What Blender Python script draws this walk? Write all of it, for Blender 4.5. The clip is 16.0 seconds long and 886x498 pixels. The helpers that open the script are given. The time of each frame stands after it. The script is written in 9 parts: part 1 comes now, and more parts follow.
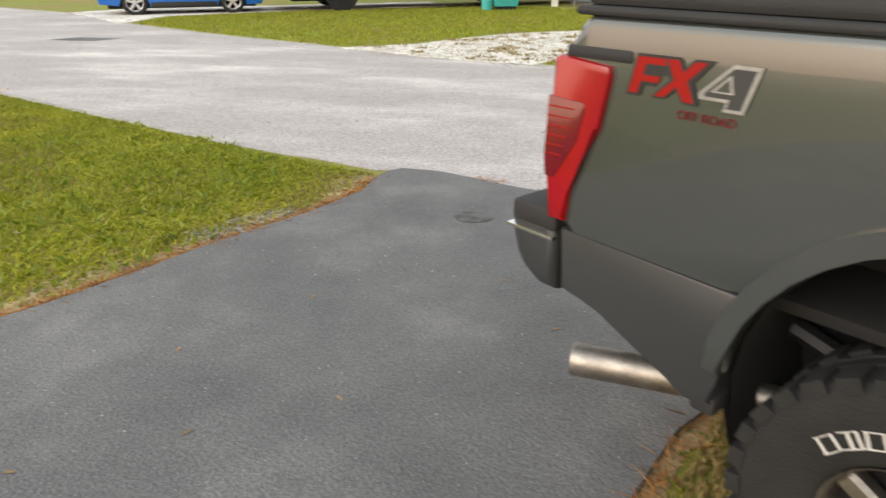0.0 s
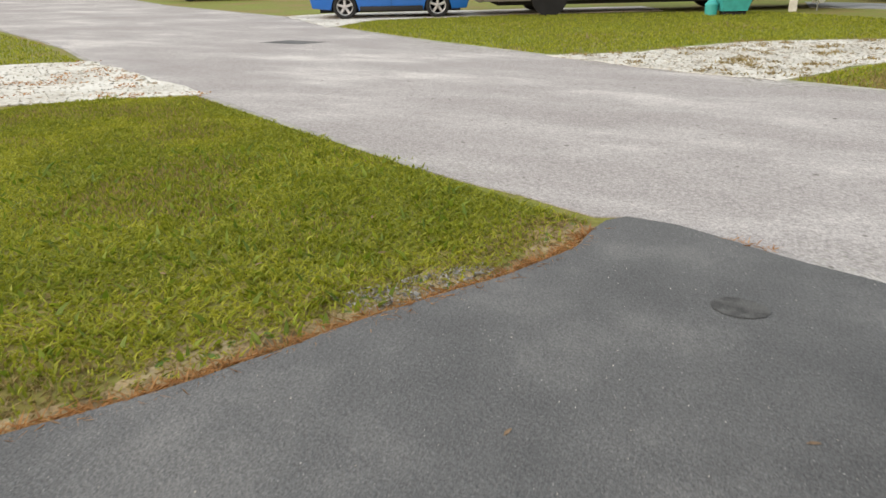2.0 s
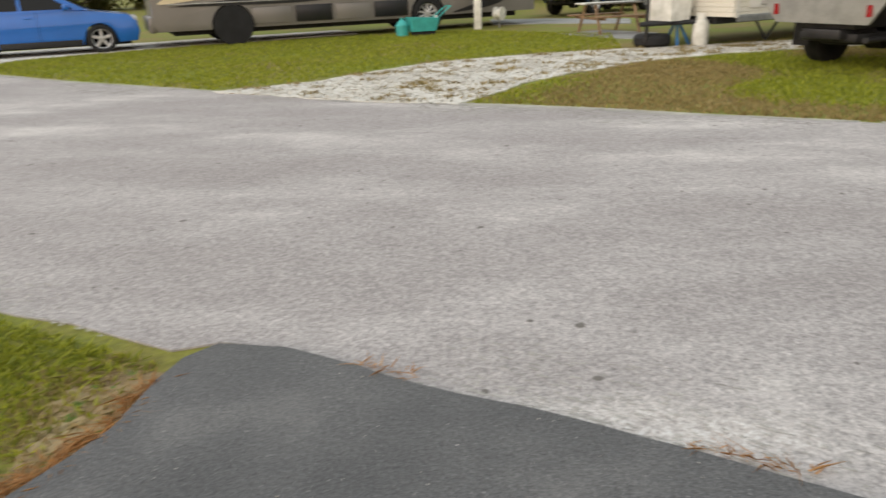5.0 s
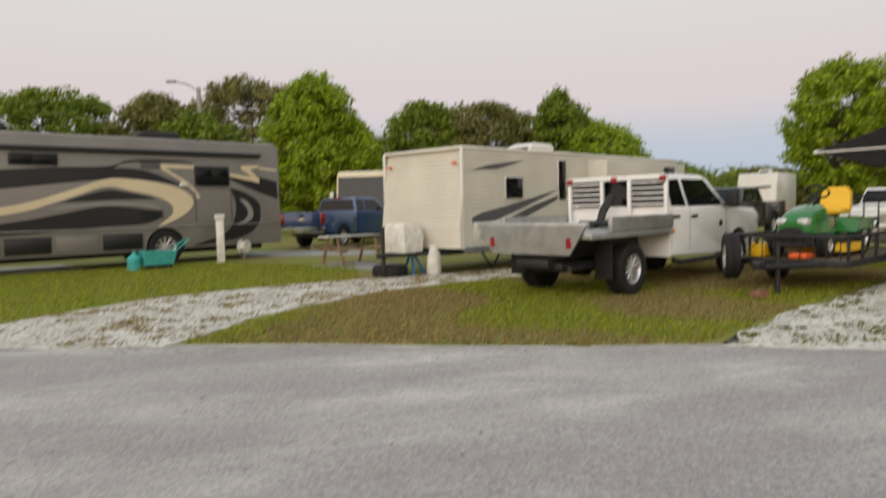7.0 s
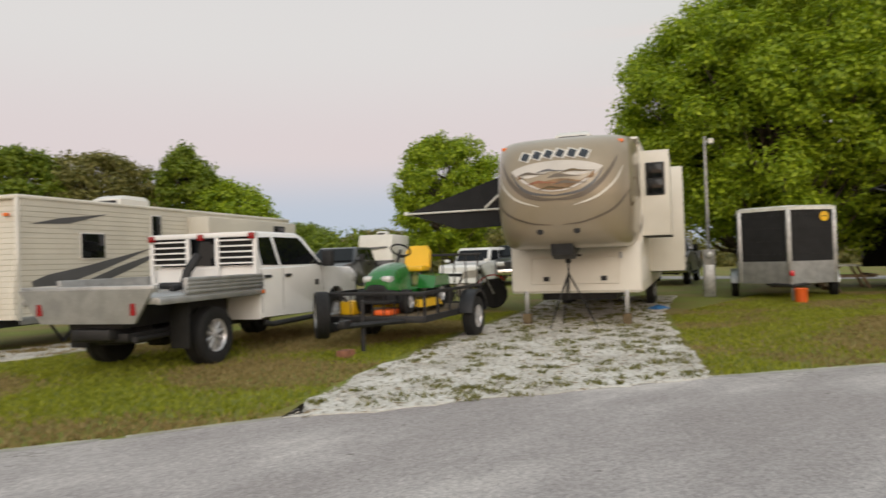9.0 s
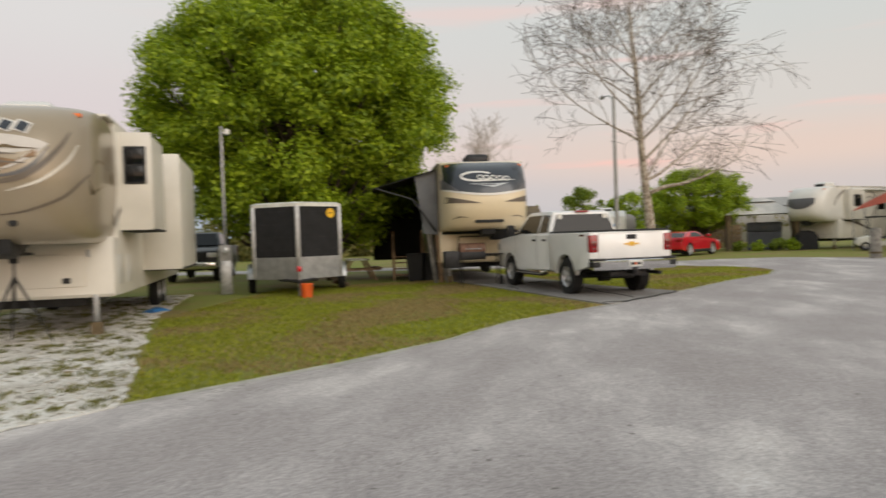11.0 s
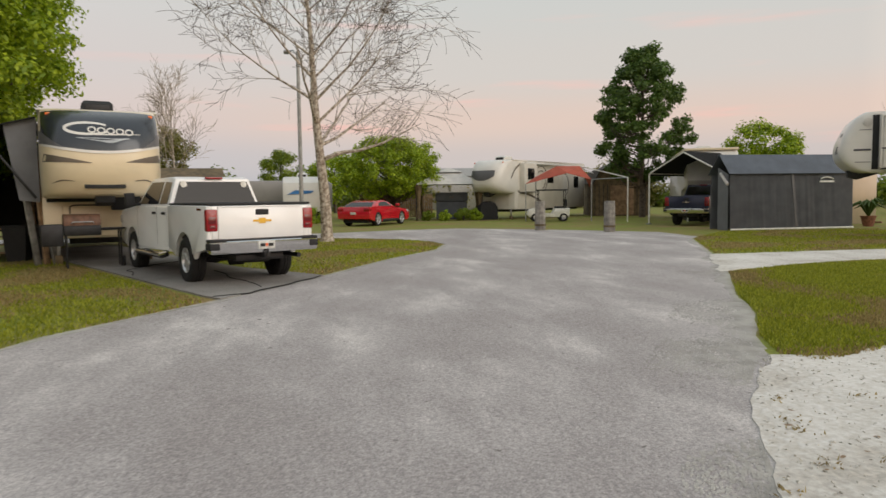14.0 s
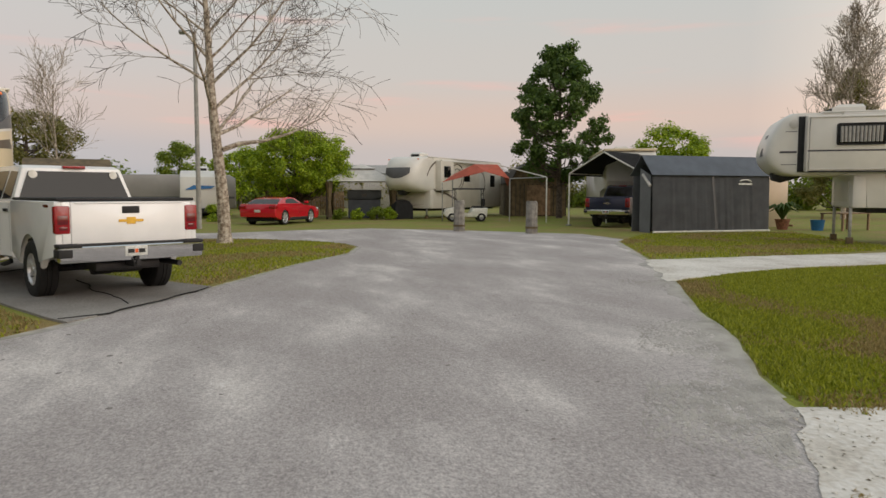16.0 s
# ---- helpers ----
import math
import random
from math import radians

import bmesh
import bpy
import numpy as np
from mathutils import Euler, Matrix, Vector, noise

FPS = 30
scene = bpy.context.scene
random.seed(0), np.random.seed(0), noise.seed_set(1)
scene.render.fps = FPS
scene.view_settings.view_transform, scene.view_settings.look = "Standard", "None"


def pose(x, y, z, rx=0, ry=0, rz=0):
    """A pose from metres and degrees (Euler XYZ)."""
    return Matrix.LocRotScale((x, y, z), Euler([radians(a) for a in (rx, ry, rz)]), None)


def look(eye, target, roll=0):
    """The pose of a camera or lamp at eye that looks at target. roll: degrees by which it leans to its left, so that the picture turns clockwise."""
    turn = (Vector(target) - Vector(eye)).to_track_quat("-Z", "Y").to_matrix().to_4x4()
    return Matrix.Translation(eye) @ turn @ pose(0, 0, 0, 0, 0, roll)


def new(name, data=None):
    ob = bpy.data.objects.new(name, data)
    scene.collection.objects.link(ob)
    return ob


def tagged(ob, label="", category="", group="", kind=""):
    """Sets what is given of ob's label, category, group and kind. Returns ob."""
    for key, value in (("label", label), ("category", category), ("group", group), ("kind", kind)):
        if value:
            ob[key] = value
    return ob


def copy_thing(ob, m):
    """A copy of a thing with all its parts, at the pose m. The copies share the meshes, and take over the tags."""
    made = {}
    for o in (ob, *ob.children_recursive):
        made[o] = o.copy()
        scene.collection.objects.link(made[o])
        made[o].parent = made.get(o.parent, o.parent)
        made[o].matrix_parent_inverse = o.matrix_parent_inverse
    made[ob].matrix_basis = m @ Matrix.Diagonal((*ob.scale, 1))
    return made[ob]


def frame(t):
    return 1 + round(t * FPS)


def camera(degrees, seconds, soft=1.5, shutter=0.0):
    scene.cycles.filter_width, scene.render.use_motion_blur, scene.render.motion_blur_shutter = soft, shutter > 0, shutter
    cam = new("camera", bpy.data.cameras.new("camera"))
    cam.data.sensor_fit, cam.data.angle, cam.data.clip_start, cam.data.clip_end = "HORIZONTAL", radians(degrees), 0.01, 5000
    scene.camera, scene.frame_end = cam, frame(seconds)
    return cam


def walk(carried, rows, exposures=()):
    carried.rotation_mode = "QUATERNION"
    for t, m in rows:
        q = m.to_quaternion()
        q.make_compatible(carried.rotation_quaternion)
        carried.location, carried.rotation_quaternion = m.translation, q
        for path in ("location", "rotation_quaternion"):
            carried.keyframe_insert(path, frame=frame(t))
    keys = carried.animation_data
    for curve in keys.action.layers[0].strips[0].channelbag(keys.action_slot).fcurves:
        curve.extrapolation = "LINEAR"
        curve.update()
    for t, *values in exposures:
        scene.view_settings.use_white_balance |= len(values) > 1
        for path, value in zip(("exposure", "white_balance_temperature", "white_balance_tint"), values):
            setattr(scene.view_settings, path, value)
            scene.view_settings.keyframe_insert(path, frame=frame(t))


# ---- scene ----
cam = camera(64.6, 16.0, shutter=0.4)
PATH = [
    (0, (0.838, 0.235, 1.683), (0.545, 2.053, 0.903), -0.1),
    (0.5, (0.652, 0.454, 1.65), (0.203, 2.24, 0.871), -0.3),
    (1, (0.592, 0.776, 1.587), (0.006, 2.523, 0.81), -0.6),
    (1.5, (0.441, 1.098, 1.562), (-0.253, 2.808, 0.791), -0.9),
    (2, (0.311, 1.426, 1.564), (-0.47, 3.103, 0.802), -1.1),
    (2.5, (0.31, 1.798, 1.566), (-0.534, 3.449, 0.814), -1.3),
    (3, (0.236, 2.146, 1.534), (-0.653, 3.778, 0.795), -1.6),
    (3.5, (0.331, 2.423, 1.499), (-0.559, 4.06, 0.771), -2.0),
    (4, (0.486, 2.715, 1.501), (-0.271, 4.42, 0.779), -2.4),
    (4.5, (0.526, 2.994, 1.488), (0.088, 4.806, 0.765), -2.1),
    (4.7, (0.62, 3.047, 1.477), (0.316, 4.887, 0.753), -2.1),
    (6.8, (1.247, 3.769, 1.433), (1.746, 5.685, 1.149), -1.5),
    (7, (1.339, 3.832, 1.433), (1.877, 5.755, 1.315), -1.4),
    (7.4, (1.504, 3.933, 1.461), (2.2, 5.808, 1.479), -1.5),
    (7.5, (1.551, 3.961, 1.462), (2.291, 5.819, 1.484), -1.4),
    (8, (1.771, 4.053, 1.427), (2.751, 5.797, 1.464), -1.5),
    (8.5, (2.101, 4.09, 1.396), (3.278, 5.707, 1.432), -1.7),
    (8.7, (2.237, 4.134, 1.391), (3.509, 5.677, 1.417), -1.7),
    (9, (2.462, 4.191, 1.387), (3.866, 5.616, 1.413), -1.8),
    (9.5, (2.819, 4.132, 1.349), (4.413, 5.34, 1.371), -1.9),
    (10, (3.264, 4.034, 1.343), (5.016, 4.998, 1.357), -1.9),
    (10.2, (3.445, 4.01, 1.326), (5.249, 4.873, 1.337), -1.9),
    (12.3, (5.767, 2.532, 1.554), (7.755, 2.351, 1.432), -1.4),
    (12.5, (5.93, 2.449, 1.552), (7.916, 2.252, 1.423), -1.4),
    (13, (6.317, 2.229, 1.567), (8.296, 1.984, 1.426), -1.2),
    (13.5, (6.748, 2.064, 1.575), (8.717, 1.747, 1.428), -1.0),
    (14, (7.206, 1.84, 1.545), (9.16, 1.443, 1.393), -0.7),
    (14.5, (7.692, 1.751, 1.527), (9.629, 1.276, 1.373), -0.5),
    (15, (8.165, 1.649, 1.478), (10.083, 1.104, 1.324), -0.3),
    (15.5, (8.644, 1.519, 1.514), (10.545, 0.919, 1.358), -0.1),
    (16, (9.135, 1.497, 1.534), (11.023, 0.857, 1.376), 0.1),
]
walk(cam, [(t, look(eye, target, roll)) for t, eye, target, roll in PATH],
     [(0.0, 0.92), (1.0, 0.82), (2.3, 0.64), (3.0, 0.6), (4.5, 0.5), (7.0, 0.06), (10.0, 0.08), (12.5, 0.08), (16.0, -0.12)])

# ---- sky and light: a clear, still dusk with the sun just under the roofs ----
world = bpy.data.worlds.new("dusk")
scene.world = world
world.use_nodes = True
wn, wl = world.node_tree.nodes, world.node_tree.links
wn.clear()
w_out = wn.new("ShaderNodeOutputWorld")
w_bg = wn.new("ShaderNodeBackground")
w_bg.inputs["Strength"].default_value = 1.1
w_co = wn.new("ShaderNodeTexCoord")
w_sep = wn.new("ShaderNodeSeparateXYZ")
wl.new(w_co.outputs["Generated"], w_sep.inputs[0])


def ramp(nodes, stops, interp="EASE"):
    r = nodes.new("ShaderNodeValToRGB")
    r.color_ramp.interpolation = interp
    while len(r.color_ramp.elements) < len(stops):
        r.color_ramp.elements.new(0.5)
    for e, (p, c) in zip(r.color_ramp.elements, stops):
        e.position, e.color = p, (*c, 1) if len(c) == 3 else c
    return r


# blue earth shadow under a rose belt opposite the set sun, peach to the side, a bright glow where it went down
w_far = ramp(wn, [(0.0, (0.36, 0.45, 0.54)), (0.06, (0.44, 0.49, 0.57)), (0.15, (0.62, 0.55, 0.555)), (0.3, (0.63, 0.61, 0.60)), (0.6, (0.56, 0.60, 0.61)), (1.0, (0.52, 0.58, 0.61))])
w_rose = ramp(wn, [(0.0, (0.46, 0.45, 0.46)), (0.05, (0.56, 0.50, 0.48)), (0.10, (0.68, 0.54, 0.47)), (0.17, (0.60, 0.565, 0.53)), (0.28, (0.56, 0.57, 0.55)), (0.6, (0.53, 0.575, 0.585)), (1.0, (0.52, 0.58, 0.61))])
w_glow = ramp(wn, [(0.0, (1.3, 0.85, 0.55)), (0.1, (1.9, 1.35, 0.95)), (0.3, (1.5, 1.3, 1.1)), (0.6, (0.9, 0.92, 0.9)), (1.0, (0.52, 0.58, 0.61))])
for r in (w_far, w_rose, w_glow):
    wl.new(w_sep.outputs["Z"], r.inputs["Fac"])
SUN_AZ = 228
SUN_WAY = Vector((math.cos(radians(SUN_AZ)), math.sin(radians(SUN_AZ)), 0.0))


def toward(az, lo, hi):
    d = wn.new("ShaderNodeVectorMath")
    d.operation = "DOT_PRODUCT"
    d.inputs[1].default_value = (math.cos(radians(az)), math.sin(radians(az)), 0.0)
    wl.new(w_co.outputs["Generated"], d.inputs[0])
    k = wn.new("ShaderNodeMapRange")
    k.inputs["From Min"].default_value, k.inputs["From Max"].default_value = lo, hi
    wl.new(d.outputs["Value"], k.inputs["Value"])
    return k


w_side = toward(-30, 0.35, 0.95)
w_west = toward(SUN_AZ, 0.0, 0.9)
w_mix = wn.new("ShaderNodeMix")
w_mix.data_type = "RGBA"
wl.new(w_side.outputs[0], w_mix.inputs[0])
wl.new(w_far.outputs[0], w_mix.inputs[6])
wl.new(w_rose.outputs[0], w_mix.inputs[7])
w_mix2 = wn.new("ShaderNodeMix")
w_mix2.data_type = "RGBA"
wl.new(w_west.outputs[0], w_mix2.inputs[0])
wl.new(w_mix.outputs[2], w_mix2.inputs[6])
wl.new(w_glow.outputs[0], w_mix2.inputs[7])
# thin pink clouds
w_map = wn.new("ShaderNodeMapping")
w_map.inputs["Scale"].default_value = (1.5, 1.5, 17.0)
wl.new(w_co.outputs["Generated"], w_map.inputs[0])
w_noise = wn.new("ShaderNodeTexNoise")
w_noise.inputs["Scale"].default_value, w_noise.inputs["Detail"].default_value = 1.7, 5.0
wl.new(w_map.outputs[0], w_noise.inputs["Vector"])
w_cl = ramp(wn, [(0.56, (0, 0, 0)), (0.78, (1, 1, 1))])
wl.new(w_noise.outputs[0], w_cl.inputs["Fac"])
w_band = ramp(wn, [(0.03, (0, 0, 0)), (0.1, (1, 1, 1)), (0.2, (0.5, 0.5, 0.5)), (0.42, (0.25, 0.25, 0.25)), (0.7, (0, 0, 0))])
wl.new(w_sep.outputs["Z"], w_band.inputs["Fac"])
w_m1 = wn.new("ShaderNodeMath")
w_m1.operation = "MULTIPLY"
wl.new(w_cl.outputs[0], w_m1.inputs[0])
wl.new(w_band.outputs[0], w_m1.inputs[1])
w_m2 = wn.new("ShaderNodeMath")
w_m2.operation = "MULTIPLY"
wl.new(w_m1.outputs[0], w_m2.inputs[0])
wl.new(w_side.outputs[0], w_m2.inputs[1])
w_cm = wn.new("ShaderNodeMix")
w_cm.data_type = "RGBA"
wl.new(w_m2.outputs[0], w_cm.inputs[0])
wl.new(w_mix2.outputs[2], w_cm.inputs[6])
w_cm.inputs[7].default_value = (0.92, 0.50, 0.43, 1)
# a share of a physical low-sun sky
w_sky = wn.new("ShaderNodeTexSky")
w_sky.sky_type, w_sky.sun_disc = "NISHITA", False
w_sky.sun_elevation, w_sky.sun_rotation = radians(2), radians(90 - SUN_AZ)
w_gain = wn.new("ShaderNodeVectorMath")
w_gain.operation = "SCALE"
w_gain.inputs["Scale"].default_value = 0.003
wl.new(w_sky.outputs[0], w_gain.inputs[0])
w_add = wn.new("ShaderNodeVectorMath")
wl.new(w_cm.outputs[2], w_add.inputs[0])
wl.new(w_gain.outputs[0], w_add.inputs[1])
wl.new(w_add.outputs[0], w_bg.inputs["Color"])
wl.new(w_bg.outputs[0], w_out.inputs[0])

sun = new("sun", bpy.data.lights.new("sun", "SUN"))
sun.data.energy, sun.data.angle, sun.data.color = 0.9, radians(40), (1.0, 0.93, 0.86)
sun.matrix_world = look((0, 0, 30), (-20 * SUN_WAY.x, -20 * SUN_WAY.y, 20))

# ---- materials ----
def mat(name, color, rough=0.6, metal=0.0, vary=0.12, scale=6.0, bump=0.0, bscale=80.0, color2=None, coat=0.0, spread=0.0):
    """Principled surface with variation at two sizes: broad patches towards color2, fine grain, bump, a little per-object spread."""
    m = bpy.data.materials.new(name)
    m.use_nodes = True
    n, l = m.node_tree.nodes, m.node_tree.links
    b = n["Principled BSDF"]
    b.inputs["Roughness"].default_value, b.inputs["Metallic"].default_value = rough, metal
    if coat:
        b.inputs["Coat Weight"].default_value, b.inputs["Coat Roughness"].default_value = coat, 0.04
    co = n.new("ShaderNodeTexCoord")
    no = n.new("ShaderNodeTexNoise")
    no.inputs["Scale"].default_value, no.inputs["Detail"].default_value = scale, 5
    l.new(co.outputs["Object"], no.inputs["Vector"])
    c2 = color2 or tuple(c * (1 - 2.2 * vary) for c in color)
    r = ramp(n, [(0.36, c2), (0.62, color)], "LINEAR")
    l.new(no.outputs[0], r.inputs["Fac"])
    fine = n.new("ShaderNodeTexNoise")
    fine.inputs["Scale"].default_value, fine.inputs["Detail"].default_value = bscale, 3
    l.new(co.outputs["Object"], fine.inputs["Vector"])
    mx = n.new("ShaderNodeMix")
    mx.data_type, mx.blend_type = "RGBA", "OVERLAY"
    mx.inputs[0].default_value = min(0.9, vary * 2.0)
    l.new(r.outputs[0], mx.inputs[6])
    l.new(fine.outputs[0], mx.inputs[7])
    out = mx.outputs[2]
    if spread:
        oi = n.new("ShaderNodeObjectInfo")
        hsv = n.new("ShaderNodeHueSaturation")
        mr = n.new("ShaderNodeMapRange")
        mr.inputs["To Min"].default_value, mr.inputs["To Max"].default_value = 1 - spread, 1 + spread
        l.new(oi.outputs["Random"], mr.inputs["Value"])
        l.new(mr.outputs[0], hsv.inputs["Value"])
        l.new(out, hsv.inputs["Color"])
        out = hsv.outputs[0]
    l.new(out, b.inputs["Base Color"])
    if bump:
        bp = n.new("ShaderNodeBump")
        bp.inputs["Strength"].default_value, bp.inputs["Distance"].default_value = bump, 0.02
        l.new(fine.outputs[0], bp.inputs["Height"])
        l.new(bp.outputs[0], b.inputs["Normal"])
    return m


def paint(name, color, rough=0.28, metal=0.0, coat=0.7):
    return mat(name, color, rough, metal, 0.03, 2.5, 0.0, 220.0, coat=coat)


M = {}
M["white_paint"] = paint("white_paint", (0.82, 0.82, 0.81))
M["grey_paint"] = paint("grey_paint", (0.095, 0.105, 0.103), 0.24, 0.6, 1.0)
M["grey_lower"] = paint("grey_lower", (0.030, 0.033, 0.036), 0.45, 0.1, 0.25)
M["blue_paint"] = paint("blue_paint", (0.008, 0.13, 0.50), 0.3, 0.2)
M["dark_blue"] = paint("dark_blue", (0.02, 0.06, 0.17), 0.3, 0.3)
M["navy_paint"] = paint("navy_paint", (0.006, 0.010, 0.035), 0.3, 0.1, 0.3)
M["black_paint"] = paint("black_paint", (0.015, 0.016, 0.018), 0.3)
M["red_paint"] = paint("red_paint", (0.50, 0.005, 0.018), 0.25)
M["black_plastic"] = mat("black_plastic", (0.016, 0.016, 0.017), 0.72, 0, 0.12, 5, 0.15, 150)
M["rubber"] = mat("rubber", (0.011, 0.011, 0.0115), 0.8, 0, 0.15, 9, 0.25, 120)
M["white_mark"] = mat("white_mark", (0.62, 0.61, 0.58), 0.6, 0, 0.06, 9)
M["alloy"] = mat("alloy", (0.60, 0.60, 0.61), 0.28, 0.5, 0.08, 12)
M["chrome"] = mat("chrome", (0.72, 0.72, 0.72), 0.12, 1.0, 0.03, 12)
M["steel"] = mat("steel", (0.36, 0.335, 0.30), 0.48, 1.0, 0.15, 14, 0.05, 90)
M["galv"] = mat("galv", (0.42, 0.43, 0.43), 0.45, 0.85, 0.12, 8, 0.05, 60)
M["aluminium"] = mat("aluminium", (0.45, 0.46, 0.46), 0.42, 0.7, 0.1, 5, 0.05, 60)
M["dark_steel"] = mat("dark_steel", (0.030, 0.030, 0.032), 0.5, 0.4, 0.15, 6, 0.1, 60)
M["red_lens"] = mat("red_lens", (0.27, 0.002, 0.006), 0.2, 0, 0.05, 6, coat=0.25)
M["red_dark"] = mat("red_dark", (0.13, 0.004, 0.008), 0.2, 0, 0.08, 30, coat=0.4)
M["amber"] = mat("amber", (0.8, 0.17, 0.02), 0.25, 0, 0.05, 6)
M["lamp_lens"] = mat("lamp_lens", (0.62, 0.63, 0.62), 0.12, 0.2, 0.1, 20)
M["tint"] = mat("tint", (0.006, 0.007, 0.008), 0.03, 0, 0.05, 2)
M["tint"].node_tree.nodes["Principled BSDF"].inputs["Specular IOR Level"].default_value = 0.28
M["concrete"] = mat("concrete", (0.34, 0.335, 0.32), 0.85, 0, 0.14, 1.2, 0.25, 60)
M["fiberglass"] = mat("fiberglass", (0.70, 0.68, 0.63), 0.35, 0, 0.04, 1.5, coat=0.3)
M["rv_white"] = mat("rv_white", (0.68, 0.65, 0.58), 0.4, 0, 0.05, 1.0, color2=(0.60, 0.57, 0.50))
M["rv_siding"] = mat("rv_siding", (0.62, 0.585, 0.50), 0.42, 0, 0.06, 1.0)
M["rv_cream"] = mat("rv_cream", (0.70, 0.59, 0.40), 0.35, 0, 0.04, 1.2, coat=0.3)
M["rv_tan"] = mat("rv_tan", (0.33, 0.275, 0.195), 0.32, 0.15, 0.06, 0.8, coat=0.4)
M["rv_tan_dark"] = mat("rv_tan_dark", (0.13, 0.105, 0.08), 0.4, 0, 0.08, 2)
M["rv_navy"] = mat("rv_navy", (0.022, 0.026, 0.034), 0.25, 0, 0.05, 2, coat=0.5)
M["rv_grey"] = mat("rv_grey", (0.30, 0.285, 0.27), 0.35, 0.1, 0.05, 1.2, coat=0.3)
M["rv_taupe"] = mat("rv_taupe", (0.20, 0.185, 0.17), 0.35, 0.1, 0.05, 1.2, coat=0.3)
M["rv_charcoal"] = mat("rv_charcoal", (0.012, 0.012, 0.014), 0.35, 0, 0.05, 1.5, coat=0.1)
M["grey_deco"] = mat("grey_deco", (0.10, 0.10, 0.105), 0.4, 0, 0.06, 3)
M["fabric_black"] = mat("fabric_black", (0.012, 0.012, 0.013), 0.85, 0, 0.2, 4, 0.2, 90)
M["fabric_grey"] = mat("fabric_grey", (0.14, 0.147, 0.158), 0.6, 0, 0.1, 2, 0.15, 60)
M["fabric_slate"] = mat("fabric_slate", (0.085, 0.10, 0.125), 0.6, 0, 0.1, 2, 0.15, 60)
M["fabric_rust"] = mat("fabric_rust", (0.42, 0.085, 0.045), 0.75, 0, 0.1, 2, 0.1, 60)
M["fabric_cream"] = mat("fabric_cream", (0.62, 0.59, 0.55), 0.8, 0, 0.08, 2)
M["green_paint"] = paint("green_paint", (0.012, 0.15, 0.02), 0.25)
M["yellow_paint"] = paint("yellow_paint", (0.78, 0.46, 0.01), 0.4, 0, 0.2)
M["orange"] = mat("orange", (0.80, 0.13, 0.02), 0.5, 0, 0.08, 5)
M["teal"] = mat("teal", (0.06, 0.42, 0.40), 0.45, 0, 0.1, 5)
M["wood"] = mat("wood", (0.30, 0.19, 0.105), 0.75, 0, 0.2, 5, 0.25, 70, spread=0.2)
M["wood_grey"] = mat("wood_grey", (0.27, 0.255, 0.225), 0.85, 0, 0.2, 5, 0.35, 60, spread=0.15)
M["rust"] = mat("rust", (0.17, 0.085, 0.05), 0.55, 0.3, 0.2, 9, 0.15, 60)
M["wood_brown"] = mat("wood_brown", (0.15, 0.108, 0.055), 0.8, 0, 0.2, 3, 0.2, 50)
M["roof_brown"] = mat("roof_brown", (0.06, 0.05, 0.04), 0.9, 0, 0.2, 5, 0.3, 60)
M["brick_red"] = mat("brick_red", (0.34, 0.15, 0.09), 0.85, 0, 0.2, 9, 0.3, 60)
M["bark_pale"] = mat("bark_pale", (0.50, 0.44, 0.36), 0.85, 0, 0.3, 9, 0.5, 30, color2=(0.17, 0.125, 0.09))
M["bark"] = mat("bark", (0.13, 0.10, 0.075), 0.9, 0, 0.25, 6, 0.6, 30)
M["pole_grey"] = mat("pole_grey", (0.36, 0.35, 0.33), 0.7, 0, 0.12, 6, 0.1, 60)
M["plate"] = mat("plate", (0.62, 0.63, 0.60), 0.4, 0, 0.1, 25)
M["gold"] = mat("gold", (0.70, 0.43, 0.06), 0.35, 0.5, 0.06, 25)
# near-black for wells, undersides and gaps: their shade is put into the colour
M["recess_dark"] = mat("recess_dark", (0.008, 0.008, 0.008), 0.9, 0, 0.1, 5)
M["tarp_blue"] = mat("tarp_blue", (0.03, 0.17, 0.42), 0.6, 0, 0.1, 5)
M["pvc_white"] = mat("pvc_white", (0.72, 0.71, 0.66), 0.5, 0, 0.08, 6, color2=(0.55, 0.54, 0.48))


def leaf_mat(name, dark, light):
    """Leaves: a colour for each leaf, some light through them."""
    m = bpy.data.materials.new(name)
    m.use_nodes = True
    n, l = m.node_tree.nodes, m.node_tree.links
    b = n["Principled BSDF"]
    b.inputs["Roughness"].default_value = 0.55
    g = n.new("ShaderNodeNewGeometry")
    r = ramp(n, [(0.0, dark), (0.55, tuple((a + c) / 2 for a, c in zip(dark, light))), (1.0, light)], "LINEAR")
    l.new(g.outputs["Random Per Island"], r.inputs["Fac"])
    l.new(r.outputs[0], b.inputs["Base Color"])
    t = n.new("ShaderNodeBsdfTranslucent")
    l.new(r.outputs[0], t.inputs["Color"])
    mx = n.new("ShaderNodeMixShader")
    mx.inputs[0].default_value = 0.42
    l.new(b.outputs[0], mx.inputs[1])
    l.new(t.outputs[0], mx.inputs[2])
    l.new(mx.outputs[0], n["Material Output"].inputs["Surface"])
    return m


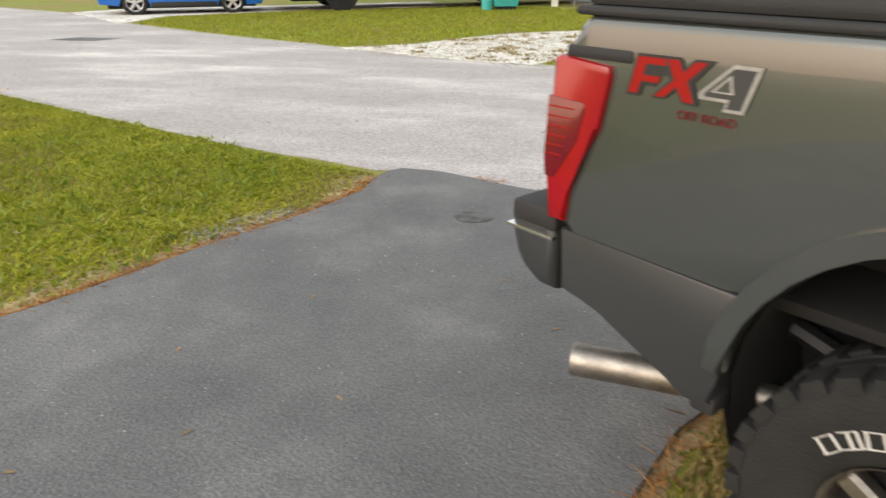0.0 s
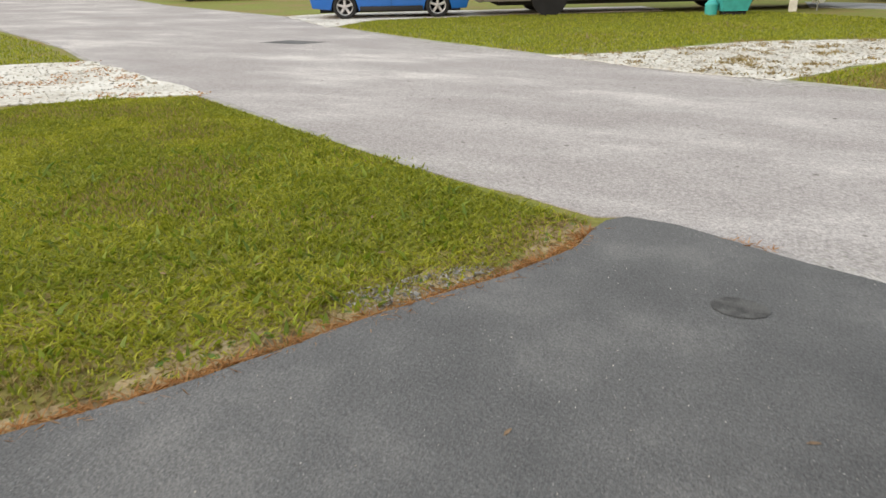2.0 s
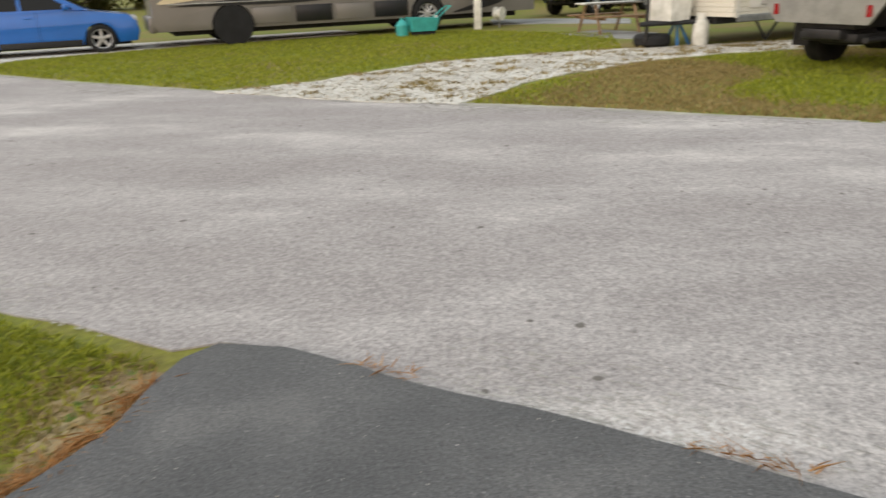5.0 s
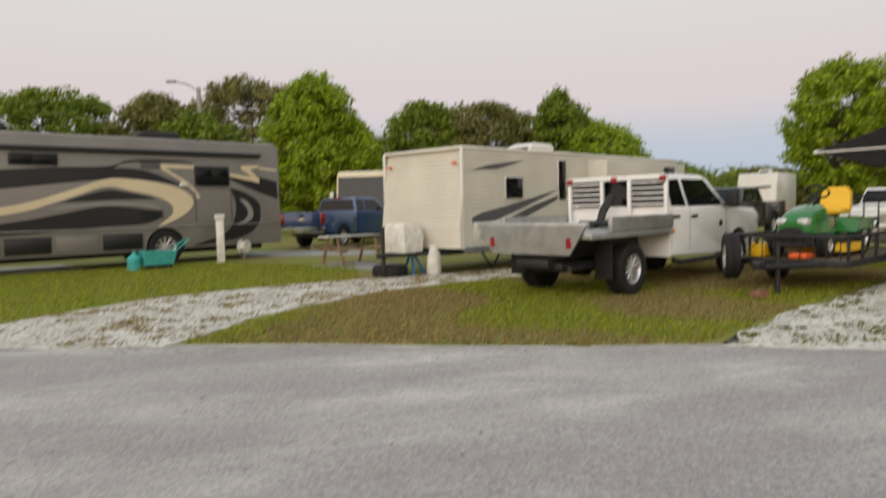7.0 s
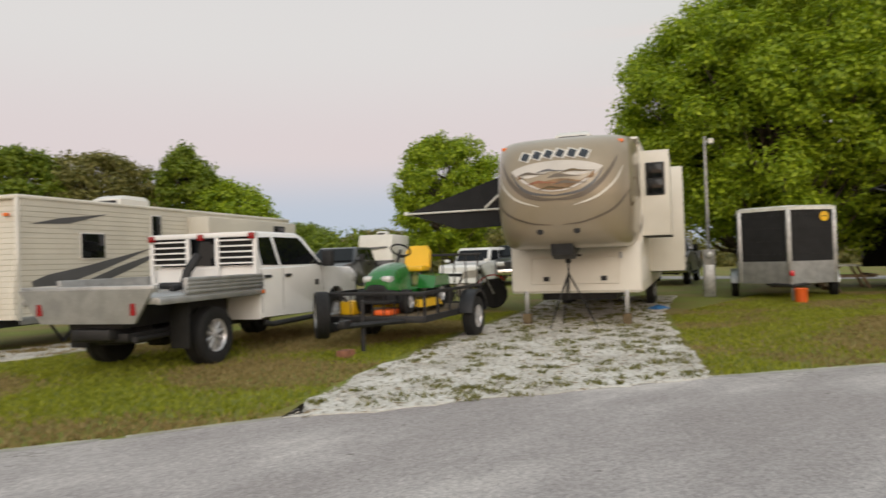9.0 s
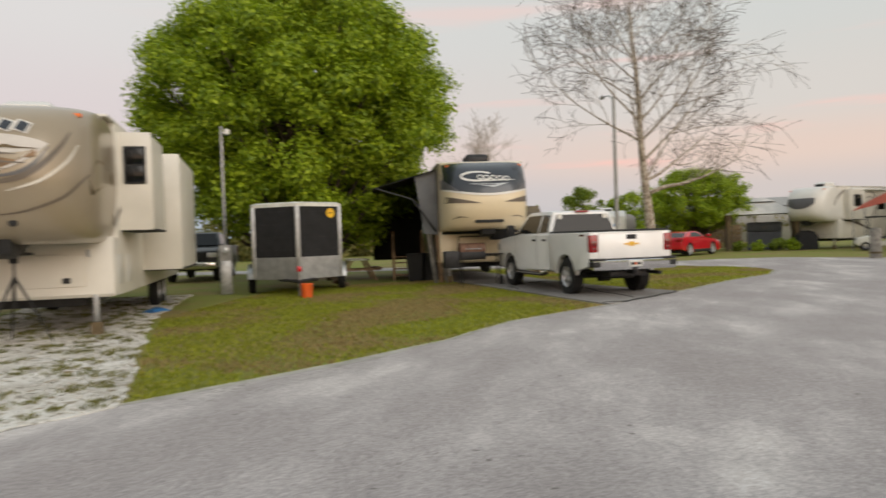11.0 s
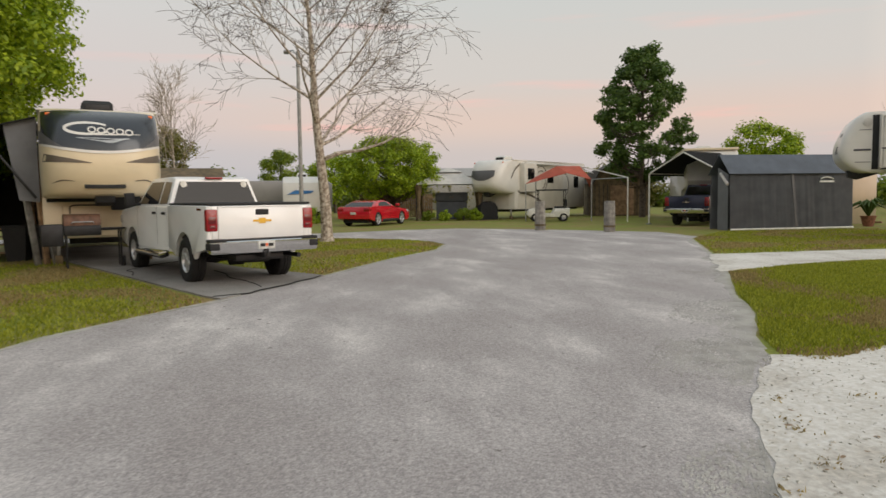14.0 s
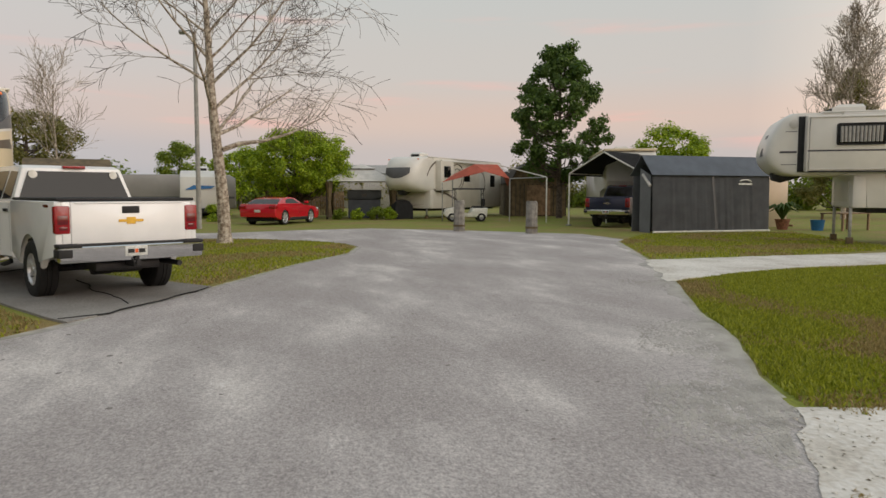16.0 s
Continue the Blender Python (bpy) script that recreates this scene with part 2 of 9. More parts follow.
M["leaf_bright"] = leaf_mat("leaf_bright", (0.135, 0.225, 0.005), (0.45, 0.56, 0.024))
M["leaf_mid"] = leaf_mat("leaf_mid", (0.105, 0.17, 0.008), (0.29, 0.36, 0.03))
M["leaf_dark"] = leaf_mat("leaf_dark", (0.045, 0.095, 0.012), (0.13, 0.21, 0.035))
M["leaf_dull"] = leaf_mat("leaf_dull", (0.13, 0.14, 0.03), (0.31, 0.28, 0.08))
M["blade"] = leaf_mat("blade", (0.165, 0.20, 0.012), (0.42, 0.44, 0.04))
M["blade_lime"] = leaf_mat("blade_lime", (0.25, 0.28, 0.014), (0.54, 0.52, 0.05))
M["blade_dry"] = leaf_mat("blade_dry", (0.22, 0.165, 0.06), (0.44, 0.34, 0.14))
M["needle"] = leaf_mat("needle", (0.34, 0.15, 0.045), (0.60, 0.33, 0.12))


def ground_mat(name, stops, scale, fine, rough=0.9, bump=0.5, speck=None, speck_scale=60, streak=None, grain=0.0):
    """Wide surfaces in world metres: broad patches, small mottling, specks, relief."""
    m = bpy.data.materials.new(name)
    m.use_nodes = True
    n, l = m.node_tree.nodes, m.node_tree.links
    b = n["Principled BSDF"]
    b.inputs["Roughness"].default_value = rough
    co = n.new("ShaderNodeTexCoord")
    vec = co.outputs["Object"]
    a = n.new("ShaderNodeTexNoise")
    a.inputs["Scale"].default_value, a.inputs["Detail"].default_value, a.inputs["Roughness"].default_value = scale, 6, 0.62
    if streak:
        mp = n.new("ShaderNodeMapping")
        mp.inputs["Rotation"].default_value = (0, 0, radians(streak[0]))
        mp.inputs["Scale"].default_value = (1.0, streak[1], 1.0)
        l.new(vec, mp.inputs[0])
        l.new(mp.outputs[0], a.inputs["Vector"])
    else:
        l.new(vec, a.inputs["Vector"])
    r = ramp(n, stops, "LINEAR")
    l.new(a.outputs[0], r.inputs["Fac"])
    f = n.new("ShaderNodeTexNoise")
    f.inputs["Scale"].default_value, f.inputs["Detail"].default_value = fine, 4
    l.new(vec, f.inputs["Vector"])
    mx = n.new("ShaderNodeMix")
    mx.data_type, mx.blend_type = "RGBA", "OVERLAY"
    mx.inputs[0].default_value = 0.55
    l.new(r.outputs[0], mx.inputs[6])
    l.new(f.outputs[0], mx.inputs[7])
    out = mx.outputs[2]
    if grain:
        g = n.new("ShaderNodeTexNoise")
        g.inputs["Scale"].default_value, g.inputs["Detail"].default_value, g.inputs["Roughness"].default_value = fine * 2.2, 3, 0.75
        l.new(vec, g.inputs["Vector"])
        gr = ramp(n, [(0.30, (0.12, 0.12, 0.12)), (0.50, (0.5, 0.5, 0.5)), (0.70, (0.88, 0.88, 0.88))], "LINEAR")
        l.new(g.outputs[0], gr.inputs["Fac"])
        m3 = n.new("ShaderNodeMix")
        m3.data_type, m3.blend_type = "RGBA", "OVERLAY"
        m3.inputs[0].default_value = 0.75 * grain
        l.new(out, m3.inputs[6])
        l.new(gr.outputs[0], m3.inputs[7])
        out = m3.outputs[2]
    if speck:
        v = n.new("ShaderNodeTexNoise")
        v.inputs["Scale"].default_value, v.inputs["Detail"].default_value = speck_scale, 1
        l.new(vec, v.inputs["Vector"])
        vr = ramp(n, [(speck[1], (0, 0, 0)), (speck[1] + 0.03, (1, 1, 1))], "LINEAR")
        l.new(v.outputs[0], vr.inputs["Fac"])
        m2 = n.new("ShaderNodeMix")
        m2.data_type = "RGBA"
        l.new(vr.outputs[0], m2.inputs[0])
        l.new(out, m2.inputs[6])
        m2.inputs[7].default_value = (*speck[0], 1)
        out = m2.outputs[2]
    l.new(out, b.inputs["Base Color"])
    bp = n.new("ShaderNodeBump")
    bp.inputs["Strength"].default_value, bp.inputs["Distance"].default_value = bump, 0.015
    l.new(f.outputs[0], bp.inputs["Height"])
    l.new(bp.outputs[0], b.inputs["Normal"])
    return m


M["grass"] = ground_mat("grass", [(0.28, (0.25, 0.16, 0.07)), (0.42, (0.215, 0.175, 0.042)), (0.53, (0.18, 0.19, 0.024)), (0.74, (0.20, 0.25, 0.022))], 0.42, 20, bump=0.9)
M["road"] = ground_mat("road", [(0.28, (0.305, 0.274, 0.264)), (0.47, (0.352, 0.322, 0.312)), (0.56, (0.41, 0.378, 0.366)), (0.68, (0.57, 0.532, 0.505))], 0.32, 34, bump=0.45, speck=((0.16, 0.145, 0.13), 0.745), speck_scale=9, streak=(30, 2.4), grain=0.7)
M["asphalt"] = ground_mat("asphalt", [(0.32, (0.082, 0.082, 0.084)), (0.52, (0.118, 0.117, 0.118)), (0.70, (0.185, 0.18, 0.176))], 0.9, 62, 0.85, 0.55, speck=((0.34, 0.335, 0.32), 0.75), speck_scale=90, grain=1.0)
M["gravel"] = ground_mat("gravel", [(0.3, (0.42, 0.385, 0.33)), (0.5, (0.62, 0.59, 0.53)), (0.7, (0.74, 0.715, 0.66))], 0.8, 16, bump=1.0, speck=((0.26, 0.19, 0.10), 0.66), speck_scale=5)
M["sand"] = ground_mat("sand", [(0.3, (0.44, 0.40, 0.345)), (0.5, (0.60, 0.57, 0.52)), (0.7, (0.70, 0.67, 0.62))], 0.9, 22, bump=0.6, speck=((0.25, 0.17, 0.10), 0.72), speck_scale=9)
M["dust"] = mat("dust", (0.60, 0.57, 0.52), 0.95, 0, 0.15, 3, 0.2, 60)
M["dust"].node_tree.nodes["Principled BSDF"].inputs["Alpha"].default_value = 0.6
M["pad"] = ground_mat("pad", [(0.3, (0.145, 0.132, 0.12)), (0.5, (0.205, 0.19, 0.175)), (0.7, (0.28, 0.265, 0.245))], 0.5, 30, bump=0.3)
M["litter"] = ground_mat("litter", [(0.3, (0.15, 0.10, 0.05)), (0.5, (0.33, 0.24, 0.12)), (0.7, (0.44, 0.36, 0.21))], 3.0, 45, bump=1.0, speck=((0.10, 0.16, 0.02), 0.62), speck_scale=12)


# ---- building helpers ----
def mesh_of(name, bm, material, angle=35):
    me = bpy.data.meshes.new(name)
    bmesh.ops.recalc_face_normals(bm, faces=bm.faces)
    bm.to_mesh(me)
    bm.free()
    if material:
        me.materials.append(material)
    me.polygons.foreach_set("use_smooth", [True] * len(me.polygons))
    me.set_sharp_from_angle(angle=radians(angle))
    return me


def part(name, bm, material, parent=None, label="", m=None):
    """Links a bmesh as one mesh object, under a thing or a part."""
    ob = new(name, mesh_of(name, bm, M[material] if isinstance(material, str) else material))
    ob.parent = parent
    if m is not None:
        ob.matrix_basis = m
    return tagged(ob, label)


def thing(name, m, label, category, group="", kind=""):
    ob = new(name)
    ob.empty_display_size = 0.2
    ob.matrix_world = m
    return tagged(ob, label, category, group, kind)


def box(bm, x0, x1, y0, y1, z0, z1, bevel=0.0, seg=2):
    v = [bm.verts.new((x, y, z)) for z in (z0, z1) for x, y in ((x0, y0), (x1, y0), (x1, y1), (x0, y1))]
    f = [bm.faces.new([v[i] for i in q]) for q in ((3, 2, 1, 0), (4, 5, 6, 7), (0, 1, 5, 4), (1, 2, 6, 5), (2, 3, 7, 6), (3, 0, 4, 7))]
    if bevel:
        bmesh.ops.bevel(bm, geom=list({e for q in f for e in q.edges}), offset=bevel, segments=seg, affect="EDGES", profile=0.5)
    return bm


def B(x0, x1, y0, y1, z0, z1, bevel=0.01, seg=2):
    return box(bmesh.new(), x0, x1, y0, y1, z0, z1, bevel, seg)


def rod(bm, a, b, r0, r1=None, n=10):
    a, b = Vector(a), Vector(b)
    r1 = r0 if r1 is None else r1
    q = (b - a).to_track_quat("Z", "Y")
    ring = [[bm.verts.new(p + q @ Vector((r * math.cos(k * math.tau / n), r * math.sin(k * math.tau / n), 0))) for k in range(n)] for p, r in ((a, r0), (b, r1))]
    for k in range(n):
        bm.faces.new((ring[0][k], ring[0][(k + 1) % n], ring[1][(k + 1) % n], ring[1][k]))
    bm.faces.new(ring[0][::-1])
    bm.faces.new(ring[1])
    return bm


def R(a, b, r0, r1=None, n=10):
    return rod(bmesh.new(), a, b, r0, r1, n)


def tube(points, r, n=8, closed=False):
    """A bent pipe through points."""
    bm = bmesh.new()
    pts = [Vector(p) for p in points]
    rings = []
    for i, p in enumerate(pts):
        a = pts[i - 1] if i or closed else p
        b = pts[(i + 1) % len(pts)] if i < len(pts) - 1 or closed else p
        q = (b - a).to_track_quat("Z", "Y")
        rr = r[i] if isinstance(r, (list, tuple)) else r
        rings.append([bm.verts.new(p + q @ Vector((rr * math.cos(k * math.tau / n), rr * math.sin(k * math.tau / n), 0))) for k in range(n)])
    last = len(rings) if closed else len(rings) - 1
    for i in range(last):
        s, t = rings[i], rings[(i + 1) % len(rings)]
        for k in range(n):
            bm.faces.new((s[k], s[(k + 1) % n], t[(k + 1) % n], t[k]))
    if not closed:
        bm.faces.new(rings[0][::-1])
        bm.faces.new(rings[-1])
    return bm


def prism(pts, y0, y1, bevel=0.0, seg=2, top=None):
    """The side outline pts (x, z) carried from y0 to y1; top: outline at y1 where it differs."""
    bm = bmesh.new()
    a = [bm.verts.new((x, y0, z)) for x, z in pts]
    b = [bm.verts.new((x, y1, z)) for x, z in (top or pts)]
    bm.faces.new(a)
    bm.faces.new(b[::-1])
    for i in range(len(pts)):
        j = (i + 1) % len(pts)
        bm.faces.new((a[j], a[i], b[i], b[j]))
    if bevel:
        ends = [e for e in bm.edges if (abs(e.verts[0].co.y - y0) < 1e-6) == (abs(e.verts[1].co.y - y0) < 1e-6)]
        bmesh.ops.bevel(bm, geom=ends, offset=bevel, segments=seg, affect="EDGES", profile=0.5, clamp_overlap=True)
    return bm


def slab(pts, thick, bevel=0.0):
    """A thin plate with the corners pts (3D), thickened along its normal."""
    bm = bmesh.new()
    p = [Vector(q) for q in pts]
    nrm = (p[1] - p[0]).cross(p[2] - p[0]).normalized() * thick
    a, b = [bm.verts.new(q) for q in p], [bm.verts.new(q + nrm) for q in p]
    bm.faces.new(a[::-1])
    bm.faces.new(b)
    for i in range(len(p)):
        j = (i + 1) % len(p)
        bm.faces.new((a[i], a[j], b[j], b[i]))
    return bm


def lathe(profile, n=28, axis="z", caps=True):
    """A round body from (radius, height) pairs."""
    bm = bmesh.new()
    rings = []
    for r, h in profile:
        ring = []
        for k in range(n):
            c, s = math.cos(k * math.tau / n) * r, math.sin(k * math.tau / n) * r
            ring.append(bm.verts.new((c, s, h) if axis == "z" else (c, h, s)))
        rings.append(ring)
    for u, v in zip(rings, rings[1:]):
        for k in range(n):
            bm.faces.new((u[k], u[(k + 1) % n], v[(k + 1) % n], v[k]))
    if caps and profile[0][0] > 1e-4:
        bm.faces.new(rings[0][::-1])
    if caps and profile[-1][0] > 1e-4:
        bm.faces.new(rings[-1])
    bmesh.ops.remove_doubles(bm, verts=bm.verts, dist=1e-5)
    return bm


def loft(sections, caps=True):
    """Skin over rings of equal point count."""
    bm = bmesh.new()
    rings = [[bm.verts.new(p) for p in s] for s in sections]
    for u, v in zip(rings, rings[1:]):
        for k in range(len(u)):
            bm.faces.new((u[k], u[(k + 1) % len(u)], v[(k + 1) % len(u)], v[k]))
    if caps:
        bm.faces.new(rings[0][::-1])
        bm.faces.new(rings[-1])
    return bm


def arc(cx, cz, r, a0, a1, n=10):
    return [(cx + r * math.cos(radians(a0 + (a1 - a0) * i / n)), cz + r * math.sin(radians(a0 + (a1 - a0) * i / n))) for i in range(n + 1)]


def sheet(name, outline, z, material, label, category, thick=0.0, grid=0.0, wob=0.0):
    """A flat piece of ground with an outline (x, y), on a slight skirt so that its rim shows."""
    bm = bmesh.new()
    vs = [bm.verts.new((x, y, z)) for x, y in outline]
    f = bm.faces.new(vs)
    if thick:
        lo = [bm.verts.new((x, y, z - thick)) for x, y in outline]
        for i in range(len(vs)):
            j = (i + 1) % len(vs)
            bm.faces.new((vs[i], vs[j], lo[j], lo[i]))
    bmesh.ops.triangulate(bm, faces=[f])
    return tagged(part(name, bm, material), label, category, kind="structure")


def ragged(outline, step=0.25, amp=0.05, seed=1, closed=True):
    """Cuts an outline finer and makes it uneven."""
    rnd = random.Random(seed)
    out = []
    n = len(outline)
    for i in range(n if closed else n - 1):
        a, b = Vector(outline[i]), Vector(outline[(i + 1) % n])
        k = max(1, min(900, int((b - a).length / step)))
        side = Vector((-(b - a).y, (b - a).x)).normalized()
        for s in range(k):
            p = a.lerp(b, s / k)
            w = amp * (noise.noise(Vector((p.x * 1.3, p.y * 1.3, seed))) * 1.4 + rnd.uniform(-0.35, 0.35))
            out.append(tuple(p + side * w))
    return out

# ---- the ground ----
bm = bmesh.new()
bmesh.ops.create_grid(bm, x_segments=60, y_segments=60, size=900)
ground = tagged(part("ground", bm, "grass"), "patchy green and dry mown grass ground", "ground", kind="structure")

ROAD_FAR = [(-79, 60), (-23, 24.8), (-13.8, 20.4), (-10.3, 17.6), (-6.2, 15.1), (-3.3, 13.6), (-1, 12.35), (0.4, 11.9), (1.9, 11.35), (3.2, 10.7), (4.6, 10.1), (5.8, 9.7),
            (8.1, 8.55), (9.75, 7.65), (11.8, 6.35), (13.7, 5.35), (15.7, 4.7), (18.1, 3.1), (21, 1.4), (24.2, -0.3), (26.8, -2.0), (28.9, -2.65)]
ROAD_BEND = [(30.2, -2.55), (31.6, -1.9), (33, -0.5), (33.9, 1.0), (34.6, 6), (35, 30), (38.5, 30), (37.4, 6), (37.3, 0.6), (38.6, -2.6), (39.05, -5.3), (36.7, -8.25), (34.1, -10.7), (32.6, -12.0), (29.5, -11.8)]
ROAD_NEAR = [(28.4, -10.9), (23, -8.2), (21.3, -7.2), (19.3, -6.17), (16.6, -4.5), (15.1, -3.75), (13.8, -2.85), (13.0, -2.45), (12.3, -2.3), (9.0, -0.1), (5.2, 2.6), (1.42, 5.05), (0.63, 5.38), (0.24, 5.57), (-0.1, 5.72), (-0.4, 5.78), (-0.6, 5.72), (-0.9, 5.82),
             (-2.16, 6.36), (-3.83, 7.16), (-6.4, 8.42), (-10.7, 10.4), (-12.93, 11.72), (-14.8, 12.65), (-18.7, 14.4), (-80, 48)]
road = sheet("road", ragged(ROAD_FAR + ROAD_BEND + ROAD_NEAR, 0.3, 0.05, 3), 0.010, "road", "pale grey worn asphalt lane with limestone dust", "road", 0.02)
DRIVE = [(-0.40, 5.74), (-0.1, 5.70), (0.24, 5.55), (0.63, 5.36), (1.01, 5.22), (1.42, 5.03), (2.75, 4.3), (1.95, 3.35), (1.56, 2.76), (1.37, 2.51), (1.21, 2.18), (0.9, 1.62), (-0.9, -1.5), (-3, -5), (-6.5, -5), (-4.6, -1), (-2.5, 1.9), (-1.87, 2.81), (-1.65, 3.13), (-1.45, 3.48),
         (-1.28, 3.84), (-1.07, 4.19), (-0.80, 4.61), (-0.57, 5.13), (-0.54, 5.45), (-0.5, 5.62)]
driveway = sheet("pavement_driveway", ragged(DRIVE, 0.12, 0.012, 5), 0.030, "asphalt", "dark fresh asphalt driveway with rounded rim", "driveway", 0.03)
G_LEFT = [(-6.3, 8.5), (-10.8, 10.5), (-11.9, 9.6), (-19, 5.0), (-14, 2.5), (-8.0, 7.1), (-7.25, 7.9)]
G_CAR = [(-10.25, 17.4), (-13.9, 20.5), (-13.2, 21.9), (-4, 27.0), (-3, 25.0), (-7.0, 22.6), (-10.3, 19.7)]
G_STRIP = [(-3.3, 13.5), (-0.9, 12.2), (0.45, 11.8), (1.5, 13.8), (3.42, 15.75), (5.1, 16.6), (9, 17.6), (9, 19.0), (3.8, 18.0), (1.8, 17.5), (-0.3, 16.5), (-1.95, 14.3)]
G_MAIN = [(5.75, 9.6), (8.1, 8.45), (9.78, 7.55), (12.95, 9.55), (16.5, 11.75), (22.5, 14.5), (21, 18), (15.97, 15.1), (12.0, 13.2), (9.2, 11.75), (7.9, 11.1), (6.5, 10.2)]
G_RIGHT = [(13.0, -2.42), (12.2, -1.75), (10.8, -0.85), (9.0, 0.1), (8.4, -4.5), (12, -11), (15.2, -8.2), (13.3, -4.4), (12.7, -3.1)]
G_SPLIT = [(22.9, -8.1), (21.2, -7.1), (19.4, -6.1), (20.1, -8.2), (20.5, -10.1), (20.3, -16), (22.6, -16), (22.8, -12)]
for nm, o, mt, lb in (("gravel_drive_1", G_LEFT, "gravel", "white limestone gravel drive with orange leaf litter"), ("gravel_drive_2", G_CAR, "gravel", "white gravel drive under the blue car"),
                      ("gravel_drive_3", G_STRIP, "gravel", "white gravel strip with sandy worn edge"), ("gravel_drive_4", G_MAIN, "gravel", "white crushed limestone drive with small weeds"),
                      ("gravel_drive_5", G_RIGHT, "sand", "pale sandy gravel drive mouth with ragged edge"), ("gravel_drive_6", G_SPLIT, "sand", "pale gravel drive between two lawns")):
    sheet(nm, ragged(o, 0.2, 0.10, len(nm) + len(o)), 0.016 + 0.001 * len(o) / 10, mt, lb, "gravel drive", 0.02)
PAD = [(18.2, 3.05), (21.0, 1.42), (23.2, 3.2), (32.5, 8.0), (30.5, 10.6), (27.5, 8.3), (18.7, 3.4)]
pad = sheet("pavement_pad", ragged(PAD, 0.5, 0.02, 9), 0.03, "pad", "cracked grey concrete parking pad", "parking pad", 0.03)

sheet("pavement_strip", ragged([(1.1, 27.0), (2.8, 26.7), (5.2, 25.5), (5.6, 27.8), (3.0, 29.4), (1.0, 30.0)], 0.5, 0.03, 6), 0.02, "concrete", "pale concrete drive beyond the lawn", "pavement", 0.02)
sheet("pavement_slab", ragged([(2.7, 22.4), (3.7, 20.6), (4.7, 19.9), (5.1, 21.7), (4.0, 23.2)], 0.5, 0.02, 8), 0.02, "concrete", "small grey concrete patio slab by the travel trailer", "pavement", 0.02)


def verge(name, pts, width, side, seed, label):
    """A sandy dust rim along the lane's edge, uneven on its inner side."""
    rnd = random.Random(seed)
    fine = ragged(pts, 0.18, 0.02, seed, False)
    bm = bmesh.new()
    prev = None
    for i, p in enumerate(fine):
        a, b = Vector(fine[max(0, i - 1)]), Vector(fine[min(len(fine) - 1, i + 1)])
        n = Vector((-(b - a).y, (b - a).x)).normalized() * side
        w = width * max(0.12, 0.55 + 1.1 * noise.noise(Vector((p[0] * 0.7, p[1] * 0.7, seed))) + rnd.uniform(-0.18, 0.18))
        q = [bm.verts.new((p[0] - n.x * 0.06, p[1] - n.y * 0.06, 0.0135)), bm.verts.new((p[0] + n.x * w, p[1] + n.y * w, 0.0115))]
        if prev:
            bm.faces.new((prev[0], prev[1], q[1], q[0]))
        prev = q
    return tagged(part(name, bm, "dust"), label, "road verge", kind="structure")


verge("verge_1", ROAD_FAR[10:], 0.14, -1, 2, "pale sandy dust along the lane edge")
verge("verge_2", ROAD_FAR[:11], 0.16, -1, 3, "pale sandy dust along the lane edge")
verge("verge_3", ROAD_NEAR[:8], 0.3, -1, 4, "pale sandy dust along the lane edge")
verge("verge_4", ROAD_NEAR[18:], 0.07, -1, 5, "pale sandy dust along the lane edge")


def dust(name, pts, count, reach, size, side, seed, label, material="dust"):
    """Thin pale dust blots on the lane, thickest along its edge, drawn out along it."""
    rng = random.Random(seed)
    fine = ragged(pts, 0.12, 0.0, seed, False)
    verts, faces = [], []
    for k in range(count):
        i = rng.randrange(1, len(fine) - 1)
        a, b = Vector(fine[i - 1]), Vector(fine[i + 1])
        d = (b - a).normalized()
        n = Vector((-d.y, d.x)) * side
        off = reach * rng.random() ** 1.7
        if noise.noise(Vector((a.x * 0.5, a.y * 0.5, seed))) < -0.12 + off / reach * 0.3:
            continue
        c = a + n * off + d * rng.uniform(-0.2, 0.2)
        lx, ly = size * rng.uniform(0.3, 1.0) * rng.uniform(1.0, 2.2), size * rng.uniform(0.2, 0.6)
        base, m = len(verts), 7
        for j in range(m):
            w = j * math.tau / m
            q = rng.uniform(0.45, 1.2)
            p = c + d * lx * q * math.cos(w) + n * ly * q * math.sin(w)
            verts.append((p.x, p.y, 0.0119 + 0.00000025 * k))
        faces.append(list(range(base, base + m)))
    me = bpy.data.meshes.new(name)
    me.from_pydata(verts, [], faces)
    me.materials.append(M[material])
    return tagged(new(name, me), label, "dust", kind="stuff")


dust("lane_dust", ROAD_NEAR[3:9], 5200, 0.95, 0.04, -1, 3, "white limestone dust spread on the lane edge")
dust("lane_dust", ROAD_FAR[9:21], 3200, 0.6, 0.032, -1, 4, "white limestone dust along the lane edge")
dust("lane_dust", ROAD_NEAR[17:22], 1500, 0.4, 0.022, -1, 5, "white limestone dust by the lawn")
dust("lane_dust", ROAD_NEAR[9:14], 2200, 0.5, 0.02, -1, 6, "white limestone dust by the driveway")
dust("lane_dust", ROAD_FAR[4:10], 2600, 0.8, 0.04, -1, 7, "white limestone dust before the gravel strip")


